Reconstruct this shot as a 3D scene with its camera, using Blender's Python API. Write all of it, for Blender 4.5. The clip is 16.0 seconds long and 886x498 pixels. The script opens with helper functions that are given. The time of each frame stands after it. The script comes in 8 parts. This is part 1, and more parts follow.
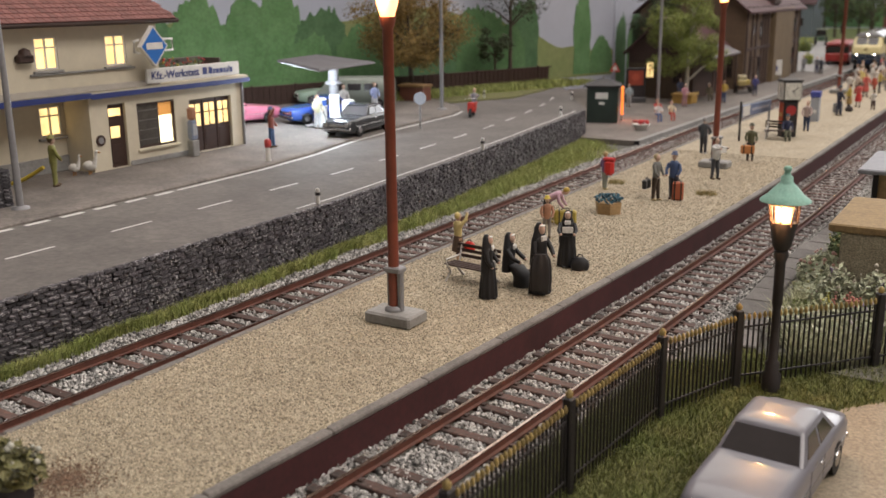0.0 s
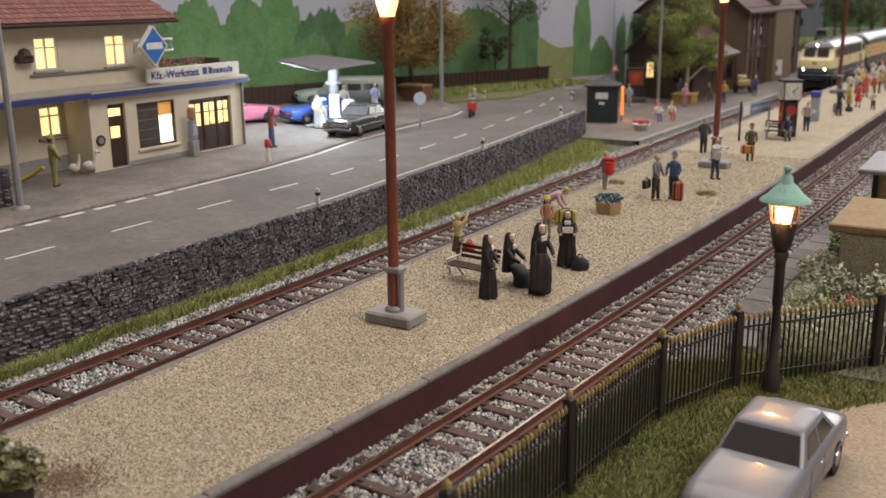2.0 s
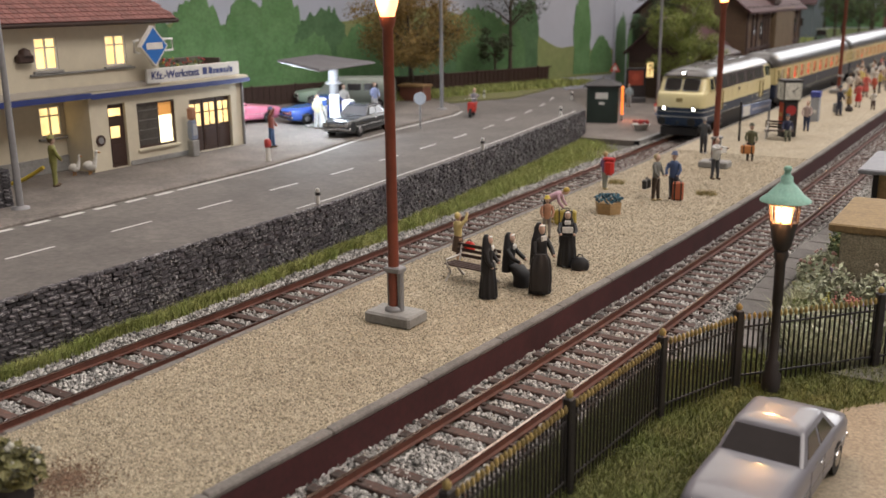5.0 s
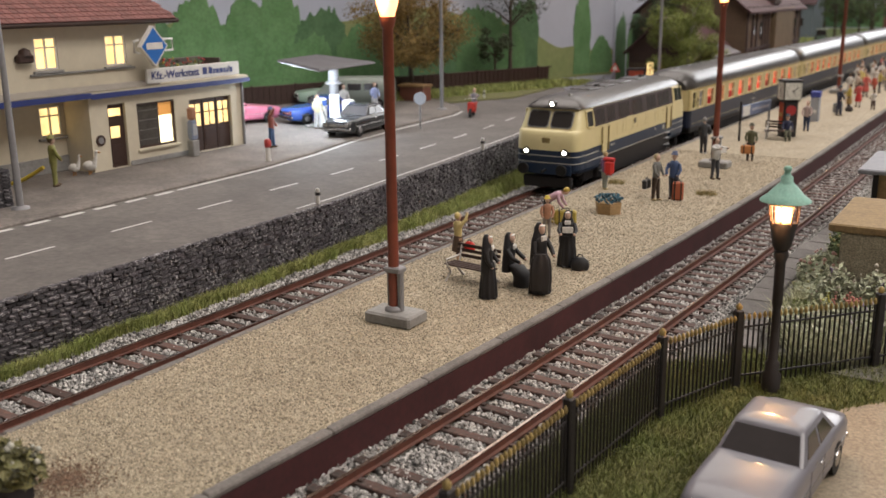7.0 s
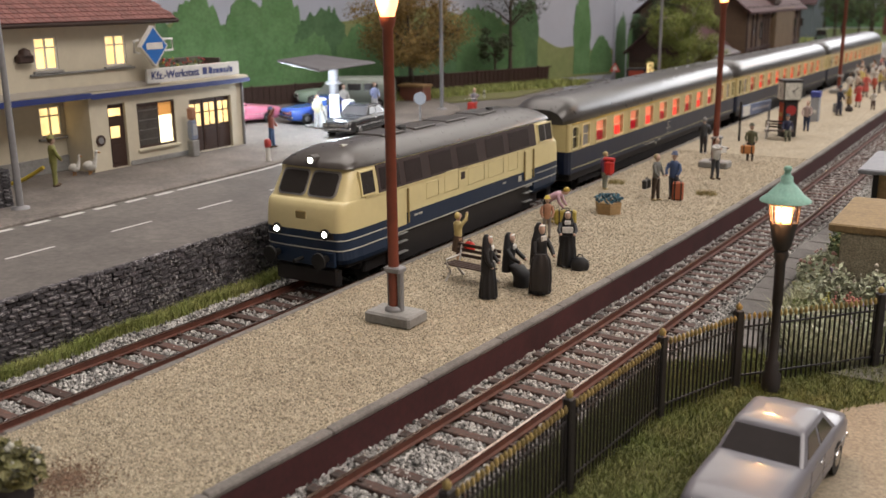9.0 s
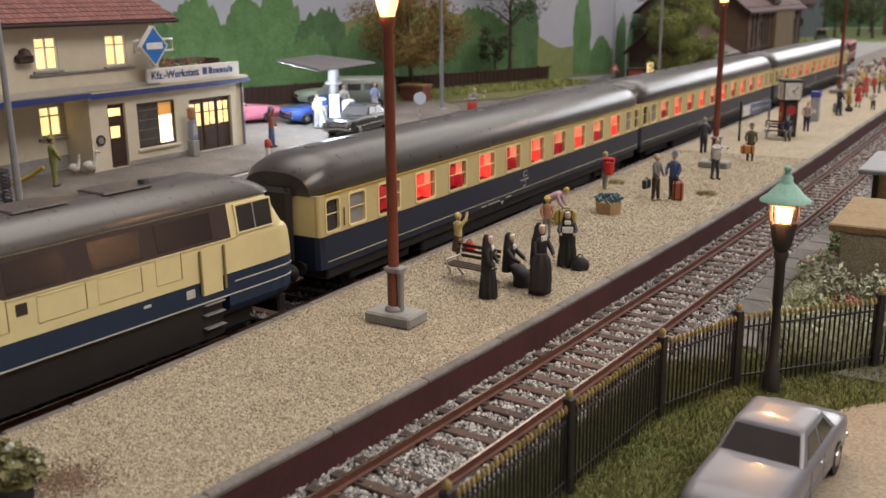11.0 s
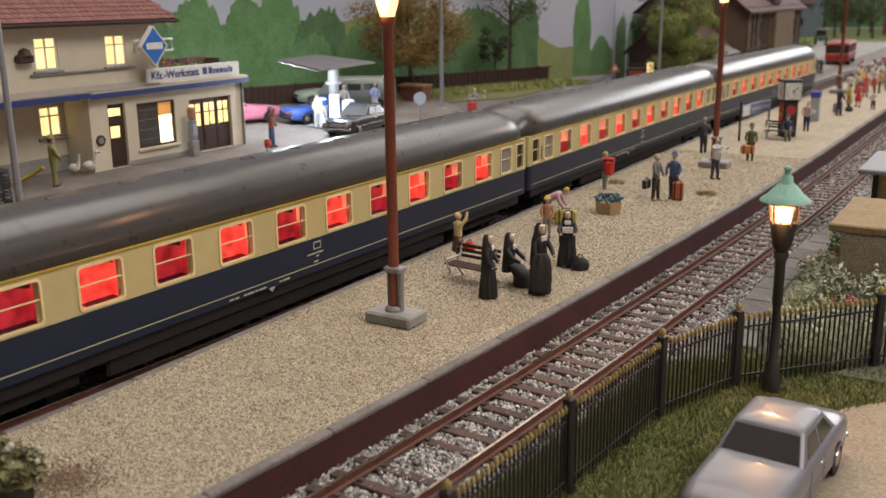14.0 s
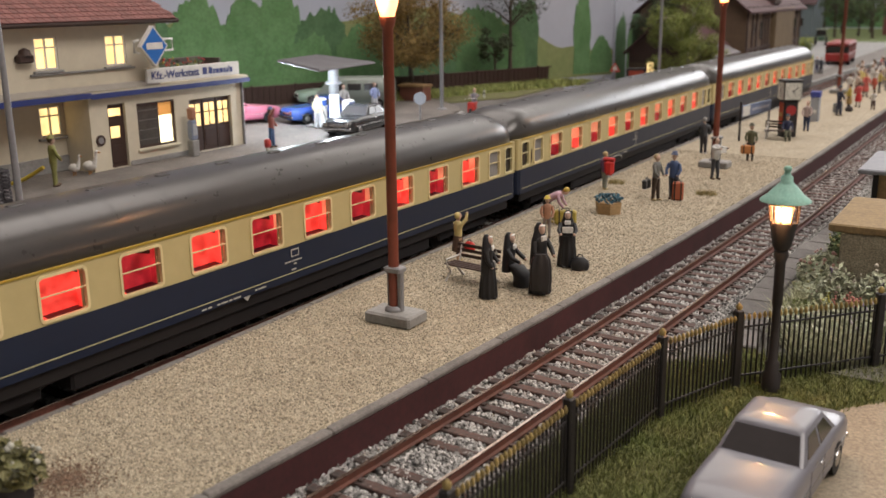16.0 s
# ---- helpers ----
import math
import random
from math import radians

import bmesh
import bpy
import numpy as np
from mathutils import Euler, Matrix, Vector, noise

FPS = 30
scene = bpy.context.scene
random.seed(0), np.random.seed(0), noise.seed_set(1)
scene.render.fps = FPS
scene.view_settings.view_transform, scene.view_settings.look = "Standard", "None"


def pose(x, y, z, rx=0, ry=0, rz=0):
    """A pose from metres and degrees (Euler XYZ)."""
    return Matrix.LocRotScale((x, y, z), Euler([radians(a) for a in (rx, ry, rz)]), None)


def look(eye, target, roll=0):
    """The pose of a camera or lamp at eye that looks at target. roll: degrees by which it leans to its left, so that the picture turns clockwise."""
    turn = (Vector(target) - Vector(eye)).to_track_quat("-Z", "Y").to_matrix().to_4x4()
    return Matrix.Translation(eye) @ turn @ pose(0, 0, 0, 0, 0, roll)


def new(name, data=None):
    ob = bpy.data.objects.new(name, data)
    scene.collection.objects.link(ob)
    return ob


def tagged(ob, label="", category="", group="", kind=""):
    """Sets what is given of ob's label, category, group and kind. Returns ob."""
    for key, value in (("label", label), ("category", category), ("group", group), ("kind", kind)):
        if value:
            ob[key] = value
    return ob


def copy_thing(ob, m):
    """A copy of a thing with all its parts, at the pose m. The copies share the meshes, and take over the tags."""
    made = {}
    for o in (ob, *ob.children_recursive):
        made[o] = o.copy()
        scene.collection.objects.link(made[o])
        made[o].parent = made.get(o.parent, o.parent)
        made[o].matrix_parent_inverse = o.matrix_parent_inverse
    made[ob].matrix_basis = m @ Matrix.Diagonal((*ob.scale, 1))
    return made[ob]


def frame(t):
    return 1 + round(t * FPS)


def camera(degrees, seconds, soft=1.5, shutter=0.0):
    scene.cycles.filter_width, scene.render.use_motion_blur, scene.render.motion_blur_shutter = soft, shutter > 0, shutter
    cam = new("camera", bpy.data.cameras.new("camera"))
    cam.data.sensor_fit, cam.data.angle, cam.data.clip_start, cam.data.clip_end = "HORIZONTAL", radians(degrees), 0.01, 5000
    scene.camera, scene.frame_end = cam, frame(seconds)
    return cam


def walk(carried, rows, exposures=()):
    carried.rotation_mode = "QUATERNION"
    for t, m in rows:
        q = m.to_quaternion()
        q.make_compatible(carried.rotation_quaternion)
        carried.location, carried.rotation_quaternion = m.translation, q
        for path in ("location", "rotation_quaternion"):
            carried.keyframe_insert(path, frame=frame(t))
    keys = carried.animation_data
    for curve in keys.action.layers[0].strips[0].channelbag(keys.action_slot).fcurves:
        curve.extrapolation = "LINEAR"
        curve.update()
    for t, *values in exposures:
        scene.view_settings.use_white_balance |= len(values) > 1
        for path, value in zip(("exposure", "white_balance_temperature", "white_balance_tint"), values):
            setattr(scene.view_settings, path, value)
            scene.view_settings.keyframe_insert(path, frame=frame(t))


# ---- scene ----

K = 1 / 87          # the layout is a 1:87 model: plan numbers are in full-size metres, K turns them into model metres

# camera: it stands still
cam = camera(49.115, 16.0, soft=1.5)
cam.data.dof.use_dof = True
cam.data.dof.focus_distance = 25.0 * K
cam.data.dof.aperture_fstop = 36.0
EYE = look((0, 0, 8.1625 * K), (-5.0229 * K, 8.2659 * K, 5.6238 * K), -0.643)
walk(cam, [(0.0, EYE), (16.0, EYE)], exposures=[(0.0, 0.04), (16.0, 0.04)])

# light: a dim hobby room with ceiling lights, a broad light added at the far end, and the layout's own small lamps
world = bpy.data.worlds.new("room_air")
scene.world = world
world.use_nodes = True
world.node_tree.nodes["Background"].inputs[0].default_value = (0.55, 0.6, 0.7, 1)
world.node_tree.nodes["Background"].inputs[1].default_value = 0.11


def area(name, x, y, z, sx, sy, watts, colour, target):
    d = bpy.data.lights.new(name, "AREA")
    d.shape, d.size, d.size_y, d.energy, d.color = "RECTANGLE", sx, sy, watts, colour
    o = new(name, d)
    o.matrix_world = look((x, y, z), target)
    return o


def bulb(name, x, y, z, watts, colour, radius=0.12):
    d = bpy.data.lights.new(name, "POINT")
    d.energy, d.color, d.shadow_soft_size = watts, colour, radius * K
    o = new(name, d)
    o.location = (x * K, y * K, z * K)
    return o


area("ceiling_light_lamp", 0.9, 0.25, 1.66, 1.3, 1.3, 46, (1.0, 0.905, 0.83), (0.2, 0.4, 0))
area("ceiling_light_lamp", -0.55, 0.9, 1.66, 1.5, 1.5, 27, (1.0, 0.91, 0.85), (-0.5, 0.9, 0))
area("ceiling_light_lamp", -0.35, 2.5, 1.66, 2.4, 1.3, 26, (1.0, 0.94, 0.88), (-0.3, 1.4, 0))
# added area light, no window built: gives the highlights on roofs and rails
area("far_end_light", 0.35, 3.6, 0.85, 1.5, 0.6, 18, (0.96, 0.97, 1.0), (-0.3, 0.6, 0.3))

# ---------------------------------------------------------------- mesh tools


class Mesh:
    """Collects vertices and faces in full-size metres."""

    def __init__(self):
        self.v, self.f, self.s, self.k, self.slot = [], [], [], [], 0

    def add(self, v, f, smooth=False):
        n = len(self.v)
        self.v += [tuple(a) for a in v]
        self.f += [tuple(i + n for i in q) for q in f]
        self.s += [smooth] * len(f)
        self.k += [self.slot] * len(f)
        return self

    def box(self, x0, x1, y0, y1, z0, z1, b=0.0, m=None):
        """A box, its edges chamfered by b."""
        b = min(b, (x1 - x0) * 0.45, (y1 - y0) * 0.45, (z1 - z0) * 0.45)
        if b <= 0:
            v = [(x, y, z) for z in (z0, z1) for y in (y0, y1) for x in (x0, x1)]
            f = [(0, 2, 3, 1), (4, 5, 7, 6), (0, 1, 5, 4), (2, 6, 7, 3), (0, 4, 6, 2), (1, 3, 7, 5)]
        else:
            def ring(z, d, c):
                X0, X1, Y0, Y1 = x0 + d, x1 - d, y0 + d, y1 - d
                return [(X0 + c, Y0, z), (X1 - c, Y0, z), (X1, Y0 + c, z), (X1, Y1 - c, z), (X1 - c, Y1, z), (X0 + c, Y1, z), (X0, Y1 - c, z), (X0, Y0 + c, z)]
            v = ring(z0, b, b) + ring(z0 + b, 0, b) + ring(z1 - b, 0, b) + ring(z1, b, b)
            f = [tuple(range(7, -1, -1)), tuple(range(24, 32))]
            for k in range(3):
                for i in range(8):
                    j = (i + 1) % 8
                    f.append((k * 8 + i, k * 8 + j, k * 8 + 8 + j, k * 8 + 8 + i))
        if m is not None:
            v = [tuple(m @ Vector(a)) for a in v]
        return self.add(v, f)

    def rings(self, rings, closed=True, cap0=True, cap1=True, smooth=True):
        """Skins a row of rings with the same number of points."""
        n = len(rings[0])
        v = [a for r in rings for a in r]
        f = []
        for k in range(len(rings) - 1):
            for i in range(n if closed else n - 1):
                j = (i + 1) % n
                f.append((k * n + i, k * n + j, (k + 1) * n + j, (k + 1) * n + i))
        self.add(v, f, smooth)
        for on, ring, turn in ((cap0, rings[0], -1), (cap1, rings[-1], 1)):
            if on:
                self.add(ring, [tuple(range(n))[::turn]])
        return self

    def tube(self, pts, radii, n=8, smooth=True):
        """A round bar along points."""
        if not isinstance(radii, (list, tuple)):
            radii = [radii] * len(pts)
        pts = [Vector(a) for a in pts]
        out = []
        for i, a in enumerate(pts):
            d = (pts[min(i + 1, len(pts) - 1)] - pts[max(i - 1, 0)]).normalized()
            q = d.to_track_quat("Z", "Y")
            out.append([tuple(a + q @ Vector((math.cos(2 * math.pi * k / n) * radii[i], math.sin(2 * math.pi * k / n) * radii[i], 0))) for k in range(n)])
        return self.rings(out, smooth=smooth)

    def turned(self, x, y, prof, n=12, smooth=True):
        """A lathe form about the upright at x, y: prof holds (radius, z)."""
        return self.rings([[(x + r * math.cos(2 * math.pi * k / n), y + r * math.sin(2 * math.pi * k / n), z) for k in range(n)] for r, z in prof], smooth=smooth)

    def ball(self, c, r, n=8, m=6):
        rx, ry, rz = r if isinstance(r, (list, tuple)) else (r, r, r)
        out = []
        for i in range(m + 1):
            a = math.pi * (0.03 + 0.94 * i / m)
            out.append([(c[0] + rx * math.sin(a) * math.cos(2 * math.pi * k / n), c[1] + ry * math.sin(a) * math.sin(2 * math.pi * k / n), c[2] - rz * math.cos(a)) for k in range(n)])
        return self.rings(out)

    def prism(self, prof, a, b, axis="y", smooth=False):
        """Extrudes a closed outline along an axis from a to b."""
        def at(p, t):
            return {"y": (p[0], t, p[1]), "x": (t, p[0], p[1]), "z": (p[0], p[1], t)}[axis]
        return self.rings([[at(p, a) for p in prof], [at(p, b) for p in prof]], smooth=smooth)

    def use(self, slot):
        """The material slot of what is added next."""
        self.slot = slot
        return self

    def moved(self, m):
        self.v = [tuple(m @ Vector(a)) for a in self.v]
        return self

    def data(self, name, *mats):
        me = bpy.data.meshes.new(name)
        me.from_pydata([(a[0] * K, a[1] * K, a[2] * K) for a in self.v], [], self.f)
        me.polygons.foreach_set("use_smooth", self.s)
        me.polygons.foreach_set("material_index", self.k)
        for m in mats:
            me.materials.append(m)
        bm = bmesh.new()
        bm.from_mesh(me)
        bmesh.ops.recalc_face_normals(bm, faces=bm.faces)
        bm.to_mesh(me)
        bm.free()
        me.update()
        return me


def at(x, y, z, rz=0, rx=0, ry=0):
    return pose(x * K, y * K, z * K, rx, ry, rz)


def part(name, mesh, material, parent=None, label="", m=None):
    """One mesh object under a thing or under a part."""
    ob = new(name, mesh.data(name, *(material if isinstance(material, tuple) else (material,))) if isinstance(mesh, Mesh) else mesh)
    if parent is not None:
        ob.parent = parent
    if m is not None:
        ob.matrix_basis = m
    if label:
        ob["label"] = label
    return ob


def piece(name, data, parent, m):
    ob = new(name, data)
    ob.parent = parent
    ob.matrix_basis = m
    return ob


def thing(name, m, label, category, group=""):
    ob = new(name)
    ob.empty_display_size = 0.01
    ob.matrix_basis = m
    return tagged(ob, label, category, group)


def solid(name, mesh, material, m, label, category, group="", kind=""):
    ob = new(name, mesh.data(name, *(material if isinstance(material, tuple) else (material,))))
    ob.matrix_basis = m
    return tagged(ob, label, category, group, kind)


def panel(mesh, y0, y1, z0, z1, holes, x0, x1):
    """A wall in the plane of x, one connected shell with openings (y0, y1, z0, z1)."""
    ys_ = sorted({y0, y1, *[h[0] for h in holes], *[h[1] for h in holes]})
    zs_ = sorted({z0, z1, *[h[2] for h in holes], *[h[3] for h in holes]})
    ny, nz = len(ys_), len(zs_)

    def full(i, j):
        if not (0 <= i < ny - 1 and 0 <= j < nz - 1):
            return False
        yc, zc = (ys_[i] + ys_[i + 1]) / 2, (zs_[j] + zs_[j + 1]) / 2
        return not any(h[0] < yc < h[1] and h[2] < zc < h[3] for h in holes)
    v = [(x, y, z) for x in (x0, x1) for z in zs_ for y in ys_]
    ix = lambda s, i, j: s * ny * nz + j * ny + i
    f = []
    for i in range(ny - 1):
        for j in range(nz - 1):
            if not full(i, j):
                continue
            for s in (0, 1):
                f.append((ix(s, i, j), ix(s, i + 1, j), ix(s, i + 1, j + 1), ix(s, i, j + 1)))
            for di, dj, a, b in ((-1, 0, (i, j), (i, j + 1)), (1, 0, (i + 1, j), (i + 1, j + 1)), (0, -1, (i, j), (i + 1, j)), (0, 1, (i, j + 1), (i + 1, j + 1))):
                if not full(i + di, j + dj):
                    f.append((ix(0, *a), ix(0, *b), ix(1, *b), ix(1, *a)))
    return mesh.add(v, f)


# ---------------------------------------------------------------- materials


def paint(name, colour, rough=0.6, metal=0.0, grain=0.0, size=0.3, bump=0.0, second=None, spread=0.5, dirt=0.0, island=0.0, obj=0.0, coat=0.0, chalk=None):
    """A surface: two scales of noise blend colour and second; grain changes value; size in full-size metres; bump is fine relief."""
    m = bpy.data.materials.new(name)
    m.use_nodes = True
    nt = m.node_tree
    N, L = nt.nodes, nt.links
    b = N["Principled BSDF"]
    b.inputs["Roughness"].default_value = rough
    b.inputs["Metallic"].default_value = metal
    b.inputs["Coat Weight"].default_value = coat
    tc = N.new("ShaderNodeTexCoord")

    def noise_at(s, detail=4.0):
        t = N.new("ShaderNodeTexNoise")
        t.inputs["Scale"].default_value = 1 / (s * K)
        t.inputs["Detail"].default_value = detail
        t.inputs["Roughness"].default_value = 0.65
        L.new(tc.outputs["Object"], t.inputs["Vector"])
        return t

    def mixed(kind, fac, a, c):
        x = N.new("ShaderNodeMix")
        x.data_type, x.blend_type = "RGBA", kind
        for sock, val in ((x.inputs[0], fac), (x.inputs[6], a), (x.inputs[7], c)):
            if hasattr(val, "links"):
                L.new(val, sock)
            elif isinstance(val, tuple):
                sock.default_value = (*val, 1)
            else:
                sock.default_value = val
        return x.outputs[2]

    def spreadramp(sock, lo, hi):
        r = N.new("ShaderNodeMapRange")
        r.inputs[1].default_value, r.inputs[2].default_value = lo, hi
        L.new(sock, r.inputs[0])
        return r.outputs[0]

    big, small = noise_at(size), noise_at(size * 0.13)
    second = second or tuple(c * 0.72 for c in colour)
    col = mixed("MIX", spreadramp(big.outputs[0], 0.5 - spread / 2, 0.5 + spread / 2), colour, second)
    if grain:
        g = spreadramp(small.outputs[0], 0.3, 0.7)
        v = N.new("ShaderNodeMapRange")
        v.inputs[3].default_value, v.inputs[4].default_value = 1 - grain, 1 + grain * 0.6
        L.new(g, v.inputs[0])
        h = N.new("ShaderNodeHueSaturation")
        L.new(v.outputs[0], h.inputs["Value"])
        L.new(col, h.inputs["Color"])
        col = h.outputs[0]
    if island or obj:
        src = N.new("ShaderNodeNewGeometry").outputs["Random Per Island"] if island else N.new("ShaderNodeObjectInfo").outputs["Random"]
        v = N.new("ShaderNodeMapRange")
        v.inputs[3].default_value, v.inputs[4].default_value = 1 - (island or obj), 1 + (island or obj)
        L.new(src, v.inputs[0])
        h = N.new("ShaderNodeHueSaturation")
        L.new(v.outputs[0], h.inputs["Value"])
        L.new(col, h.inputs["Color"])
        col = h.outputs[0]
    if dirt:
        d = noise_at(size * 2.7, 6)
        col = mixed("MULTIPLY", spreadramp(d.outputs[0], 0.45, 0.75), col, (1 - dirt, 1 - dirt, 1 - dirt))
    if chalk:
        # pale dry-brushed flecks on the raised grain
        ck_, cn_ = noise_at(size * 0.42, 5), noise_at(size * 3.0, 2)
        fl = N.new("ShaderNodeMath")
        fl.operation = "MULTIPLY"
        L.new(spreadramp(ck_.outputs[0], 0.51, 0.63), fl.inputs[0])
        L.new(spreadramp(N.new("ShaderNodeObjectInfo").outputs["Random"], 0.1, 0.7) if obj else spreadramp(cn_.outputs[0], 0.35, 0.6), fl.inputs[1])
        col = mixed("MIX", fl.outputs[0], col, chalk)
    L.new(col, b.inputs["Base Color"])
    rr = N.new("ShaderNodeMapRange")
    rr.inputs[3].default_value, rr.inputs[4].default_value = max(0.02, rough * 0.85), min(1, rough * 1.12)
    L.new(small.outputs[0], rr.inputs[0])
    L.new(rr.outputs[0], b.inputs["Roughness"])
    if bump:
        bp = N.new("ShaderNodeBump")
        bp.inputs["Strength"].default_value = 0.6
        bp.inputs["Distance"].default_value = bump * K
        L.new(small.outputs[0], bp.inputs["Height"])
        L.new(bp.outputs[0], b.inputs["Normal"])
    return m


def glow(name, colour, strength, vary=0.0, size=0.5):
    m = bpy.data.materials.new(name)
    m.use_nodes = True
    nt = m.node_tree
    b = nt.nodes["Principled BSDF"]
    b.inputs["Base Color"].default_value = (*[min(0.9, c) for c in colour], 1)
    b.inputs["Emission Color"].default_value = (*colour, 1)
    b.inputs["Emission Strength"].default_value = strength
    b.inputs["Roughness"].default_value = 0.4
    if vary:
        tc, t, r = nt.nodes.new("ShaderNodeTexCoord"), nt.nodes.new("ShaderNodeTexNoise"), nt.nodes.new("ShaderNodeMapRange")
        t.inputs["Scale"].default_value = 1 / (size * K)
        r.inputs[1].default_value, r.inputs[2].default_value = 0.3, 0.7
        r.inputs[3].default_value, r.inputs[4].default_value = strength * (1 - vary), strength * (1 + vary)
        nt.links.new(tc.outputs["Object"], t.inputs["Vector"])
        nt.links.new(t.outputs[0], r.inputs[0])
        nt.links.new(r.outputs[0], b.inputs["Emission Strength"])
    return m


def glass(name, colour=(0.8, 0.85, 0.85), rough=0.05):
    m = bpy.data.materials.new(name)
    m.use_nodes = True
    b = m.node_tree.nodes["Principled BSDF"]
    b.inputs["Base Color"].default_value = (*colour, 1)
    b.inputs["Roughness"].default_value = rough
    b.inputs["Transmission Weight"].default_value = 1.0
    b.inputs["IOR"].default_value = 1.1
    return m


SAND = paint("sand", (0.39, 0.338, 0.252), 0.9, grain=0.5, size=0.9, bump=0.05, second=(0.335, 0.28, 0.195), dirt=0.18)
SOIL = paint("soil", (0.16, 0.15, 0.13), 0.95, grain=0.5, size=1.0, bump=0.08, second=(0.10, 0.10, 0.09))
GRAVEL = paint("parking_gravel", (0.34, 0.285, 0.21), 0.95, grain=0.4, size=0.6, bump=0.06, second=(0.27, 0.22, 0.16))
STONE = paint("ballast_stone", (0.45, 0.44, 0.42), 0.85, grain=0.3, size=0.3, second=(0.24, 0.235, 0.23), island=0.8)
CONCRETE = paint("concrete", (0.30, 0.30, 0.29), 0.85, grain=0.2, size=0.8, bump=0.02, second=(0.24, 0.235, 0.23), dirt=0.25)
COPING = paint("coping_concrete", (0.20, 0.185, 0.17), 0.85, grain=0.3, size=0.6, bump=0.02, second=(0.145, 0.13, 0.12), dirt=0.35, obj=0.1)
OXIDE = paint("red_brown_edge", (0.075, 0.020, 0.022), 0.75, grain=0.3, size=0.9, second=(0.05, 0.014, 0.016), dirt=0.35)
RUST = paint("rusty_rail", (0.15, 0.055, 0.035), 0.65, grain=0.35, size=0.5, second=(0.08, 0.03, 0.022))
SHINE = paint("rail_head", (0.60, 0.50, 0.43), 0.2, 1.0, grain=0.2, size=1.2, second=(0.30, 0.21, 0.16))
SLEEPER = paint("sleeper", (0.062, 0.052, 0.048), 0.85, grain=0.5, size=0.7, second=(0.10, 0.052, 0.04), spread=0.3, obj=0.35)
ASPHALT = paint("asphalt", (0.112, 0.102, 0.095), 0.85, grain=0.3, size=1.5, bump=0.02, second=(0.148, 0.134, 0.124), dirt=0.35)
PAVE = paint("pavement", (0.215, 0.19, 0.17), 0.9, grain=0.35, size=1.2, bump=0.02, second=(0.135, 0.12, 0.11), dirt=0.4)
LINE = paint("road_line", (0.62, 0.61, 0.59), 0.8, grain=0.25, size=0.4, second=(0.45, 0.44, 0.43))
WALLSTONE = paint("retaining_wall_stone", (0.050, 0.046, 0.054), 0.75, grain=0.7, size=0.75, bump=0.06, second=(0.090, 0.083, 0.095), chalk=(0.40, 0.39, 0.40), obj=0.4)
MORTAR = paint("wall_joint", (0.022, 0.021, 0.025), 0.95, grain=0.3, size=0.5)
GRASS = paint("grass", (0.23, 0.30, 0.075), 0.8, grain=0.3, size=1.0, second=(0.38, 0.38, 0.15), island=0.5)
# darker copy of GRASS: the shade by the fence is put into its colour
SHADEDGRASS = paint("shaded_lawn_grass", (0.145, 0.185, 0.05), 0.8, grain=0.3, size=1.0, second=(0.22, 0.22, 0.085), island=0.5)
TURF = paint("turf", (0.13, 0.145, 0.045), 0.95, grain=0.5, size=0.8, bump=0.08, second=(0.16, 0.145, 0.06))

# ---------------------------------------------------------------- the two tracks' lines

AY = [-80, -30, 0, 5, 10, 15, 20, 30, 50, 60, 70, 86, 100, 110, 130, 160, 200, 260]
AX = [-29, -21.5, -18.4, -17.95, -17.6, -17.35, -17.25, -17.22, -17.25, -17.05, -16.7, -16.15, -15.65, -15.3, -14.2, -12.0, -8.0, 0]
BY = [-80, -30, 0, 8, 15, 20, 30, 40, 50, 60, 80, 110, 160, 260]
BX = [-19, -13.2, -9.94, -9.18, -8.6, -8.24, -7.67, -7.27, -7.06, -6.95, -6.6, -5.3, -1.5, 9]


def smooth_line(ys, xs):
    """A smooth line through plan points, as a table."""
    t = np.linspace(ys[0], ys[-1], 1361)
    v = np.interp(t, ys, xs)
    k = np.hanning(41)
    k /= k.sum()
    pad = np.concatenate([v[0] + (v[1] - v[0]) * np.arange(-20, 0), v, v[-1] + (v[-1] - v[-2]) * np.arange(1, 21)])
    return t, np.convolve(pad, k, "valid")


TA, TB = smooth_line(AY, AX), smooth_line(BY, BX)


def xa(y):
    return float(np.interp(y, *TA))


def xb(y):
    return float(np.interp(y, *TB))


def slope(fn, y):
    return (fn(y + 1) - fn(y - 1)) / 2


def ribbon(fn, ys, prof, smooth=False):
    """A strip along a line: prof holds (offset, z)."""
    return Mesh().rings([[(fn(y) + o, y, z) for o, z in prof] for y in ys], smooth=smooth)


def steps(a, b, d):
    n = max(1, int(round((b - a) / d)))
    return [a + (b - a) * i / n for i in range(n + 1)]

# ---------------------------------------------------------------- the setting

Z_PLAT, Z_ROAD, Z_HOME, Z_BED = 0.5, 1.45, 0.0, -0.3


def wall_x(y):
    return float(np.interp(y, [-40, 13, 20, 26, 34, 41, 50, 54], [-19.7, -19.75, -19.72, -19.75, -20.35, -21.05, -22.15, -22.7]))


def sheet(name, rows, thick, material, label, category, z):
    """A slab from rows of (y, x left, x right), its top at z."""
    m = Mesh().rings([[(a, y, z), (b, y, z), (b, y, z - thick), (a, y, z - thick)] for y, a, b in rows], smooth=False)
    return solid(name, m, material, at(0, 0, 0), label, category, kind="structure")


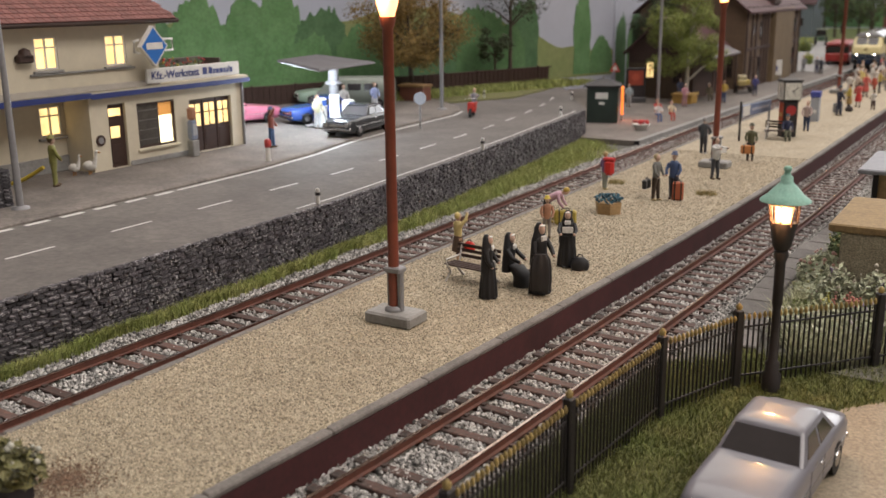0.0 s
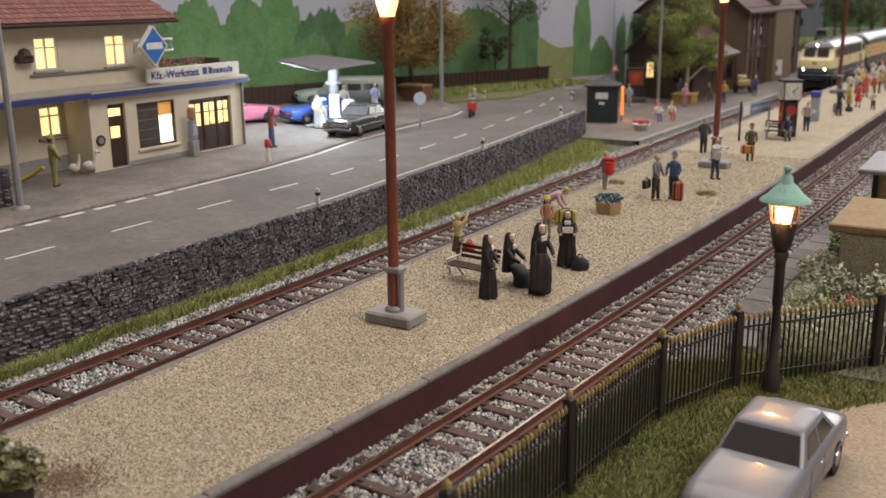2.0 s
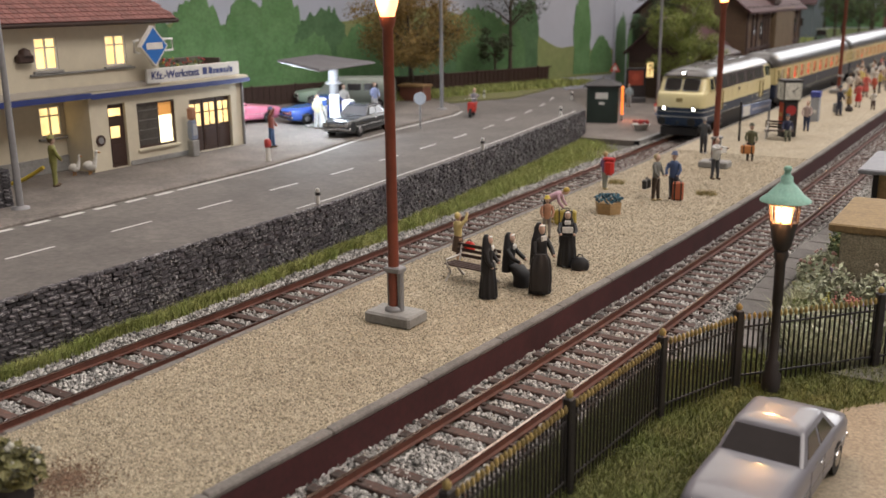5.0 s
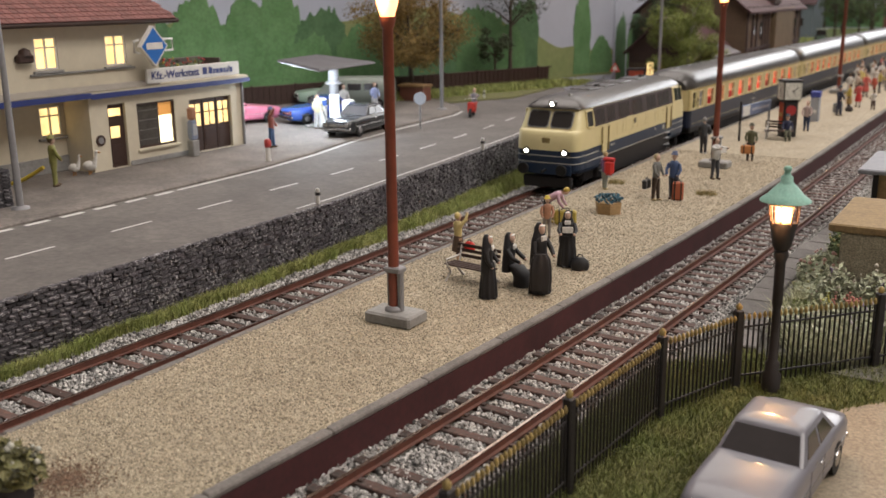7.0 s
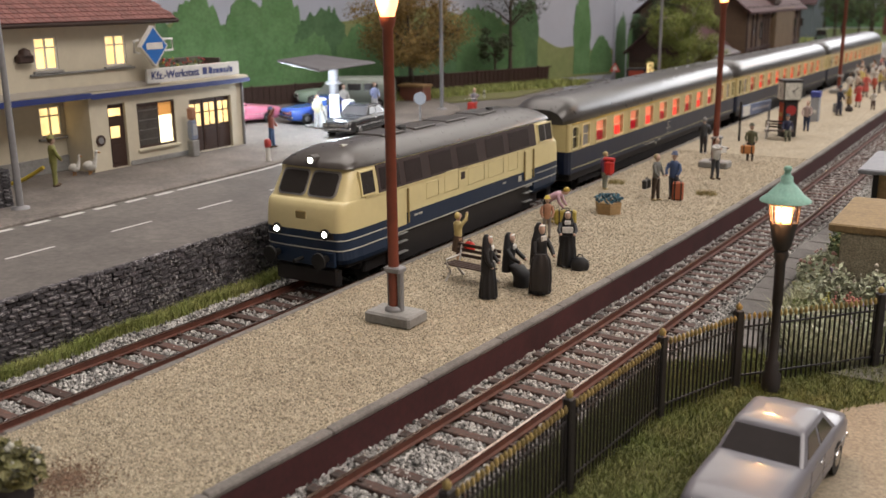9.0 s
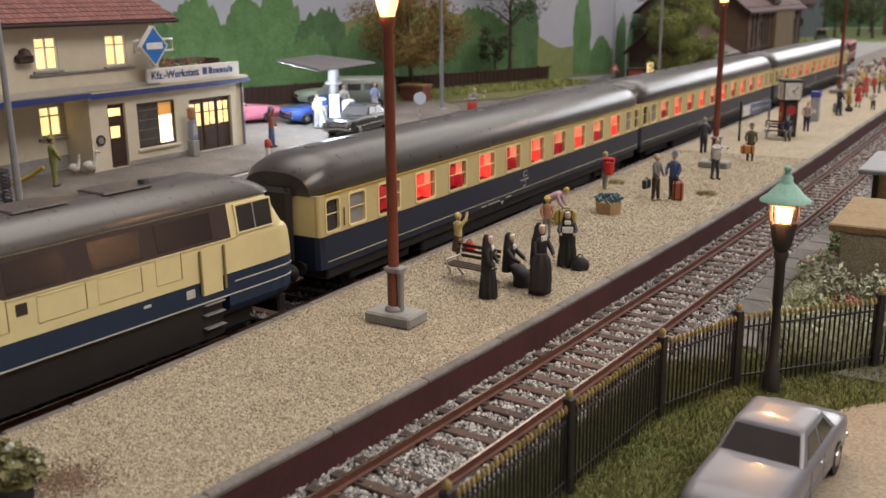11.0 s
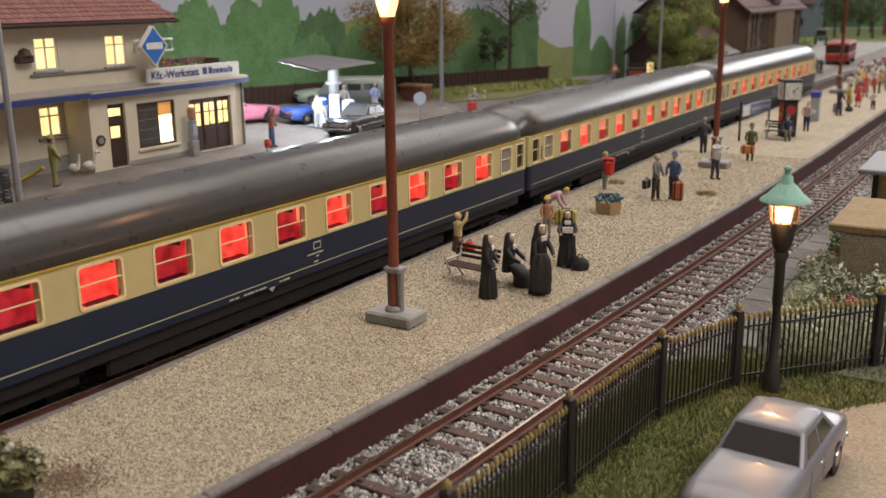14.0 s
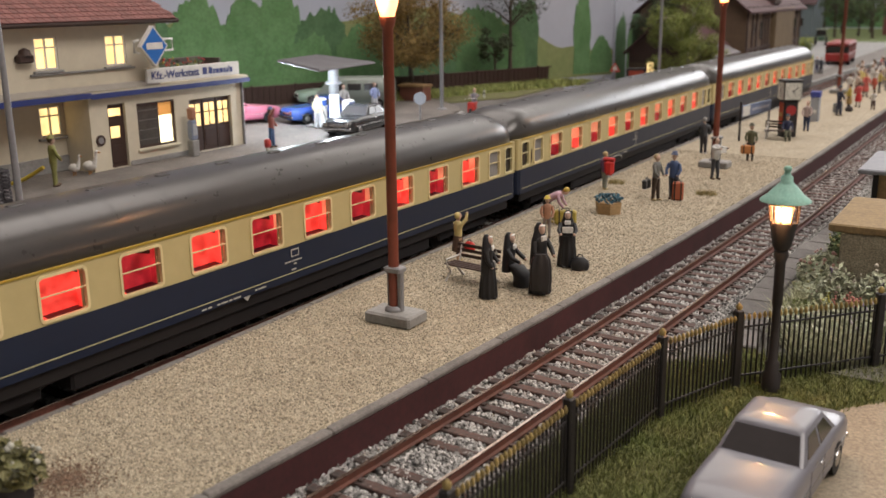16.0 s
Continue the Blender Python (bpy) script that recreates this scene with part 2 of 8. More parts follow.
def stuff(name, v, f, material, label, category, parent=None):
    """Uncountable small geometry as one mesh from arrays."""
    me = bpy.data.meshes.new(name)
    me.from_pydata((np.asarray(v) * K).tolist(), [], np.asarray(f).tolist())
    me.materials.append(material)
    ob = new(name, me)
    tagged(ob, label, "" if parent else category, kind="stuff")
    if parent is not None:
        ob.parent = parent
    return ob


rng = np.random.default_rng(7)
OCTA_V = np.array([(1, 0, 0), (-1, 0, 0), (0, 1, 0), (0, -1, 0), (0, 0, 1), (0, 0, -1)], float)
OCTA_F = np.array([(0, 2, 4), (2, 1, 4), (1, 3, 4), (3, 0, 4), (2, 0, 5), (1, 2, 5), (3, 1, 5), (0, 3, 5)])


def stones(pts, size):
    """Angular stones at the points."""
    n = len(pts)
    v = OCTA_V[None] * (size * rng.uniform(0.55, 1.25, (n, 1, 1))) * rng.uniform(0.7, 1.3, (n, 6, 1))
    a, b = rng.uniform(0, 6.28, (n, 1)), rng.uniform(-0.9, 0.9, (n, 1))
    x, y, z = v[..., 0], v[..., 1], v[..., 2]
    y, z = y * np.cos(b) - z * np.sin(b), y * np.sin(b) + z * np.cos(b)
    x, y = x * np.cos(a) - y * np.sin(a), x * np.sin(a) + y * np.cos(a)
    v = np.stack([x, y, z], -1) + pts[:, None]
    f = OCTA_F[None] + 6 * np.arange(n)[:, None, None]
    return v.reshape(-1, 3), f.reshape(-1, 3)


def blades(pts, height, width=0.022, lean=0.5):
    """Bent blades of grass: two triangles each."""
    n = len(pts)
    h = height * rng.uniform(0.45, 1.2, n)
    a, l, b = rng.uniform(0, 6.28, n), rng.uniform(0, lean, n), rng.uniform(0, 6.28, n)
    ax, ay = np.cos(a) * width, np.sin(a) * width
    dx, dy = np.cos(b) * l * h, np.sin(b) * l * h
    v = np.zeros((n, 5, 3))
    v[:, 0] = pts + np.stack([-ax, -ay, 0 * h], -1)
    v[:, 1] = pts + np.stack([ax, ay, 0 * h], -1)
    v[:, 2] = pts + np.stack([ax * 0.7 + dx * 0.35, ay * 0.7 + dy * 0.35, h * 0.6], -1)
    v[:, 3] = pts + np.stack([-ax * 0.7 + dx * 0.35, -ay * 0.7 + dy * 0.35, h * 0.6], -1)
    v[:, 4] = pts + np.stack([dx, dy, h], -1)
    f = np.array([(0, 1, 2), (0, 2, 3), (3, 2, 4)])[None] + 5 * np.arange(n)[:, None, None]
    return v.reshape(-1, 3), f.reshape(-1, 3)


# base board of the layout and the room round it
solid("ground", Mesh().box(-95, 70, -40, 260, -1.3, Z_BED - 0.02), SOIL, at(0, 0, 0), "dark soil coloured base of the model railway layout", "ground", kind="structure")
# walls and ceiling stay out of view; their pale colour bounces fill light
ROOMWALL = paint("room_wall", (0.78, 0.76, 0.75), 0.9, grain=0.05, size=40, second=(0.74, 0.72, 0.71))
ROOMFLOOR = paint("room_floor", (0.16, 0.13, 0.11), 0.6, grain=0.2, size=20, second=(0.12, 0.1, 0.085))
solid("floor", Mesh().box(-230, 230, -230, 330, -90, -87), ROOMFLOOR, at(0, 0, 0), "brown floor of the room under the layout", "floor", kind="structure")
solid("ceiling", Mesh().box(-230, 230, -230, 330, 150, 153), ROOMWALL, at(0, 0, 0), "unseen pale grey room ceiling that bounces fill light", "ceiling", kind="structure")
for n, b in (("wall_west", (-233, -230, -230, 330)), ("wall_east", (230, 233, -230, 330)), ("wall_south", (-230, 230, -233, -230)), ("wall_north", (-230, 230, 330, 333))):
    solid(n, Mesh().box(*b, -87, 150), ROOMWALL, at(0, 0, 0), "unseen pale grey room wall that bounces fill light", "wall", kind="structure")

def xe(y):
    """The platform's line on the far side: it leaves the track a little at the near end."""
    return xa(y) + float(np.interp(y, [2, 8, 10.2, 12.2, 14.5, 16, 20], [0.36, 0.34, 0.32, 0.26, 0.16, 0.1, 0]))


# island platform with coping stones and a red-brown edge
ys = steps(2, 150, 2)
solid("platform_floor", Mesh().rings([[(xe(y) + 2.07, y, Z_PLAT), (xb(y) - 1.58, y, Z_PLAT), (xb(y) - 1.58, y, Z_BED), (xe(y) + 2.07, y, Z_BED)] for y in ys], smooth=False), SAND, at(0, 0, 0), "island platform floor of pale sand grit", "platform", kind="structure")
edge_b = solid("platform_edge", ribbon(xb, ys, [(-1.41, Z_PLAT - 0.10), (-1.38, Z_PLAT - 0.10), (-1.38, Z_BED), (-1.72, Z_BED), (-1.72, Z_PLAT - 0.10)]), OXIDE, at(0, 0, 0), "dark red-brown platform edge wall beside the track", "platform edge", kind="structure")
edge_a = solid("platform_edge", ribbon(xe, ys, [(1.92, Z_BED), (1.92, Z_PLAT - 0.1), (2.25, Z_PLAT - 0.1), (2.25, Z_BED)]), OXIDE, at(0, 0, 0), "dark red-brown platform edge wall behind the rail", "platform edge", kind="structure")


def coping(parent, fn, o0, o1, y0, y1, length):
    """A row of coping stones."""
    c = Mesh().box(o0, o1, 0.004, length - 0.004, -0.1, 0.02, 0.03).data("coping_stone", COPING)
    y = y0
    while y < y1:
        piece("coping_stone", c, parent, at(fn(y), y, Z_PLAT, -math.degrees(math.atan(slope(fn, y + length / 2)))))
        y += length


coping(edge_b, xb, -1.61, -1.36, 4, 120, 2.9)
coping(edge_a, xe, 1.88, 2.1, 4, 120, 1.45)


GAPS_NEAR, GAPS_FAR = ((13.3, 14.5),), ((12.9, 14.1),)   # bare stretches where ballast hides a sleeper


def track(name, fn, y0, y1, label, gaps):
    """Two rails on sleepers."""
    t = thing(name, at(0, 0, 0), label, "railway track")
    t["kind"] = "structure"
    yy = steps(y0, y1, 1.5)
    for s in (-1, 1):
        o = s * 0.7525
        part("rail", ribbon(fn, yy, [(o - 0.075, -0.19), (o - 0.075, -0.165), (o - 0.02, -0.145), (o - 0.02, -0.05), (o - 0.035, -0.03), (o - 0.035, -0.012), (o + 0.035, -0.012), (o + 0.035, -0.03), (o + 0.02, -0.05), (o + 0.02, -0.145), (o + 0.075, -0.165), (o + 0.075, -0.19)]), RUST, t)
        part("rail_head", ribbon(fn, yy, [(o - 0.034, -0.012), (o - 0.028, 0.0), (o + 0.028, 0.0), (o + 0.034, -0.012)]), SHINE, t, "polished steel running surface")
    sl = Mesh().box(-1.28, 1.28, -0.13, 0.13, -0.36, -0.2, 0.02)
    for s in (-1, 1):
        for q in (-1, 1):
            sl.box(s * 0.7525 + q * 0.14 - 0.05, s * 0.7525 + q * 0.14 + 0.05, -0.06, 0.06, -0.2, -0.15, 0.012)
    d = sl.data("sleeper", SLEEPER)
    y = y0
    while y < min(y1, y0 + 190):
        if not any(a < y < b for a, b in gaps):
            piece("sleeper", d, t, at(fn(y), y, 0, -math.degrees(math.atan(slope(fn, y))) + random.uniform(-1, 1)))
        y += 0.66
    return t


track("track_near", xb, 2, 160, "rusty rails on dark brown sleepers in grey ballast", GAPS_NEAR)
track("track_far", xa, -19.78, 230, "rusty rails on dark brown sleepers beside the platform", GAPS_FAR)


def ballast(name, fn, y0, y1, o0, o1, per, size, label, gaps):
    """Loose stones beside and between the sleepers of a track, thinner far off."""
    n = int((y1 - y0) * (o1 - o0) * per)
    y = y0 + (y1 - y0) * rng.uniform(0, 1, n) ** 1.5
    o = rng.uniform(o0, o1, n)
    on = (np.abs(((y - 2) / 0.66 + 0.5) % 1 - 0.5) * 0.66 < 0.16) & (np.abs(o) < 1.28)
    for a, b in gaps:
        on &= ~((y > a - 0.2) & (y < b + 0.2))
    rail = np.abs(np.abs(o) - 0.7525) < 0.1
    keep = ~rail & (~on | (rng.uniform(0, 1, n) < 0.13))
    y, o = y[keep], o[keep]
    z = -0.27 + rng.uniform(-0.04, 0.05, len(y)) - np.clip(np.abs(o) - 1.5, 0, 2) * 0.12
    x = np.interp(y, *fn) + o
    return stuff(name, *stones(np.stack([x, y, z], -1), size), STONE, label, "ballast")


ballast("ballast", TB, 7, 70, -1.4, 1.62, 330, 0.052, "light grey crushed stone ballast round the near track", GAPS_NEAR)
ballast("ballast", TA, 5, 80, -2.1, 1.95, 260, 0.052, "light grey crushed stone ballast round the far track", GAPS_FAR)

# plateau with the road, held by a stone wall
yy = steps(-30, 54, 2)
far = [(60, -26.2), (70, -32), (80, -40)]
sheet("road", [(y, -75, wall_x(y) - 0.10) for y in yy] + [(y, -75, x) for y, x in far], 1.8, ASPHALT, "grey asphalt road above the stone wall", "road", Z_ROAD)
wall = solid("retaining_wall", Mesh().rings([[(wall_x(y) - 0.32, y, Z_ROAD - 0.03), (wall_x(y) - 0.06, y, Z_ROAD - 0.03), (wall_x(y) - 0.02, y, -0.35), (wall_x(y) - 0.32, y, -0.35)] for y in yy], smooth=False), MORTAR, at(0, 0, 0), "dark grey retaining wall of rough layered stones", "retaining wall", kind="structure")
KERBX = [(-30, -26.3), (20, -26.3), (29, -26.45), (33, -26.9), (37, -27.8), (41, -28.3), (44, -28.6), (48, -28.7), (50, -29.2), (52, -30.6), (54, -33), (57, -38)]
kx = lambda y: float(np.interp(y, [a for a, _ in KERBX], [b for _, b in KERBX]))
sheet("pavement", [(y, -70, kx(y)) for y in steps(-30, 57, 1)], 0.2, PAVE, "worn grey brown pavement and forecourt beside the road", "pavement", Z_ROAD + 0.09)
kerb = solid("kerb", ribbon(kx, steps(-30, 57, 0.5), [(0.0, Z_ROAD - 0.05), (0.0, Z_ROAD + 0.11), (0.14, Z_ROAD + 0.06), (0.16, Z_ROAD - 0.05)]), PAVE, at(0, 0, 0), "weathered concrete kerb along the pavement", "kerb", kind="structure")


def line(fn, y0, y1, w, label="white painted road line"):
    return solid("road_line", ribbon(fn, steps(y0, y1, 1), [(-w / 2, Z_ROAD + 0.002), (-w / 2, Z_ROAD + 0.006), (w / 2, Z_ROAD + 0.006), (w / 2, Z_ROAD + 0.002)]), LINE, at(0, 0, 0), label, "road marking", "road lines", "structure")


mid = lambda y: float(np.interp(y, [-30, 30, 37, 44, 50, 56, 62], [-22.98, -22.98, -23.4, -24.1, -25.0, -26.3, -28.2]))
y = 8.2
while y < 60:
    line(mid, y, y + 1.55, 0.1, "white dashed centre line of the road")
    y += 3.55
y = 11.6
while y < 24.2:
    line(lambda q: -25.95, y, y + 0.85, 0.2, "short white dashes at the garage entry")
    y += 1.3
line(lambda y: float(np.interp(y, [20, 24, 29, 33, 37, 41, 48, 50], [-25.95, -25.97, -26.1, -26.55, -27.4, -27.9, -28.3, -28.9])), 24.4, 50, 0.16, "white edge line along the kerb")
line(lambda y: wall_x(y) - 0.42, 24, 53, 0.08, "white edge line along the wall")

# low home platform on the station side
hx = lambda y: xa(y) - 1.62
solid("home_platform", Mesh().rings([[(x0, y, Z_HOME), (hx(y), y, Z_HOME), (hx(y), y, -0.4), (x0, y, -0.4)] for y, x0 in [(52.5, -23.6)] + [(y, -60) for y in steps(54, 200, 4)]], smooth=False), PAVE, at(0, 0, 0), "grey home platform before the station", "platform", kind="structure")
edge_h = solid("home_platform_edge", ribbon(hx, steps(52.5, 200, 3), [(-0.3, Z_HOME + 0.03), (0.02, Z_HOME + 0.03), (0.02, -0.4), (-0.3, -0.4)]), CONCRETE, at(0, 0, 0), "concrete edge of the home platform", "platform edge", kind="structure")

# lawn and parking place inside the black fence, garden beyond it
FENCE = [(-6.28, 10.37), (-6.1, 14.1), (-5.75, 17.85), (-4.85, 20.2), (-2.4, 22.95), (0.3, 25.9)]
sheet("lawn", [(y, float(np.interp(y, [b for _, b in FENCE], [a for a, _ in FENCE])) - 0.15, 26) for y in steps(10.5, 26, 0.5)], 0.2, TURF, "short turf behind the fence", "lawn", Z_BED + 0.02)
solid("parking_place", Mesh().prism([(-4.4, 12.5), (-3.9, 15.2), (-3.2, 18.0), (-2.6, 20.2), (-1.9, 21.0), (4, 20.2), (20, 20), (20, 8), (-5, 8)], Z_BED - 0.1, Z_BED + 0.05, "z"), GRAVEL, at(0, 0, 0), "pale gravel parking place", "parking place", kind="structure")
sheet("garden_soil", [(22, -4.6, 24), (26, -5.6, 24), (33, -5.35, 24), (42, -4.6, 24), (60, -4.3, 24)], 0.4, SOIL, "dark planted garden soil beside the track", "garden", -0.2)

# loose grit on the platform, its colour mixed grain by grain
GRIT = paint("platform_grit", (0.40, 0.35, 0.265), 0.9, grain=0.2, size=0.3, second=(0.33, 0.285, 0.205), island=0.5)
n = 95000
gy = 7.5 + 40 * rng.uniform(0, 1, n) ** 1.7
u = rng.uniform(0, 1, n)
lo, hi = np.array([xe(a) for a in gy]) + 2.02, np.interp(gy, *TB) - 1.58
stuff("platform_grit", *stones(np.stack([lo + (hi - lo) * u, gy, np.full(n, Z_PLAT)], -1), 0.026), GRIT, "loose sand grit on the platform", "grit")
# a patch of brown grains by the planter
BROWNGRAIN = paint("dried_moss", (0.20, 0.125, 0.08), 0.95, grain=0.4, size=0.2, second=(0.12, 0.08, 0.055), island=0.5)
n = 2400
mr, ma = np.abs(rng.normal(0, 0.42, n)), rng.uniform(0, 6.28, n)
stuff("dried_moss", *stones(np.stack([-12.86 + np.cos(ma) * mr, 9.1 + np.sin(ma) * mr * 0.9, np.full(n, Z_PLAT + 0.012)], -1), 0.022), BROWNGRAIN, "dried brown moss patch on the platform sand", "moss")

# ---------------------------------------------------------------- the train

CREAM = paint("cream_paint", (0.68, 0.60, 0.33), 0.4, grain=0.05, size=3.0, second=(0.64, 0.56, 0.30), coat=0.15)
COACHCREAM = paint("coach_cream_paint", (0.53, 0.44, 0.22), 0.45, grain=0.05, size=3.0, second=(0.49, 0.405, 0.195), coat=0.1)
BLUE = paint("ocean_blue_paint", (0.006, 0.013, 0.036), 0.42, grain=0.08, size=3.0, second=(0.008, 0.016, 0.042))
ROOF = paint("grey_roof", (0.052, 0.046, 0.043), 0.29, 0.0, grain=0.08, size=3.0, second=(0.038, 0.036, 0.035))
LOCOROOF = paint("dark_roof", (0.058, 0.051, 0.047), 0.29, 0.0, grain=0.1, size=2.0, second=(0.048, 0.042, 0.038))
LOCOBLUE = paint("locomotive_blue_paint", (0.006, 0.020, 0.052), 0.45, grain=0.08, size=3.0, second=(0.008, 0.024, 0.06))
UNDER = paint("black_underframe", (0.017, 0.014, 0.014), 0.6, grain=0.2, size=0.6)
DARKBAND = paint("dark_grille_band", (0.042, 0.026, 0.025), 0.6, grain=0.15, size=1.0)
YELLOWLINE = paint("pale_yellow_line", (0.50, 0.47, 0.27), 0.5, grain=0.05, size=1.0)
SILVERLINE = paint("pale_trim_line", (0.55, 0.55, 0.5), 0.5, grain=0.05, size=1.0)
FRAMEGOLD = paint("window_frame_cream", (0.85, 0.71, 0.39), 0.35, grain=0.05, size=1.0)
BANDGLASS = paint("dark_band_glass", (0.032, 0.022, 0.022), 0.25, grain=0.1, size=0.8)
DARKGLASS = paint("dark_cab_glass", (0.03, 0.026, 0.024), 0.12, grain=0.05, size=1.0)
GREYGLASS = paint("frosted_grey_glass", (0.28, 0.27, 0.27), 0.35, grain=0.1, size=0.5)
# compartment light is put into these three materials as glow; no lamp inside
REDGLOW = glow("glowing_red_compartment", (1.0, 0.075, 0.055), 0.78, 0.55, 0.28)
DIMREDGLOW = glow("glowing_dim_red_compartment", (0.6, 0.03, 0.045), 0.42, 0.65, 0.28)
AMBERGLOW = glow("glowing_amber_compartment", (1.0, 0.37, 0.2), 0.65, 0.4, 0.4)
CLEARPANE = glass("clear_window_pane", (0.9, 0.88, 0.86), 0.03)
HEADLIGHT = glow("headlight_lens", (1.0, 0.95, 0.8), 14)
TAIL = glow("red_tail_lamp", (0.8, 0.02, 0.02), 0.5)
STEELGREY = paint("grey_frame", (0.3, 0.3, 0.3), 0.4, 0.4, grain=0.1, size=0.4)
BUFFER = paint("buffer_steel", (0.03, 0.03, 0.03), 0.5, 0.5, grain=0.1, size=0.4)


def bogie(parent, y, wheels, span):
    b = part("bogie", Mesh().box(-1.05, 1.05, y - span / 2 - 0.5, y + span / 2 + 0.5, 0.42, 0.78, 0.06).box(-1.12, -0.95, y - span / 2 - 0.35, y + span / 2 + 0.35, 0.3, 0.85, 0.05).box(0.95, 1.12, y - span / 2 - 0.35, y + span / 2 + 0.35, 0.3, 0.85, 0.05), UNDER, parent, "black bogie frame")
    for i in range(wheels):
        yw = y - span / 2 + span * i / (wheels - 1)
        w = Mesh()
        for s in (-1, 1):
            w.tube([(s * 0.68, yw, 0.46), (s * 0.82, yw, 0.46)], 0.46, 16, False)
        w.tube([(-0.7, yw, 0.46), (0.7, yw, 0.46)], 0.07, 8)
        part("wheelset", w, BUFFER, b)
    return b


def round_rect(y0, y1, z0, z1, r):
    """Outline of a rounded rectangle in the plane of x."""
    out = []
    for cy, cz, a0 in ((y1 - r, z1 - r, 0), (y0 + r, z1 - r, 90), (y0 + r, z0 + r, 180), (y1 - r, z0 + r, 270)):
        for k in range(4):
            a = math.radians(a0 + 30 * k)
            out.append((cy + r * math.cos(a), cz + r * math.sin(a)))
    return out


def round_frame(y0, y1, z0, z1, r, w, xa_, xb_):
    """A window frame with rounded corners between two planes of x."""
    o, i_ = round_rect(y0, y1, z0, z1, r), round_rect(y0 + w, y1 - w, z0 + w, z1 - w, max(0.02, r - w * 0.6))
    n = len(o)
    v = [(x, *p) for x in (xa_, xb_) for p in o] + [(x, *p) for x in (xa_, xb_) for p in i_]
    f = []
    for k in range(n):
        l = (k + 1) % n
        f += [(k, l, n + l, n + k), (2 * n + k, 2 * n + l, 3 * n + l, 3 * n + k), (n + k, n + l, 3 * n + l, 3 * n + k), (k, l, 2 * n + l, 2 * n + k)]
    return Mesh().add(v, f)


def coach():
    """An express coach, 24.4 long, its front end at y = 0; it runs on z = 0."""
    L, W = 24.4, 1.41
    t = thing("express_coach", at(0, 0, 0), "cream and dark blue express coach with red-lit compartments", "railway coach", "coaches of the train")

    def section(z0, z1, name, m, label=""):
        def ring(z, w):
            c = 0.2
            return [(-w + c, 0, z), (w - c, 0, z), (w - 0.06, 0.06, z), (w, c, z), (w, L - c, z), (w - 0.06, L - 0.06, z), (w - c, L, z), (-w + c, L, z), (-w + 0.06, L - 0.06, z), (-w, L - c, z), (-w, c, z), (-w + 0.06, 0.06, z)]
        return part(name, Mesh().rings([ring(z0, W), ring(z1, W)], smooth=False), m, t, label)
    section(0.98, 1.9, "lower_body", BLUE, "dark blue lower side")
    wz0, wz1 = 1.94, 2.92
    wins = [(0.58, 0.68, "door"), (1.70, 0.84, "wc")] + [(3.3 + i * 1.99, 1.19, "comp") for i in range(10)] + [(22.82, 0.84, "wc"), (23.86, 0.62, "door")]
    for s in (-1, 1):
        x0, x1 = (W - 0.1, W - 0.005) if s > 0 else (-W + 0.005, -W + 0.1)
        side = panel(Mesh(), 0.1, L - 0.1, 1.9, 3.02, [(yc - w / 2 + 0.03, yc + w / 2 - 0.03, wz0 + 0.03, wz1 - 0.03) for yc, w, _ in wins], x0, x1)
        part("upper_side", side, COACHCREAM, t, "cream upper side with window openings")
        for y in (0.1, L - 0.1):
            part("corner_post", Mesh().tube([(s * (W - 0.115), y, 1.9), (s * (W - 0.115), y, 3.02)], 0.11, 12), COACHCREAM, t)
        for i, (yc, w, kind) in enumerate(wins):
            o = s * W
            y0, y1 = yc - w / 2, yc + w / 2
            w_ob = part("window", round_frame(y0, y1, wz0, wz1, 0.12, 0.06, o - s * 0.07, o + s * 0.022), FRAMEGOLD if kind != "door" else CREAM, t, "cream rounded window frame" if kind != "door" else "door window frame")
            lit = REDGLOW if i % 2 == 1 else DIMREDGLOW
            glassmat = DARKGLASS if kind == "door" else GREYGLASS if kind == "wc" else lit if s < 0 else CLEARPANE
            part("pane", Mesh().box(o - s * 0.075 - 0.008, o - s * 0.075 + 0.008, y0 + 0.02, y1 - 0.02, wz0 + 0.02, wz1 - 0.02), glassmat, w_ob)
            part("bar", Mesh().box(o - 0.03, o + 0.005, y0 + 0.05, y1 - 0.05, 2.46, 2.49, 0.006), FRAMEGOLD if kind != "door" else CREAM, w_ob)
            if kind == "comp" and s > 0:
                # the compartment behind the pane: back wall, seats and partition glow in place of a lamp, dark shape on
                # top
                xi = W - 0.62
                part("inner_reveal", Mesh().box(W - 0.13, W - 0.10, y1 - 0.1, y1 - 0.04, wz0 + 0.05, wz1 - 0.05), FRAMEGOLD, w_ob)
                cp = part("compartment", Mesh().box(xi - 0.02, xi, yc - 0.95, yc + 0.97, 1.5, 2.98), lit, t, "red compartment wall with its own glow")
                part("partition", Mesh().box(xi, W - 0.12, yc + 0.93, yc + 0.97, 2.2, 2.98), AMBERGLOW, cp, "amber partition with its own glow")
                part("seat_back", Mesh().box(xi, W - 0.14, yc + 0.72, yc + 0.92, 1.5, 2.3, 0.05), lit, cp, "red seat back with its own glow")
                part("seat", Mesh().box(xi, W - 0.16, yc - 0.9, yc - 0.25, 1.6, 1.98, 0.05), REDGLOW, cp, "red seat cushion with its own glow")
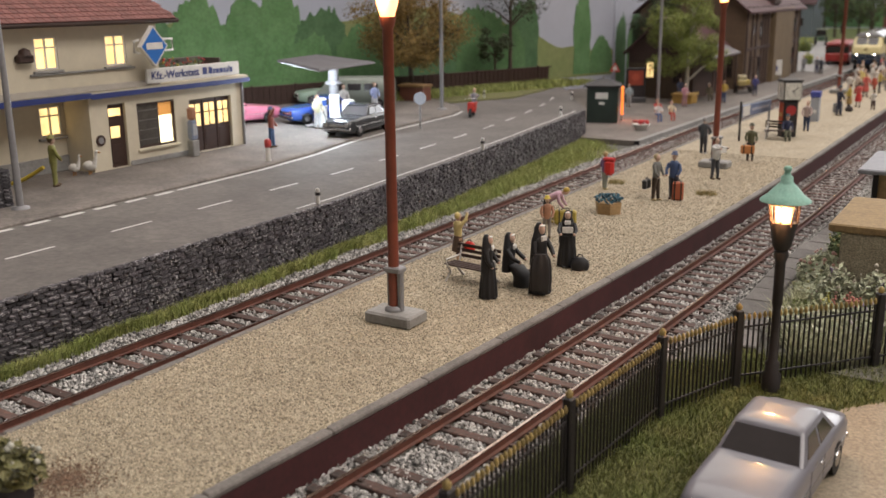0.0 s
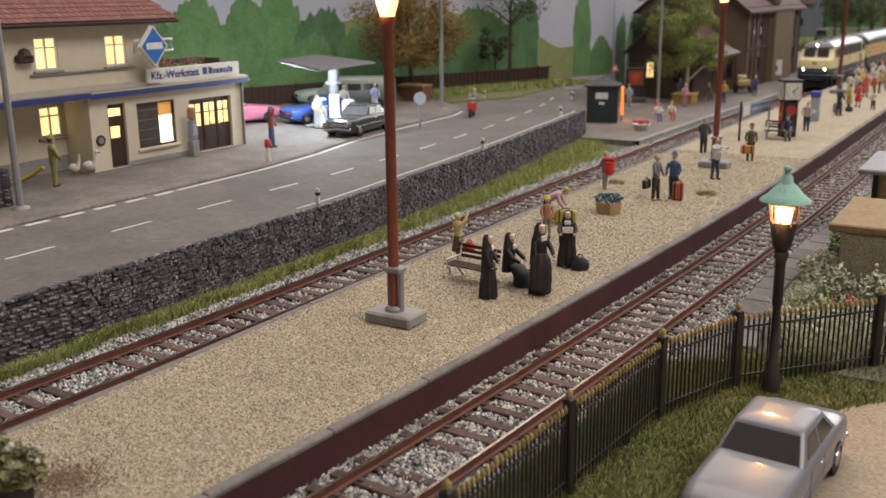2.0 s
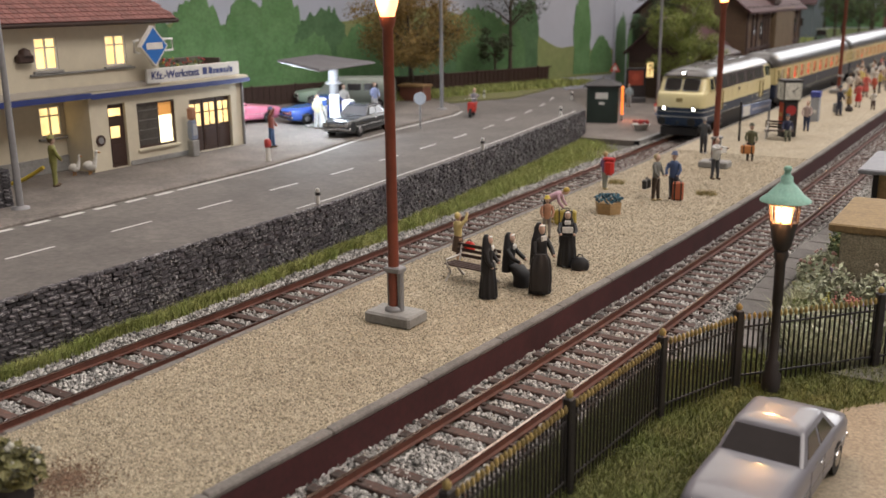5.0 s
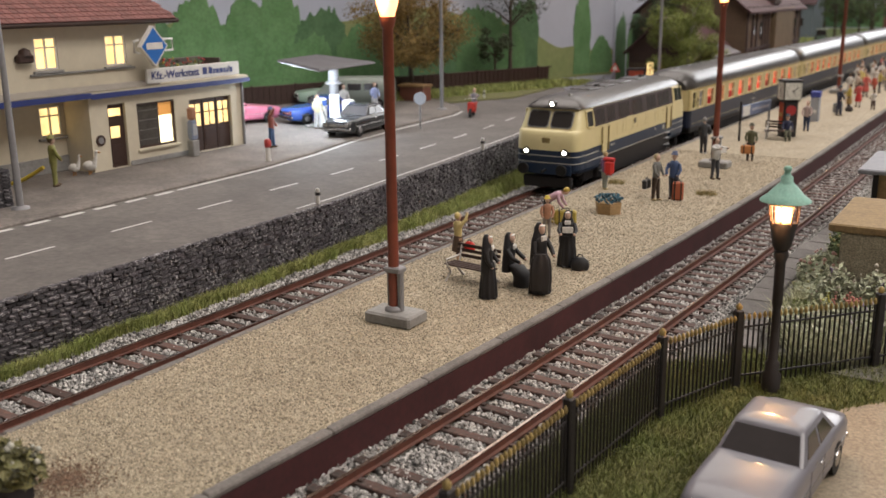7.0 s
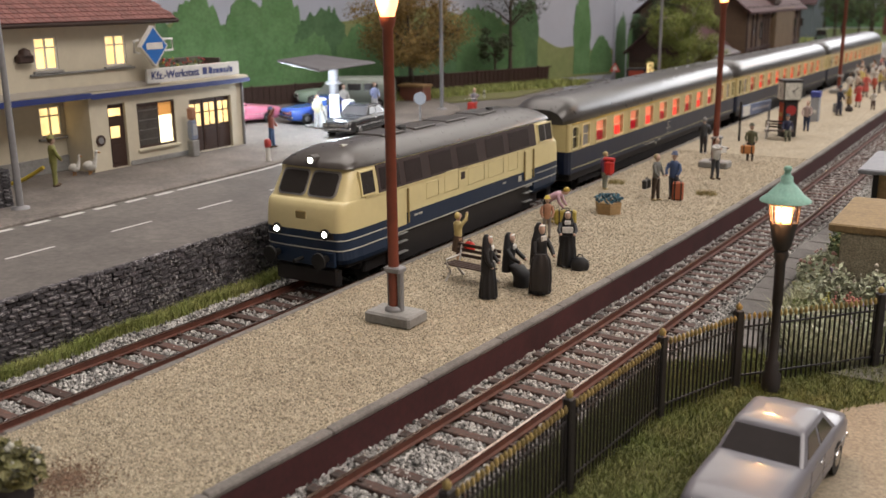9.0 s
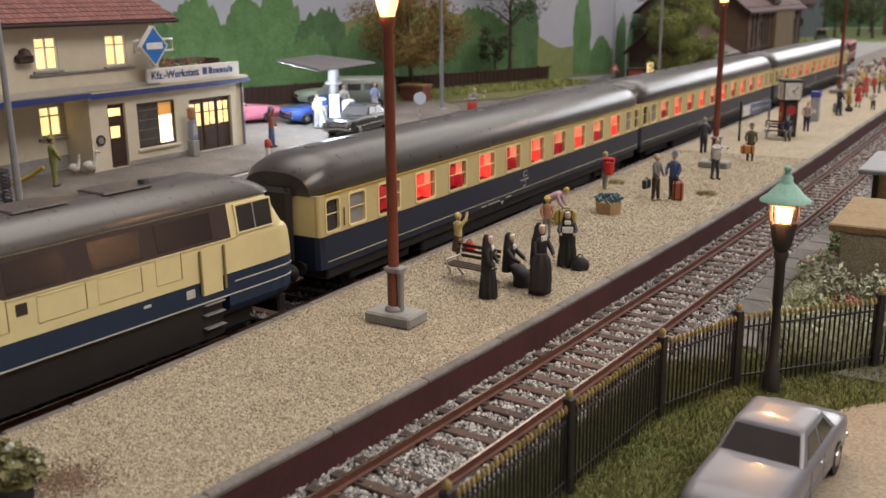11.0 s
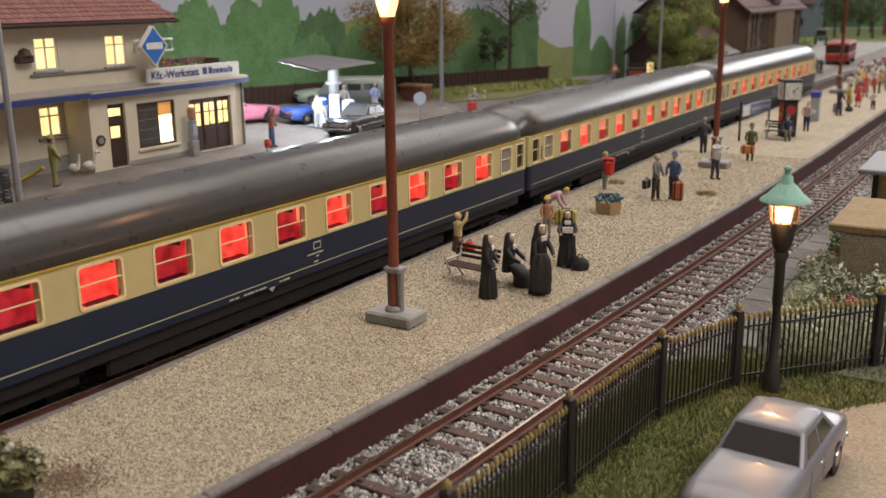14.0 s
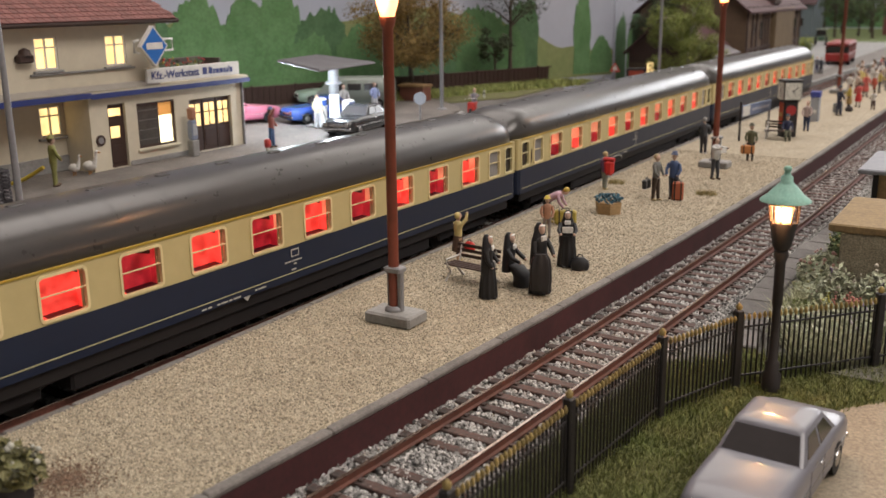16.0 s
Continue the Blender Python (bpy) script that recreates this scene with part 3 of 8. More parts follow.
                # flat dark shape for the gap in the window's upper corner
                part("luggage_rack", Mesh().prism([(yc + 0.3, 2.86), (yc + 0.8, 2.86), (yc + 0.8, 2.6)] if i % 2 == 1 else [(yc - 0.3, 2.9), (yc + 0.75, 2.9), (yc + 0.75, 2.56), (yc + 0.2, 2.7)], xi, xi + 0.03, "x"), DARKBAND, cp, "dark gap at the top of the window")
        part("handrail", Mesh().tube([(s * (W + 0.03), 1.06, 2.05), (s * (W + 0.03), 1.06, 2.55)], 0.018, 6), DARKBAND, t)
    for y in (0.0, L):
        part("end_wall", Mesh().box(-W + 0.1, W - 0.1, y - 0.0 if not y else y - 0.03, y + 0.03 if not y else y, 1.9, 3.02), CREAM, t, "cream end wall")
        part("gangway", Mesh().box(-0.6, 0.6, y - 0.26 if not y else y, y if not y else y + 0.26, 1.1, 3.2, 0.12), UNDER, t, "black rubber gangway")
    # vaulted roof with rounded ends
    def rr(y, k):
        out = []
        for i in range(15):
            a = math.pi * i / 14
            c, s_ = math.cos(a), math.sin(a)
            out.append(((W + 0.02) * math.copysign(abs(c) ** 0.75, c) * (0.55 + 0.45 * k), y, 3.0 + 1.08 * (s_ ** 0.85) * k))
        return out
    part("roof", Mesh().rings([rr(-0.05, 0.55), rr(0.25, 0.82), rr(0.75, 0.96), rr(1.4, 1.0), rr(L - 1.4, 1.0), rr(L - 0.75, 0.96), rr(L - 0.25, 0.82), rr(L + 0.05, 0.55)]), ROOF, t, "dark grey vaulted roof")
    for i in range(16):
        yv = 0.95 + i * 1.5
        part("roof_seam", Mesh().rings([[(p[0] * 1.005, yv + d, 3.0 + (p[2] - 3.0) * 1.013) for p in rr(0, 1.0)] for d in (0, 0.015)], closed=False, cap0=False, cap1=False), ROOF, t)
    for i in range(12):
        yv = 1.5 + i * 1.95
        part("roof_vent", Mesh().box(-0.09, 0.09, yv - 0.2, yv + 0.2, 4.05, 4.11, 0.025), ROOF, t)
    part("gold_cantrail", Mesh().box(W - 0.01, W + 0.028, 0.3, L - 0.3, 2.985, 3.045, 0.008), paint("ochre_gutter", (0.48, 0.33, 0.045), 0.4, grain=0.08, size=2.0), t, "yellow line under the roof")
    for s in (-1, 1):
        part("side_line", Mesh().box(s * W - 0.012, s * W + 0.012, 0.3, L - 0.3, 1.165, 1.187), YELLOWLINE, t, "thin pale yellow line")
    # number panel and logo as plain shapes
    lg = part("emblem", Mesh().box(W, W + 0.012, 12.1, 12.4, 1.60, 1.80), SILVERLINE, t, "small pale emblem")
    part("emblem_field", Mesh().box(W + 0.004, W + 0.02, 12.13, 12.37, 1.63, 1.77), BLUE, lg)
    for a, b, z in ((11.85, 11.95, 1.47), (11.98, 12.08, 1.47), (12.11, 12.17, 1.47), (12.2, 12.26, 1.47), (12.29, 12.43, 1.47), (12.46, 12.5, 1.47), (12.2, 12.3, 1.38), (12.1, 12.28, 1.24), (8.9, 9.05, 1.03), (9.1, 9.22, 1.03), (9.4, 9.5, 1.03), (9.53, 9.75, 1.03), (9.8, 9.9, 1.03), (9.95, 10.2, 1.03), (10.7, 10.78, 1.05), (10.82, 11.1, 1.05)):
        part("lettering_bar", Mesh().box(W, W + 0.01, a, b, z, z + 0.04), SILVERLINE, t)
    part("data_plate", Mesh().prism([(10.3, 0.99), (10.54, 0.99), (10.42, 0.87)], W - 0.02, W + 0.004, "x"), SILVERLINE, t, "white triangle plate")
    part("underframe", Mesh().box(-1.3, 1.3, 0.4, L - 0.4, 0.62, 0.99, 0.05).box(-1.2, 1.2, 5.4, L - 5.4, 0.22, 0.66, 0.06), UNDER, t, "black underframe with boxes")
    for y in (3.2, L - 3.2):
        bogie(t, y, 2, 2.4)
    for y, d in ((0, -1), (L, 1)):
        for s in (-0.87, 0.87):
            part("buffer", Mesh().tube([(s, y, 1.05), (s, y + d * 0.22, 1.05), (s, y + d * 0.23, 1.05), (s, y + d * 0.27, 1.05)], [0.09, 0.09, 0.21, 0.21], 12), BUFFER, t)
    return t


OCHRERAIL = paint("ochre_handrail", (0.30, 0.23, 0.09), 0.5, grain=0.1, size=0.6)


def locomotive():
    """The diesel engine: nose at y = 0, 14.3 long; it runs on z = 0."""
    L, W = 14.3, 1.46
    t = thing("diesel_locomotive", at(0, 0, 0), "cream and ocean blue diesel locomotive with lit headlights", "locomotive")

    def plan(z, n, w, c=0.75):
        # outline at height z: n sets the nose back, corners rounded by c
        half = []
        for k in range(7):
            a = math.pi / 2 * k / 6
            half.append((w - 0.42 * c * (1 - math.sin(a)) ** 1.3 - 0.02, n + c * (1 - math.cos(a)) * 0.85))
        half += [(w, n + c * 1.15), (w, n + c * 1.6)]
        front = [(0.5 * half[0][0], n - 0.05)] + half
        out = [(-x, y) for x, y in reversed(front)] + front
        out += [(x, L - y) for x, y in reversed(front)] + [(-x, L - y) for x, y in front]
        return [(x, y, z) for x, y in out]

    def hull(name, rows, m, label="", smooth=True):
        return part(name, Mesh().rings([plan(*r) for r in rows], smooth=smooth), m, t, label)

    for k, (a, b) in enumerate(((-9, 2.4), (L - 2.4, 99))):
        rows = []
        for z, n, w in ((0.86, 0.14, W - 0.06), (1.0, 0.06, W), (1.29, 0.03, W)):
            q = [p for p in plan(z, n, w) if a < p[1] < b]
            q = ([(w, 2.4, z), (-w, 2.4, z)] if k == 0 else []) + q + ([(-w, L - 2.4, z), (w, L - 2.4, z)] if k else [])
            rows.append(q)
        part("skirt", Mesh().rings(rows, smooth=False), LOCOBLUE, t, "dark blue skirt under the cab")
    hull("lower_body", [(1.293, 0.03, W), (1.5, 0.01, W), (1.8, 0.0, W)], LOCOBLUE, "ocean blue lower body")
    hull("upper_body", [(1.803, 0.0, W), (2.1, 0.02, W), (2.4, 0.06, W), (2.56, 0.12, W), (2.63, 0.2, W - 0.005), (2.645, 0.26, W - 0.01)], CREAM, "cream body with rounded bonnet ends")
    hull("cab_band", [(2.64, 0.25, W - 0.01), (2.7, 0.30, W - 0.015), (2.95, 0.44, W - 0.04), (3.2, 0.57, W - 0.09), (3.42, 0.69, W - 0.14), (3.48, 0.74, W - 0.17)], CREAM, "cream cab window band")
    hull("roof", [(3.483, 0.58, W - 0.13), (3.54, 0.60, W - 0.15), (3.66, 0.74, W - 0.25), (3.78, 0.95, W - 0.4), (3.88, 1.2, W - 0.58), (3.95, 1.5, W - 0.76), (4.0, 1.9, W - 0.95), (4.03, 2.4, W - 1.15)], LOCOROOF, "dark grey rounded roof")
    for s in (-1, 1):
        # long dark grille band between the cabs, leaning in with the roof
        lean = lambda z: W + 0.015 - 0.118 * max(0, z - 2.66) / 0.8
        def strip(y0, y1, z0, z1, d):
            return Mesh().prism([(s * (lean(z0) - 0.05), z0), (s * (lean(z0) + d), z0), (s * (lean(z1) + d), z1), (s * (lean(z1) - 0.05), z1)], y0, y1, "y")
        band = part("grille_band", strip(1.78, 12.05, 2.66, 3.45, 0), DARKBAND, t, "dark ventilation band")
        part("frame_strip", strip(1.1, 12.2, 2.63, 2.665, 0.012), CREAM, band)
        for y, w in ((1.9, 1.0), (3.2, 0.9), (4.6, 1.3), (6.3, 1.3), (8.2, 1.3), (9.9, 1.6)):
            part("window", strip(y, y + w, 2.74, 3.36, 0.008), BANDGLASS, band)
        for y0, y1 in ((0.98, 1.58), (12.32, 13.45)):
            w = part("cab_side_window", strip(y0, y1, 2.74, 3.36, 0.006), DARKGLASS, t, "dark cab side window")
            for a, b, c, d in ((y0 - 0.05, y0, 2.7, 3.4), (y1, y1 + 0.05, 2.7, 3.4), (y0, y1, 2.7, 2.74), (y0, y1, 3.36, 3.4)):
                part("frame", strip(a, b, c, d, 0.02), CREAM, w)
            if y0 > 5:
                part("frame", strip(12.86, 12.9, 2.74, 3.36, 0.012), STEELGREY, w)
        for y0, w in ((2.55, 0.62), (L - 3.2, 0.62)):
            d = part("door", Mesh().box(s * W - 0.012, s * W + 0.012, y0, y0 + w, 1.45, 2.6, 0.008), CREAM, t, "cream cab door")
            for a in (y0 - 0.08, y0 + w + 0.03):
                part("handrail", Mesh().tube([(s * (W + 0.05), a + 0.02, 1.5), (s * (W + 0.05), a + 0.02, 2.55)], 0.035, 6), OCHRERAIL, d, "ochre handrail")
            for z in (1.2, 0.95, 0.62):
                part("step", Mesh().box(s * (W - 0.1), s * (W + 0.06), y0, y0 + w, z, z + 0.035, 0.01) if s > 0 else Mesh().box(s * (W + 0.06), s * (W - 0.1), y0, y0 + w, z, z + 0.035, 0.01), STEELGREY, d)
        for y, h, w in ((4.3, 0.5, 0.7), (5.4, 0.65, 0.85), (6.9, 0.55, 1.1), (8.3, 0.55, 1.1), (9.8, 0.62, 0.7)):
            part("side_panel", Mesh().box(s * W - 0.008, s * W + 0.014, y, y + w, 2.02, 2.02 + h, 0.01), CREAM, t)
            part("panel_ridge", Mesh().box(s * W - 0.005, s * W + 0.03, y + 0.04, y + w - 0.04, 2.0 + h, 2.04 + h, 0.008), CREAM, t)
            part("panel_groove", Mesh().box(s * W - 0.005, s * W + 0.012, y + w + 0.01, y + w + 0.03, 2.02, 2.02 + h), OCHRERAIL, t)
        part("crest", Mesh().box(s * W - 0.01, s * W + 0.018, 6.45, 6.7, 2.28, 2.52, 0.01), DARKBAND, t, "small dark plate")
        for y in (3.6, 3.85, 9.4):
            part("lettering_bar", Mesh().box(s * W - 0.005, s * W + 0.012, y, y + 0.2, 1.62, 1.68), SILVERLINE, t)
        part("emblem", Mesh().box(s * W - 0.005, s * W + 0.014, 10.6, 10.85, 1.5, 1.7), SILVERLINE, t, "small pale emblem")
    part("trim_line", Mesh().rings([plan(1.27, 0.02, W + 0.012), plan(1.3, 0.02, W + 0.012)], smooth=False), SILVERLINE, t, "thin pale trim line")
    for a, b, e in ((-9, 2.2, 2.2), (L - 2.2, 99, L - 2.2)):
        q = [p for p in plan(1.56, 0.0, W + 0.012) if a < p[1] < b]
        q = ([(W + 0.012, e, 1.56), (-W - 0.012, e, 1.56)] if e < 5 else []) + q + ([(-W - 0.012, e, 1.56), (W + 0.012, e, 1.56)] if e > 5 else [])
        part("trim_line", Mesh().rings([q, [(x, y, 1.59) for x, y, _ in q]], smooth=False), SILVERLINE, t, "thin pale trim line")
    for fy, d in ((0, 1), (L, -1)):
        for s in (-1, 1):
            # sloping windscreens with frames
            x0, x1 = (0.08, 0.98) if s > 0 else (-0.98, -0.08)
            fwd_ = lambda z: fy + d * (0.25 + (z - 2.64) * 0.583 - 0.055)
            for name_, r_, g_, mm_ in (("windscreen", 0.0, 0.0, DARKGLASS), ("windscreen_frame", 0.045, 0.012, STEELGREY)):
                o_ = round_rect(x0 - r_, x1 + r_, 2.76 - r_, 3.36 + r_, 0.13)
                part(name_, Mesh().rings([[(x, fwd_(z) - d * k_, z) for x, z in o_] for k_ in (-0.05, 0.025 - g_)], smooth=False), mm_, t, "dark sloping windscreen" if r_ == 0 else "grey rubber frame")
            h = part("headlight", Mesh().tube([(s * 0.86, fy + d * 0.12, 1.74), (s * 0.86, fy - d * 0.07, 1.74)], 0.16, 14), BUFFER, t, "round headlight")
            if d > 0:
                part("lens", Mesh().tube([(s * 0.86, fy - d * 0.055, 1.74), (s * 0.86, fy - d * 0.10, 1.74)], [0.09, 0.075], 14), HEADLIGHT, h, "lit white lens")
            else:
                part("lens", Mesh().tube([(s * 0.86, fy - d * 0.055, 1.74), (s * 0.86, fy - d * 0.10, 1.74)], [0.1, 0.08], 14), TAIL, h, "red lens")
            part("buffer", Mesh().tube([(s * 0.87, fy + d * 0.1, 1.05), (s * 0.87, fy - d * 0.35, 1.05), (s * 0.87, fy - d * 0.36, 1.05), (s * 0.87, fy - d * 0.42, 1.05)], [0.1, 0.1, 0.25, 0.23], 14), BUFFER, t)
        if d > 0:
            h = part("top_light", Mesh().tube([(0, fy + 0.8, 3.68), (0, fy + 0.52, 3.68)], 0.15, 12), LOCOROOF, t)
            part("lens", Mesh().tube([(0, fy + 0.53, 3.68), (0, fy + 0.49, 3.68)], [0.09, 0.075], 12), HEADLIGHT, h, "lit white lens")
        part("front_plate", Mesh().box(-0.2, 0.2, fy - 0.05 + d * 0.02, fy + 0.05 + d * 0.02, 2.08, 2.34, 0.03), OCHRERAIL, t, "grey emblem plate on the nose")
        part("buffer_beam", Mesh().box(-1.15, 1.15, fy - 0.05 + d * 0.03, fy + 0.05 + d * 0.03, 0.78, 1.24, 0.03), LOCOBLUE, t, "blue buffer beam")
        part("bumper_band", Mesh().box(-1.12, 1.12, fy - 0.03, fy + 0.03, 1.6, 1.795, 0.01), UNDER, t)
        part("snow_plough", Mesh().box(-1.1, 1.1, fy + (0.1 if d > 0 else -0.4), fy + (0.4 if d > 0 else -0.1), 0.2, 0.7, 0.05), UNDER, t)
        part("coupling_hook", Mesh().tube([(0, fy + d * 0.1, 0.98), (0, fy - d * 0.4, 0.95)], 0.06, 8), BUFFER, t)
    for y in (3.4, 5.2, 7.2, 9.4):
        part("roof_hatch", Mesh().box(-0.5, 0.5, y, y + 1.3, 4.0, 4.07, 0.03), LOCOROOF, t)
    for y, z in ((4.9, 4.1), (10.7, 4.1)):
        part("exhaust", Mesh().turned(0.2, y, [(0.14, 3.98), (0.14, z + 0.06), (0.1, z + 0.06)], 10), BUFFER, t)
    part("horn", Mesh().tube([(0.35, 1.9, 3.95), (0.35, 1.5, 3.97)], [0.03, 0.07], 8), SILVERLINE, t)
    part("underframe", Mesh().box(-1.25, 1.25, 0.4, L - 0.4, 0.7, 0.9, 0.05).box(-1.36, 1.36, 2.5, L - 2.5, 0.3, 1.28, 0.06), UNDER, t, "black underframe with fuel tank")
    for y in (3.0, L - 3.0):
        bogie(t, y, 2, 2.5)
    return t


engine = locomotive()
coaches = [coach()]
for i in range(2):
    coaches.append(copy_thing(coaches[0], at(0, 40 + 26 * i, 0)))

# plan place of the first coach's front end along the track
COACH_AT = [(0.0, 124.6), (0.5, 119.2), (1.0, 113.9), (1.5, 108.3), (2.0, 102.3), (2.5, 96.1), (3.0, 90.2), (3.5, 84.6), (4.0, 79.4), (4.5, 74.4), (5.0, 69.6), (5.5, 65.0), (6.0, 60.6), (6.5, 56.3), (7.0, 52.05), (7.5, 47.95), (8.0, 43.9), (8.5, 40.03), (9.0, 36.0), (9.5, 31.95), (10.0, 27.85), (10.5, 23.75), (11.0, 19.75), (11.3, 17.55), (11.5, 16.25), (12.0, 13.5), (12.5, 11.34), (13.0, 9.63), (13.5, 8.4), (14.0, 7.57), (14.5, 7.02), (15.0, 6.77), (15.5, 6.68), (16.0, 6.68)]


def on_track(y, length, inset):
    """The pose of a vehicle whose front end stands at y: both bogies sit on the track's line."""
    a, b = y + inset, y + length - inset
    pa, pb = Vector((xa(a), a)), Vector((xa(b), b))
    d = (pb - pa).normalized()
    front = pa - d * inset
    return at(front.x, front.y, 0, -math.degrees(math.atan2(d.x, d.y)))


def motions():
    walk(engine, [(t, on_track(y - 15.3, 14.3, 3.0)) for t, y in COACH_AT])
    for i, c in enumerate(coaches):
        walk(c, [(t, on_track(y + 24.7 * i, 24.4, 3.2)) for t, y in COACH_AT])
# ---------------------------------------------------------------- shared paints

_made = {}


def col(r, g, b, rough=0.6):
    """A plain painted colour with a little wear, shared by name."""
    key = (r, g, b, rough)
    if key not in _made:
        _made[key] = paint("paint", (r, g, b), rough, grain=0.15, size=0.5, second=(r * 0.8, g * 0.8, b * 0.8))
    return _made[key]


BLACK = paint("black_paint", (0.021, 0.018, 0.019), 0.5, grain=0.2, size=0.5)
WHITE = col(0.72, 0.71, 0.68)
STEEL = paint("grey_steel", (0.27, 0.27, 0.28), 0.5, 0.2, grain=0.12, size=1.0, second=(0.22, 0.22, 0.23))
BRASS = paint("gold_paint", (0.46, 0.34, 0.12), 0.5, grain=0.5, size=0.2, second=(0.22, 0.16, 0.06), obj=0.3)
MASTRED = paint("red_brown_mast", (0.22, 0.055, 0.030), 0.45, grain=0.15, size=1.5, second=(0.17, 0.042, 0.025))
WARMLAMP = glow("warm_lamp", (1.0, 0.42, 0.17), 3.2)
LANTERN = glow("lantern_glass", (1.0, 0.42, 0.17), 5.0)
COOLLAMP = glow("cool_white_lamp", (0.85, 0.93, 1.0), 1.2)
WARMWIN = glow("warm_lit_window", (1.0, 0.70, 0.30), 1.25, 0.3, 0.7)
OFFWHITE = paint("cream_render", (0.62, 0.57, 0.45), 0.9, grain=0.06, size=3.0, bump=0.01, second=(0.55, 0.50, 0.39), dirt=0.15)
TILES = paint("red_roof_tile", (0.20, 0.075, 0.06), 0.85, grain=0.3, size=1.0, second=(0.15, 0.06, 0.055), obj=0.2)
TRIMBLUE = paint("blue_trim", (0.022, 0.04, 0.19), 0.55, grain=0.1, size=1.0)
DARKWOOD = paint("dark_brown_wood", (0.050, 0.024, 0.017), 0.6, grain=0.25, size=0.6, second=(0.035, 0.018, 0.014))
WOOD = paint("light_wood", (0.44, 0.30, 0.15), 0.7, grain=0.25, size=0.7, second=(0.36, 0.23, 0.11))
ROOFWOOD = paint("weathered_board_roof", (0.30, 0.21, 0.10), 0.8, grain=0.3, size=0.8, second=(0.22, 0.15, 0.075))
GLASSCAR = paint("car_window", (0.045, 0.04, 0.04), 0.1, grain=0.03, size=1.0)
TYRE = paint("tyre", (0.012, 0.012, 0.012), 0.8, grain=0.2, size=0.3)
CHROME = paint("chrome", (0.55, 0.55, 0.56), 0.18, 1.0, grain=0.05, size=0.5)
SKIN = col(0.60, 0.41, 0.32)

# ---------------------------------------------------------------- retaining wall stones, grass

r2 = random.Random(5)
variants = []
for i in range(8):
    b = Mesh().box(-0.5, 0.5, -0.5, 0.5, -0.5, 0.5, 0.13)
    b.v = [(x + r2.uniform(-0.1, 0.1), y + r2.uniform(-0.06, 0.06), z + r2.uniform(-0.09, 0.09)) for x, y, z in b.v]
    variants.append(b)
shared = [v.data("wall_stone", WALLSTONE) for v in variants]
restv = Mesh()
for row in range(15):
    y = 6.0 + r2.uniform(0, 0.3)
    z = -0.32 + row * 0.123
    while y < 53.5:
        w = r2.uniform(0.15, 0.38)
        h = 0.12 * r2.uniform(0.85, 1.08)
        x = wall_x(y + w / 2) - 0.05 + r2.uniform(-0.03, 0.04)
        ang = -math.degrees(math.atan(slope(wall_x, y)))
        i = r2.randrange(8)
        m = at(x, y + w / 2, min(z, Z_ROAD - 0.05) + r2.uniform(-0.008, 0.008), ang + r2.uniform(-4, 4), r2.uniform(-3, 3), r2.uniform(-5, 5)) @ Matrix.Diagonal((0.16, w * 0.95, h * 0.95, 1))
        if 10.0 < y < 15.2:
            piece("stone", shared[i], wall, m)
        else:
            mm = Matrix.Diagonal((1 / K, 1 / K, 1 / K, 1)) @ m @ Matrix.Diagonal((K, K, K, 1))
            restv.add([tuple(mm @ Vector(a)) for a in variants[i].v], variants[i].f)
        y += w
WALLREST = paint("retaining_wall_stone_far", (0.050, 0.046, 0.054), 0.75, grain=0.7, size=0.2, bump=0.06, second=(0.090, 0.083, 0.095), chalk=(0.40, 0.39, 0.40), island=0.4)
tagged(part("stone_courses", restv, WALLREST, wall), kind="stuff")

n = 40000
y = 7 + 46 * rng.uniform(0, 1, n) ** 1.1
x = np.array([wall_x(a) for a in y]) + 0.08 + np.abs(rng.normal(0, 0.42, n)) * np.clip(0.75 + 0.5 * np.sin(y * 1.9) + 0.3 * np.sin(y * 0.7) + (y > 32) * 1.6, 0.15, 3)
lim = np.interp(y, *TA) - 1.85
ok = x < lim
stuff("grass", *blades(np.stack([x, y, np.full(n, -0.33)], -1)[ok], 0.34, 0.013, 1.1), GRASS, "green grass tufts along the foot of the stone wall", "grass")
sheet("grass_verge", [(a, wall_x(a) - 0.05, xa(a) - 2.2) for a in steps(4, 51, 1)], 0.1, TURF, "turf strip along the foot of the wall", "verge", -0.31)

# lawn grass inside the fence
FX = lambda y: float(np.interp(y, [b for _, b in FENCE], [a for a, _ in FENCE]))
GX = lambda y: float(np.interp(y, [12.5, 15.2, 18, 20.2, 21.0], [-4.4, -3.9, -3.2, -2.6, -1.9]))
n = 48000
y = rng.uniform(11.5, 25.5, n)
x = np.array([FX(a) for a in y]) + rng.uniform(0, 1, n) ** 1.3 * 4.0 - 0.1
gx = np.array([GX(a) if a < 21 else 40 for a in y])
ok = (x < gx + rng.normal(0, 0.1, n)) & np.isfinite(x)
stuff("grass", *blades(np.stack([x, y, np.full(n, Z_BED)], -1)[ok], 0.17, 0.011, 1.3), SHADEDGRASS, "short green and straw coloured lawn grass by the fence", "grass")
sheet("grass_verge", [(a, max(FX(a) - 2.2, xb(a) + 1.35), FX(a) + 0.12) for a in steps(11, 22.5, 0.5)], 0.1, TURF, "turf strip between the track and the fence", "verge", Z_BED + 0.03)
n = 26000
y = rng.uniform(11.0, 22.4, n)
fx_ = np.array([FX(a) for a in y])
x = fx_ - rng.uniform(0.03, 1, n) ** 1.2 * np.minimum(2.1, fx_ - np.interp(y, *TB) - 1.5)
stuff("grass", *blades(np.stack([x, y, np.full(n, Z_BED)], -1), 0.3, 0.011, 0.9), SHADEDGRASS, "green grass between the track and the fence", "grass")
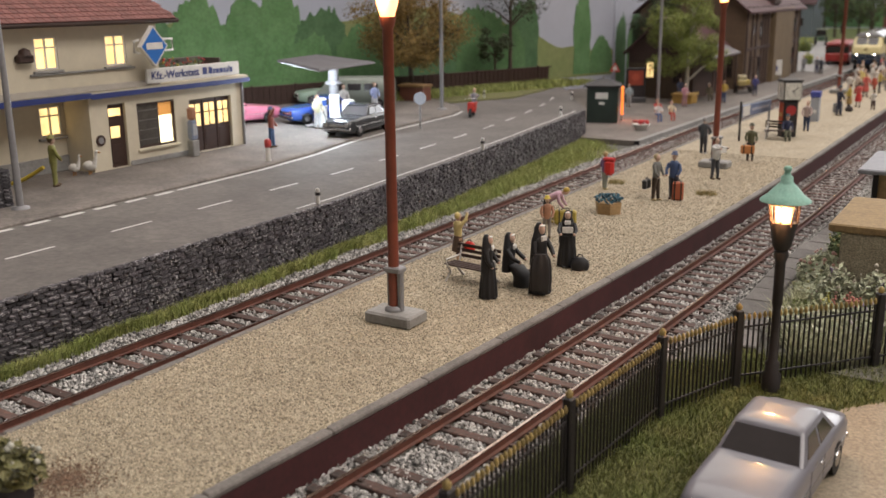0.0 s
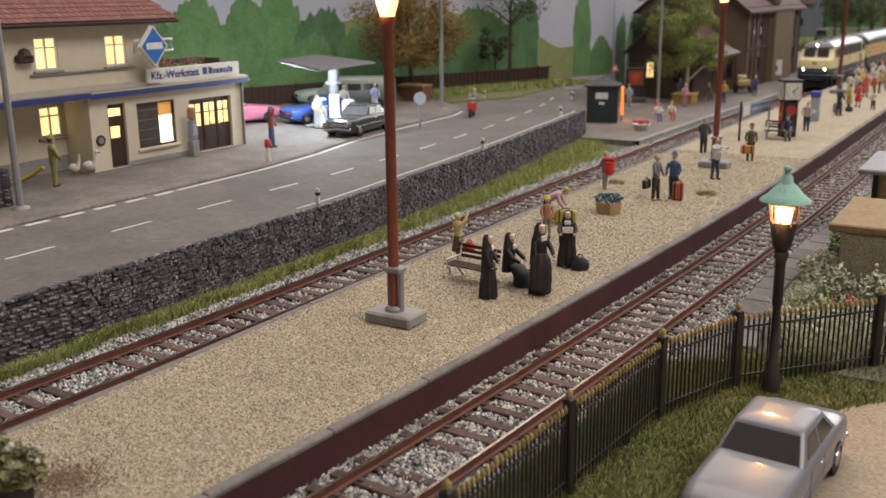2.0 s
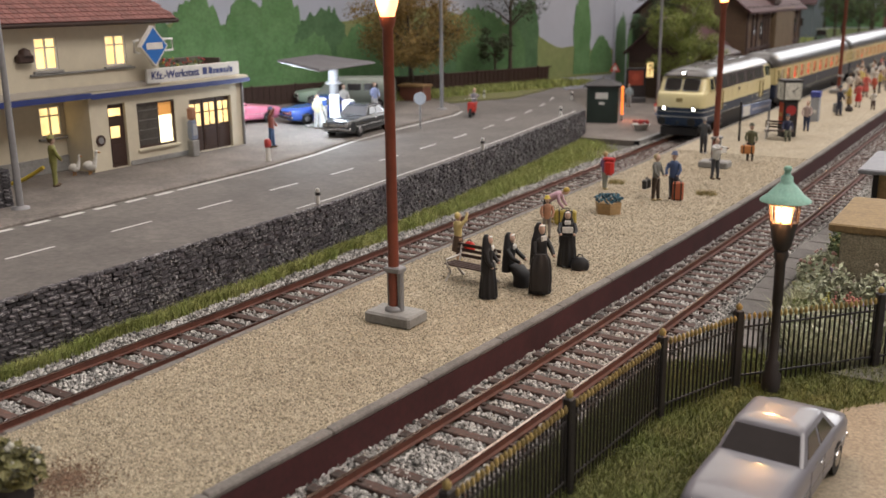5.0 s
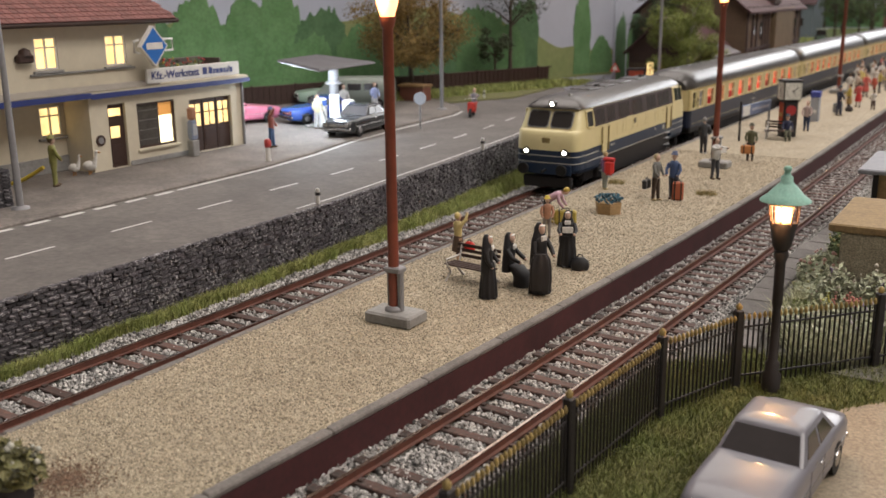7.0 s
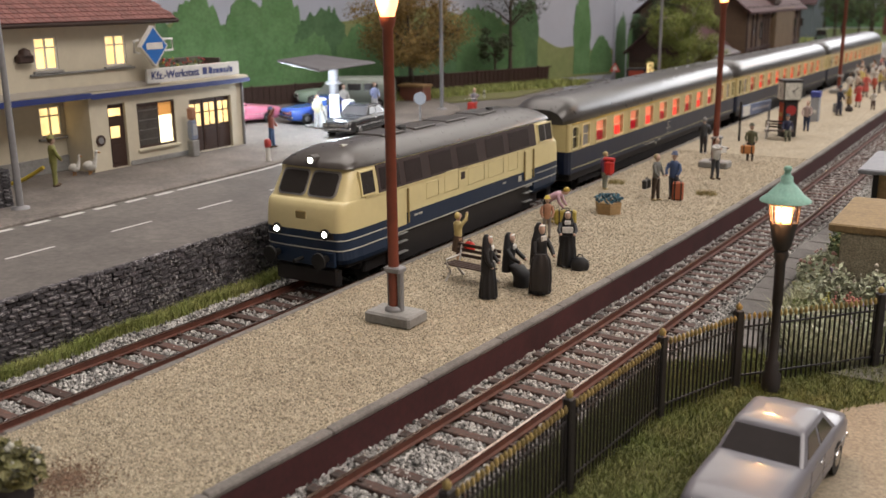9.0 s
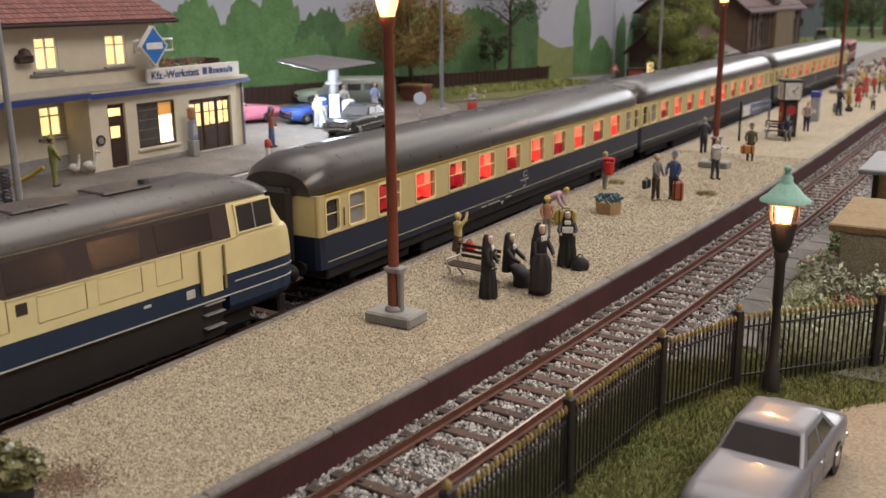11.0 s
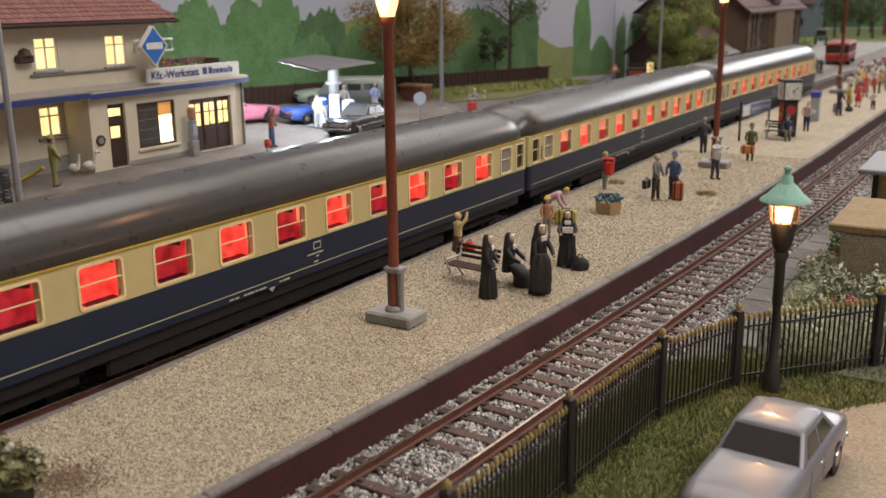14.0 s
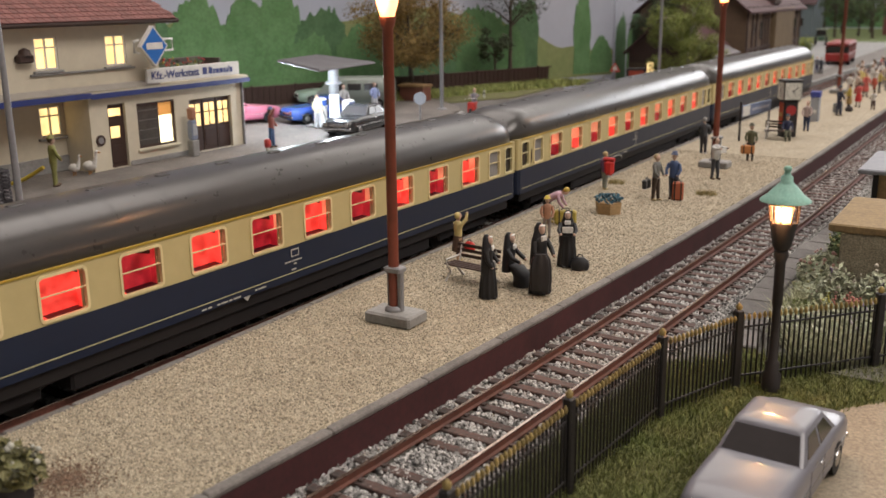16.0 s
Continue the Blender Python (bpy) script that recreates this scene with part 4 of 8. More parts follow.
STRAW = paint("straw_grass", (0.30, 0.25, 0.10), 0.85, grain=0.3, size=0.5, second=(0.38, 0.31, 0.16), island=0.4)
for cx, cy, r in ((-10.46, 37.02, 0.35), (-14.4, 37.6, 0.3), (-13.9, 30.4, 0.2)):
    n = 260
    a = rng.uniform(0, 6.28, n)
    d = np.sqrt(rng.uniform(0, 1, n)) * r
    stuff("grass_tuft", *blades(np.stack([cx + np.cos(a) * d * 1.2, cy + np.sin(a) * d, np.full(n, Z_PLAT - 0.02)], -1), 0.2, 0.01, 1.2), STRAW, "small straw coloured grass tuft on the platform", "grass")

# ---------------------------------------------------------------- lamps and masts


def platform_lamp(x, y, group="platform lamps"):
    t = thing("platform_lamp", at(x, y, Z_PLAT), "tall red-brown platform lamp with a warm glowing head", "street lamp", group)
    part("base", Mesh().box(-0.62, 0.68, -0.42, 0.42, 0, 0.3, 0.05), CONCRETE, t, "grey concrete footing")
    part("collar", Mesh().turned(0, 0, [(0.24, 0.29), (0.24, 0.36), (0.17, 0.42)], 14), STEEL, t)
    part("clamp", Mesh().box(-0.19, 0.27, -0.17, 0.17, 1.26, 1.4, 0.03), STEEL, t, "grey steel clamp")
    part("cable_duct", Mesh().box(0.13, 0.25, -0.07, 0.07, 0.3, 1.3, 0.02), STEEL, t, "grey cable duct")
    part("cable_duct", Mesh().box(-0.17, -0.12, -0.06, 0.06, 0.3, 1.3, 0.02), STEEL, t)
    part("mast", Mesh().turned(0, 0, [(0.13, 0.36), (0.13, 1.35), (0.125, 6.95), (0.15, 6.97), (0.2, 7.2)], 14), MASTRED, t, "red-brown round mast")
    part("bulb_glass", Mesh().turned(0, 0, [(0.16, 7.2), (0.25, 7.5), (0.27, 7.75), (0.2, 7.85)], 14), WARMLAMP, t, "glowing warm glass head")
    part("cap", Mesh().turned(0, 0, [(0.46, 7.84), (0.3, 8.0), (0.06, 8.15)], 14), MASTRED, t)
    bulb("platform_lamp_light", x, y - 0.42, Z_PLAT + 7.6, 0.02, (1.0, 0.55, 0.25))
    return t


for x, y in ((-12.6, 18.45), (-11.95, 43.3), (-12.9, 80.0)):
    platform_lamp(x, y)


def street_mast(x, y, z, h, label="tall plain grey steel street mast", lean=0):
    t = thing("street_mast", at(x, y, z, 0, 0, lean), label, "mast", "grey street masts")
    part("foot", Mesh().turned(0, 0, [(0.3, 0), (0.28, 0.06), (0.16, 0.1)], 12), STEEL, t)
    part("pole", Mesh().turned(0, 0, [(0.12, 0.08), (0.105, h * 0.5), (0.08, h)], 12), STEEL, t)
    return t


street_mast(-27.9, 19.35, Z_ROAD + 0.09, 7.2)
street_mast(-30.1, 49.6, Z_ROAD + 0.09, 8)
street_mast(-22.3, 65.6, Z_HOME, 9.5)

t = thing("lantern", at(-4.12, 20.4, Z_BED - 0.04), "black lantern post with green cap and warm light", "street lamp")
part("post", Mesh().turned(0, 0, [(0.2, 0), (0.2, 0.5), (0.15, 0.56), (0.16, 0.75), (0.1, 0.82), (0.085, 2.0), (0.11, 2.1), (0.11, 3.0), (0.16, 3.15), (0.14, 3.25)], 14), BLACK, t, "black ornamental post")
part("lamp_bowl", Mesh().turned(0, 0, [(0.15, 3.27), (0.2, 3.37), (0.26, 3.72), (0.29, 3.87)], 12), BLACK, t, "dark lower lantern bowl")
part("lamp_glass", Mesh().turned(0, 0, [(0.17, 3.82), (0.2, 4.22)], 10), LANTERN, t, "glowing orange glass")
for k in range(8):
    a = math.pi / 4 * k
    part("lamp_bar", Mesh().tube([(0.27 * math.cos(a), 0.27 * math.sin(a), 3.82), (0.31 * math.cos(a), 0.31 * math.sin(a), 4.27)], 0.02, 6), DARKWOOD, t)
part("lamp_bulb", Mesh().ball((0, -0.2, 4.02), 0.1, 12, 8), glow("lantern_bulb", (1.0, 0.75, 0.5), 30), t, "bright glowing bulb")
part("lamp_ring", Mesh().turned(0, 0, [(0.34, 4.24), (0.36, 4.29), (0.3, 4.33)], 16), DARKWOOD, t)
PATINA = paint("green_patina", (0.19, 0.40, 0.32), 0.55, grain=0.2, size=0.4, second=(0.27, 0.47, 0.39))
part("lamp_cap", Mesh().turned(0, 0, [(0.52, 4.31), (0.51, 4.34), (0.36, 4.45), (0.27, 4.56), (0.17, 4.66), (0.13, 4.7), (0.12, 4.82), (0.07, 4.85), (0.06, 4.93), (0.085, 4.95), (0.075, 5.02), (0.03, 5.04)], 18), PATINA, t, "pale green patinated cap")
bulb("lantern_light", -4.12, 20.4 - 0.36, Z_BED + 4.05, 0.034, (1.0, 0.5, 0.2))

# ---------------------------------------------------------------- black iron fence


def fence_panel(a, b, group):
    """A panel of upright bars with gold tips between two plan points, and a post at its start."""
    L = math.hypot(b[0] - a[0], b[1] - a[1])
    t = thing("iron_fence_panel", at(a[0], a[1], Z_BED, math.degrees(math.atan2(b[1] - a[1], b[0] - a[0]))), "black iron fence panel with gold tipped bars", "fence", group)
    p = part("post", Mesh().box(-0.095, 0.095, -0.095, 0.095, 0, 1.86, 0.03), BLACK, t, "black square post")
    part("post_cap", Mesh().turned(0, 0, [(0.06, 1.86), (0.075, 1.93), (0.02, 2.0)], 8), BRASS, p, "gold post cap")
    for z in (0.3, 1.42):
        part("rail", Mesh().box(0.06, L - 0.06, -0.02, 0.02, z, z + 0.05, 0.01), BLACK, t)
    n = int(L / 0.13)
    bar = Mesh().tube([(0, 0, 0.05), (0, 0, 1.6)], 0.024, 6).data("bar", BLACK)
    tip = Mesh().turned(0, 0, [(0.018, 1.59), (0.042, 1.64), (0.038, 1.70), (0.010, 1.75)], 7).data("tip", BRASS)
    for i in range(1, n):
        m = at(L * i / n, 0, random.uniform(-0.01, 0.01))
        piece("bar", bar, t, m)
        piece("tip", tip, t, m)
    return t


for i in range(len(FENCE) - 1):
    fence_panel(FENCE[i], FENCE[i + 1], "iron fence panels")

# ---------------------------------------------------------------- cars


def car(x, y, z, rz, paintm, label, L=4.4, W=1.66, H=1.38, fins=False, group="parked cars", estate=False):
    """A saloon car: nose towards -y in its own space."""
    t = thing("car", at(x, y, z, rz), label, "car", group)
    h = L / 2
    w = W / 2

    def ring(yy, z0, z1, ww, tuck=0.06):
        return [(-ww + tuck, yy, z0), (ww - tuck, yy, z0), (ww, yy, z0 + 0.12), (ww, yy, z1 - 0.14), (ww - 0.07, yy, z1 - 0.03), (ww - 0.2, yy, z1), (-ww + 0.2, yy, z1), (-ww + 0.07, yy, z1 - 0.03), (-ww, yy, z1 - 0.14), (-ww, yy, z0 + 0.12)]
    tail = 0.02 if not fins else 0.1
    body = Mesh().rings([ring(-h, 0.36, 0.68, w - 0.12), ring(-h + 0.1, 0.24, 0.80, w - 0.05), ring(-h + 0.5, 0.2, 0.86, w), ring(-h + 1.35, 0.2, 0.93, w), ring(h - 1.1, 0.2, 0.94 + tail, w), ring(h - 0.4, 0.22, 0.90 + tail, w), ring(h - 0.08, 0.28, 0.84 + tail, w - 0.04), ring(h, 0.38, 0.7, w - 0.1)])
    part("body", body, paintm, t)
    y0, y1, y2, y3 = -h + 1.58, -h + 2.02, h - (1.28 if not estate else 0.5), h - (0.8 if not estate else 0.22)
    top = H - 0.07

    def outline(ya, yb, ww, zz, r):
        out = []
        for cx, cy, a0 in ((ww - r, yb - r, 0), (-ww + r, yb - r, 90), (-ww + r, ya + r, 180), (ww - r, ya + r, 270)):
            for k in range(5):
                a = math.radians(a0 + 22.5 * k)
                out.append((cx + r * math.cos(a), cy + r * math.sin(a), zz))
        return out
    # belt and roof edge; panes lie on the slopes between them
    wb, wt, zb = w - 0.07, w - 0.2, 0.9
    part("cabin", Mesh().rings([outline(y0, y3, wb, zb, 0.1), outline(y1, y2, wt, top, 0.12), outline(y1 + 0.03, y2 - 0.03, wt - 0.03, top + 0.035, 0.13), outline(y1 + 0.12, y2 - 0.11, wt - 0.11, top + 0.065, 0.13), outline(y1 + 0.4, y2 - 0.35, wt - 0.33, H + 0.015, 0.1)]), paintm, t, "painted roof and window pillars")

    def pane(name, c, label=""):
        """A pane from four corners, 2 cm thick, just proud of the cabin."""
        a, b, d_, e = [Vector(p) for p in c]
        n = (b - a).cross(e - a).normalized()
        if n.z < 0:
            n = -n
        part(name, Mesh().add([tuple(p + n * o) for o in (-0.012, 0.008) for p in (a, b, d_, e)], [(3, 2, 1, 0), (4, 5, 6, 7), (0, 1, 5, 4), (1, 2, 6, 5), (2, 3, 7, 6), (3, 0, 4, 7)]), GLASSCAR, t, label)
    slope = lambda u, ya, yb: (ya + (yb - ya) * u, zb + (top - zb) * u, wb + (wt - wb) * u)
    for ya, yb, name in ((y0, y1, "windscreen"), (y3, y2, "rear_window")):
        q0, q1 = slope(0.1, ya, yb), slope(0.95, ya, yb)
        pane(name, [(-q0[2] + 0.07, q0[0], q0[1]), (q0[2] - 0.07, q0[0], q0[1]), (q1[2] - 0.07, q1[0], q1[1]), (-q1[2] + 0.07, q1[0], q1[1])], "dark window glass")
    for s in (-1, 1):
        ym = (y1 + y2) / 2
        z0_, z1_ = zb + (top - zb) * 0.12, zb + (top - zb) * 0.86
        x0_, x1_ = s * (wb + (wt - wb) * 0.12), s * (wb + (wt - wb) * 0.86)
        pane("side_window", [(x0_, y0 + 0.3, z0_), (x0_, ym - 0.05, z0_), (x1_, ym - 0.05, z1_), (x1_, y1 + 0.12, z1_)])
        pane("side_window", [(x0_, ym + 0.05, z0_), (x0_, y3 - 0.3, z0_), (x1_, y2 - 0.14, z1_), (x1_, ym + 0.05, z1_)])
        d = part("door", Mesh().box(s * w - 0.012, s * w + 0.012, y0 + 0.25, ym - 0.02, 0.3, 0.8, 0.008), paintm, t)
        part("handle", Mesh().box(s * (w + 0.02) - 0.02, s * (w + 0.02) + 0.02, ym - 0.28, ym - 0.12, 0.72, 0.76, 0.01), CHROME, d, "chrome handle")
        part("door", Mesh().box(s * w - 0.012, s * w + 0.012, ym + 0.02, y2 + 0.1, 0.3, 0.8, 0.008), paintm, t)
        part("trim", Mesh().box(s * w - 0.015, s * w + 0.02, -h + 0.5, h - 0.4, 0.5, 0.53, 0.006), CHROME, t, "chrome side strip")
        for yw in (-h + 0.85, h - 0.9):
            tyre = part("wheel", Mesh().tube([(s * (w - 0.2), yw, 0.31), (s * (w + 0.015), yw, 0.31)], 0.31, 18), TYRE, t, "black tyre")
            part("rim", Mesh().tube([(s * (w - 0.05), yw, 0.31), (s * (w + 0.03), yw, 0.31)], [0.19, 0.15], 14), CHROME, tyre, "chrome rim")
        part("headlight", Mesh().tube([(s * (w - 0.28), -h + 0.12, 0.62), (s * (w - 0.28), -h - 0.02, 0.62)], [0.13, 0.12], 12), CHROME, t)
        part("tail_lamp", Mesh().box(s * (w - 0.22) - 0.1, s * (w - 0.22) + 0.1, h - 0.03, h + 0.02, 0.55, 0.72, 0.02), col(0.4, 0.02, 0.02, 0.3), t, "red tail lamp")
        if fins:
            part("fin", Mesh().prism([(h - 1.5, 0.95), (h - 0.05, 1.25), (h - 0.05, 0.8), (h - 1.5, 0.8)], s * (w - 0.06) - 0.05, s * (w - 0.06) + 0.05, "x"), paintm, t, "tail fin")
    for yy, d in ((-h, -1), (h, 1)):
        part("bumper", Mesh().box(-w + 0.03, w - 0.03, yy - 0.05 + d * 0.02, yy + 0.05 + d * 0.02, 0.34, 0.46, 0.03), CHROME, t, "chrome bumper")
    part("grille", Mesh().box(-0.42, 0.42, -h - 0.02, -h + 0.08, 0.5, 0.66, 0.02), CHROME, t, "chrome grille")
    return t


SILVER = paint("silver_car_paint", (0.134, 0.131, 0.154), 0.36, 0.0, grain=0.0, size=2.0, second=(0.138, 0.134, 0.154), coat=0.3)
car(-3.12, 15.85, Z_BED + 0.06, -4, SILVER, "silver grey saloon car parked on gravel by the fence", L=4.5, W=1.6, H=1.38, group="")
BAHAMA = paint("blue_car_paint", (0.05, 0.11, 0.42), 0.25, grain=0.03, size=2.0, coat=0.4)
PINKP = paint("pink_car_paint", (0.58, 0.17, 0.26), 0.3, grain=0.03, size=2.0, coat=0.4)
DARKP = paint("dark_grey_car_paint", (0.035, 0.037, 0.042), 0.22, grain=0.03, size=2.0, coat=0.5)
ZP = Z_ROAD + 0.09
car(-28.75, 39.4, ZP, 6, DARKP, "dark grey saloon car at the lit fuel pumps", L=4.5, W=1.7)
car(-33.2, 42.0, ZP, -24, BAHAMA, "blue saloon car under the fuel station canopy", L=4.3, W=1.75)
car(-36.6, 39.4, ZP, 158, PINKP, "pink finned saloon car beside the garage", L=4.1, W=1.6, H=1.15, fins=True)

# ---------------------------------------------------------------- garage with workshop

GX0 = -31.2   # plane of the front
g = thing("garage_house", at(0, 0, ZP), "cream rendered garage house with lit windows and red tiled roof", "house")


def house_window(parent, y0, y1, z0, z1, x, bars=(0.5,), cross=(0.68,), glow_m=WARMWIN, frame_m=WHITE, sill=True, depth=0.1):
    f = Mesh()
    t_ = 0.07
    for a in ((y0, y0 + t_, z0, z1), (y1 - t_, y1, z0, z1), (y0 + t_, y1 - t_, z0, z0 + t_), (y0 + t_, y1 - t_, z1 - t_, z1)):
        f.box(x - depth, x - depth + 0.08, *a, 0.01)
    for k in bars:
        yc = y0 + (y1 - y0) * k
        f.box(x - depth + 0.005, x - depth + 0.075, yc - 0.035, yc + 0.035, z0 + t_, z1 - t_)
    for k in cross:
        zc = z0 + (z1 - z0) * k
        f.box(x - depth + 0.008, x - depth + 0.07, y0 + t_, y1 - t_, zc - 0.03, zc + 0.03)
    w = part("window", f, frame_m, parent, "white window frame")
    part("pane", Mesh().box(x - depth - 0.04, x - depth - 0.01, y0, y1, z0, z1), glow_m, w, "warm lit pane")
    if sill:
        part("sill", Mesh().box(x - depth, x + 0.14, y0 - 0.14, y1 + 0.14, z0 - 0.12, z0 - 0.02, 0.02), CONCRETE, w, "grey stone sill")
    return w


Z0 = ZP
rel = lambda z: z - Z0
# workshop and entrance, ground floor
gate, shop, door = (30.36, 32.92, 0.02, rel(3.87)), (27.45, 29.5, rel(2.16), rel(4.0)), (25.98, 26.86, 0.02, rel(4.1))
part("front_wall", panel(Mesh(), 25.1, 33.75, 0, rel(4.42), [gate, shop, door], GX0 - 0.3, GX0), OFFWHITE, g, "cream rendered front wall")
part("side_wall", Mesh().box(-38.5, GX0 - 0.3, 33.45, 33.75, 0, rel(4.42)), OFFWHITE, g)
part("side_wall", Mesh().box(-33.0, GX0 - 0.3, 25.1, 25.4, 0, rel(4.42)), OFFWHITE, g)
low = (23.95, 24.95, rel(2.95), rel(4.13))
part("recessed_wall", panel(Mesh(), 14, 25.1, 0, rel(4.42), [low, (19.8, 20.8, rel(2.95), rel(4.13))], GX0 - 1.8, GX0 - 1.5), OFFWHITE, g, "recessed cream wall")
part("plinth", Mesh().box(GX0 - 1.52, GX0 - 1.44, 14, 25.1, 0, 0.62, 0.02), CONCRETE, g, "grey plinth")
part("plinth", Mesh().box(GX0 - 0.02, GX0 + 0.05, 26.9, 30.3, 0, 0.2, 0.02), CONCRETE, g)
house_window(g, *low, GX0 - 1.5)
house_window(g, 19.8, 20.8, rel(2.95), rel(4.13), GX0 - 1.5)
# canopy slab with the blue edge
part("canopy_slab", Mesh().box(-38.5, GX0 + 0.25, 14, 33.9, rel(4.45), rel(4.72), 0.03), OFFWHITE, g)
part("blue_edge", Mesh().box(GX0 + 0.252, GX0 + 0.30, 14, 25.05, rel(4.45), rel(4.66)).box(GX0 + 0.252, GX0 + 0.30, 25.05, 33.92, rel(4.4), rel(4.6)).box(-38, GX0 + 0.3, 33.9, 33.95, rel(4.4), rel(4.6)), TRIMBLUE, g, "blue painted canopy edge")
part("canopy_top", Mesh().prism([(GX0 + 0.28, rel(4.70)), (GX0 + 0.0, rel(5.0)), (GX0 - 1.0, rel(5.0)), (GX0 - 1.0, rel(4.70))], 14, 28.6, "y"), col(0.33, 0.30, 0.26), g, "grey sloping canopy cover")
# upper storey
u1, u2, u3 = (22.9, 23.9, rel(5.64), rel(6.82)), (26.08, 27.1, rel(5.6), rel(6.78)), (19.7, 20.7, rel(5.64), rel(6.82))
UX = GX0 + 0.08
part("upper_wall", panel(Mesh(), 14, 28.75, rel(4.72), rel(7.55), [u1, u2, u3], UX - 0.3, UX), OFFWHITE, g, "cream rendered upper wall")
part("upper_side_wall", Mesh().box(-40, UX - 0.3, 28.45, 28.75, rel(4.72), rel(7.55)), OFFWHITE, g)
for u in (u1, u2, u3):
    house_window(g, *u, UX)
part("ledge", Mesh().box(UX, UX + 0.1, 22.6, 27.45, rel(5.44), rel(5.52), 0.02), CONCRETE, g, "thin stone ledge")
# red tiled roof with gutter
rf = part("roof", Mesh().prism([(UX + 0.55, rel(7.28)), (UX + 0.55, rel(7.4)), (-36.2, rel(10.2)), (-41, rel(7.5)), (-41, rel(7.38))], 14, 29.35, "y"), TILES, g, "red brown tiled roof")
tile = Mesh().box(-0.02, 0.02, -0.14, 0.14, -0.2, 0.24, 0.015).data("tile", TILES)
ang = math.degrees(math.atan2(rel(10.2) - rel(7.4), (UX + 0.55) - (-36.2)))
for i in range(6):
    for j in range(38):
        xx = UX + 0.52 - i * 0.36 * math.cos(math.radians(ang))
        zz = rel(7.43) + i * 0.36 * math.sin(math.radians(ang))
        piece("tile", tile, rf, at(xx, 18.2 + j * 0.295 + (0.14 if i % 2 else 0), zz, 0, 0, -90 + ang - 4))
part("gutter", Mesh().tube([(UX + 0.62, 14, rel(7.26)), (UX + 0.62, 29.4, rel(7.26))], 0.09, 8), DARKWOOD, g, "dark gutter")
part("downpipe", Mesh().tube([(GX0 + 0.06, 33.62, 0), (GX0 + 0.06, 33.62, rel(4.4))], 0.06, 8), STEEL, g)
# dark stone pier at the forecourt's edge
pier = thing("stone_pier", at(-28.98, 19.1, ZP), "dark grey pier of rough layered stones on the pavement", "pier")
part("core", Mesh().box(-0.42, 0.42, -0.42, 0.42, 0, 1.24, 0.03), MORTAR, pier)
for row in range(10):
    for k in range(3):
        w = 0.29
        for dx, dy, rz in ((0.42, -0.29 + k * w, 0), (-0.29 + k * w, 0.42, 90)):
            piece("stone", shared[r2.randrange(8)], pier, at(dx + r2.uniform(-0.015, 0.015), dy, 0.06 + row * 0.123, rz + r2.uniform(-3, 3), r2.uniform(-3, 3)) @ Matrix.Diagonal((0.12, w * 0.95, 0.115, 1)))
# entrance door
d = part("door", Mesh().box(GX0 - 0.2, GX0 - 0.14, door[0], door[1], 0.02, door[3]), DARKWOOD, g, "dark brown panelled door")
part("pane", Mesh().box(GX0 - 0.15, GX0 - 0.125, 26.12, 26.7, rel(3.62), rel(3.92)), WARMWIN, d)
part("pane", Mesh().box(GX0 - 0.15, GX0 - 0.125, 26.15, 26.6, rel(2.75), rel(3.2)), WARMWIN, d)
for z0_, z1_ in ((0.2, 0.95),):
    part("door_panel", Mesh().box(GX0 - 0.15, GX0 - 0.12, 26.12, 26.72, z0_, z1_, 0.02), DARKWOOD, d)
# shop window
s_ = part("shop_window", Mesh().box(GX0 - 0.14, GX0 - 0.05, shop[0], shop[0] + 0.08, shop[2], shop[3]).box(GX0 - 0.14, GX0 - 0.05, shop[1] - 0.08, shop[1], shop[2], shop[3]).box(GX0 - 0.14, GX0 - 0.05, shop[0], shop[1], shop[3] - 0.08, shop[3]).box(GX0 - 0.14, GX0 - 0.05, shop[0], shop[1], shop[2], shop[2] + 0.08), DARKWOOD, g, "dark framed shop window")
part("pane", Mesh().box(GX0 - 0.18, GX0 - 0.15, shop[0], 28.72, shop[2], shop[3]), paint("dim_shop_glass", (0.05, 0.046, 0.042), 0.15, grain=0.3, size=0.5, second=(0.10, 0.09, 0.08)), s_, "dim reflecting pane")
part("pane", Mesh().box(GX0 - 0.18, GX0 - 0.15, 28.72, shop[1], shop[2], shop[3] - 0.62), glow("bright_shop_light", (1.0, 0.86, 0.55), 2.0, 0.2, 0.5), s_, "brightly lit pane")
part("pane", Mesh().box(GX0 - 0.18, GX0 - 0.15, 28.72, shop[1], shop[3] - 0.62, shop[3]), glow("amber_blind", (0.75, 0.36, 0.10), 0.45), s_, "amber lit blind")
for k in range(4):
    part("shelf", Mesh().box(GX0 - 0.15, GX0 - 0.13, shop[0] + 0.1, 28.65, shop[2] + 0.3 + k * 0.4, shop[2] + 0.33 + k * 0.4), col(0.16, 0.15, 0.14), s_)
part("sill", Mesh().box(GX0 - 0.1, GX0 + 0.12, shop[0] - 0.1, shop[1] + 0.1, shop[2] - 0.12, shop[2] - 0.02, 0.02), OFFWHITE, s_)
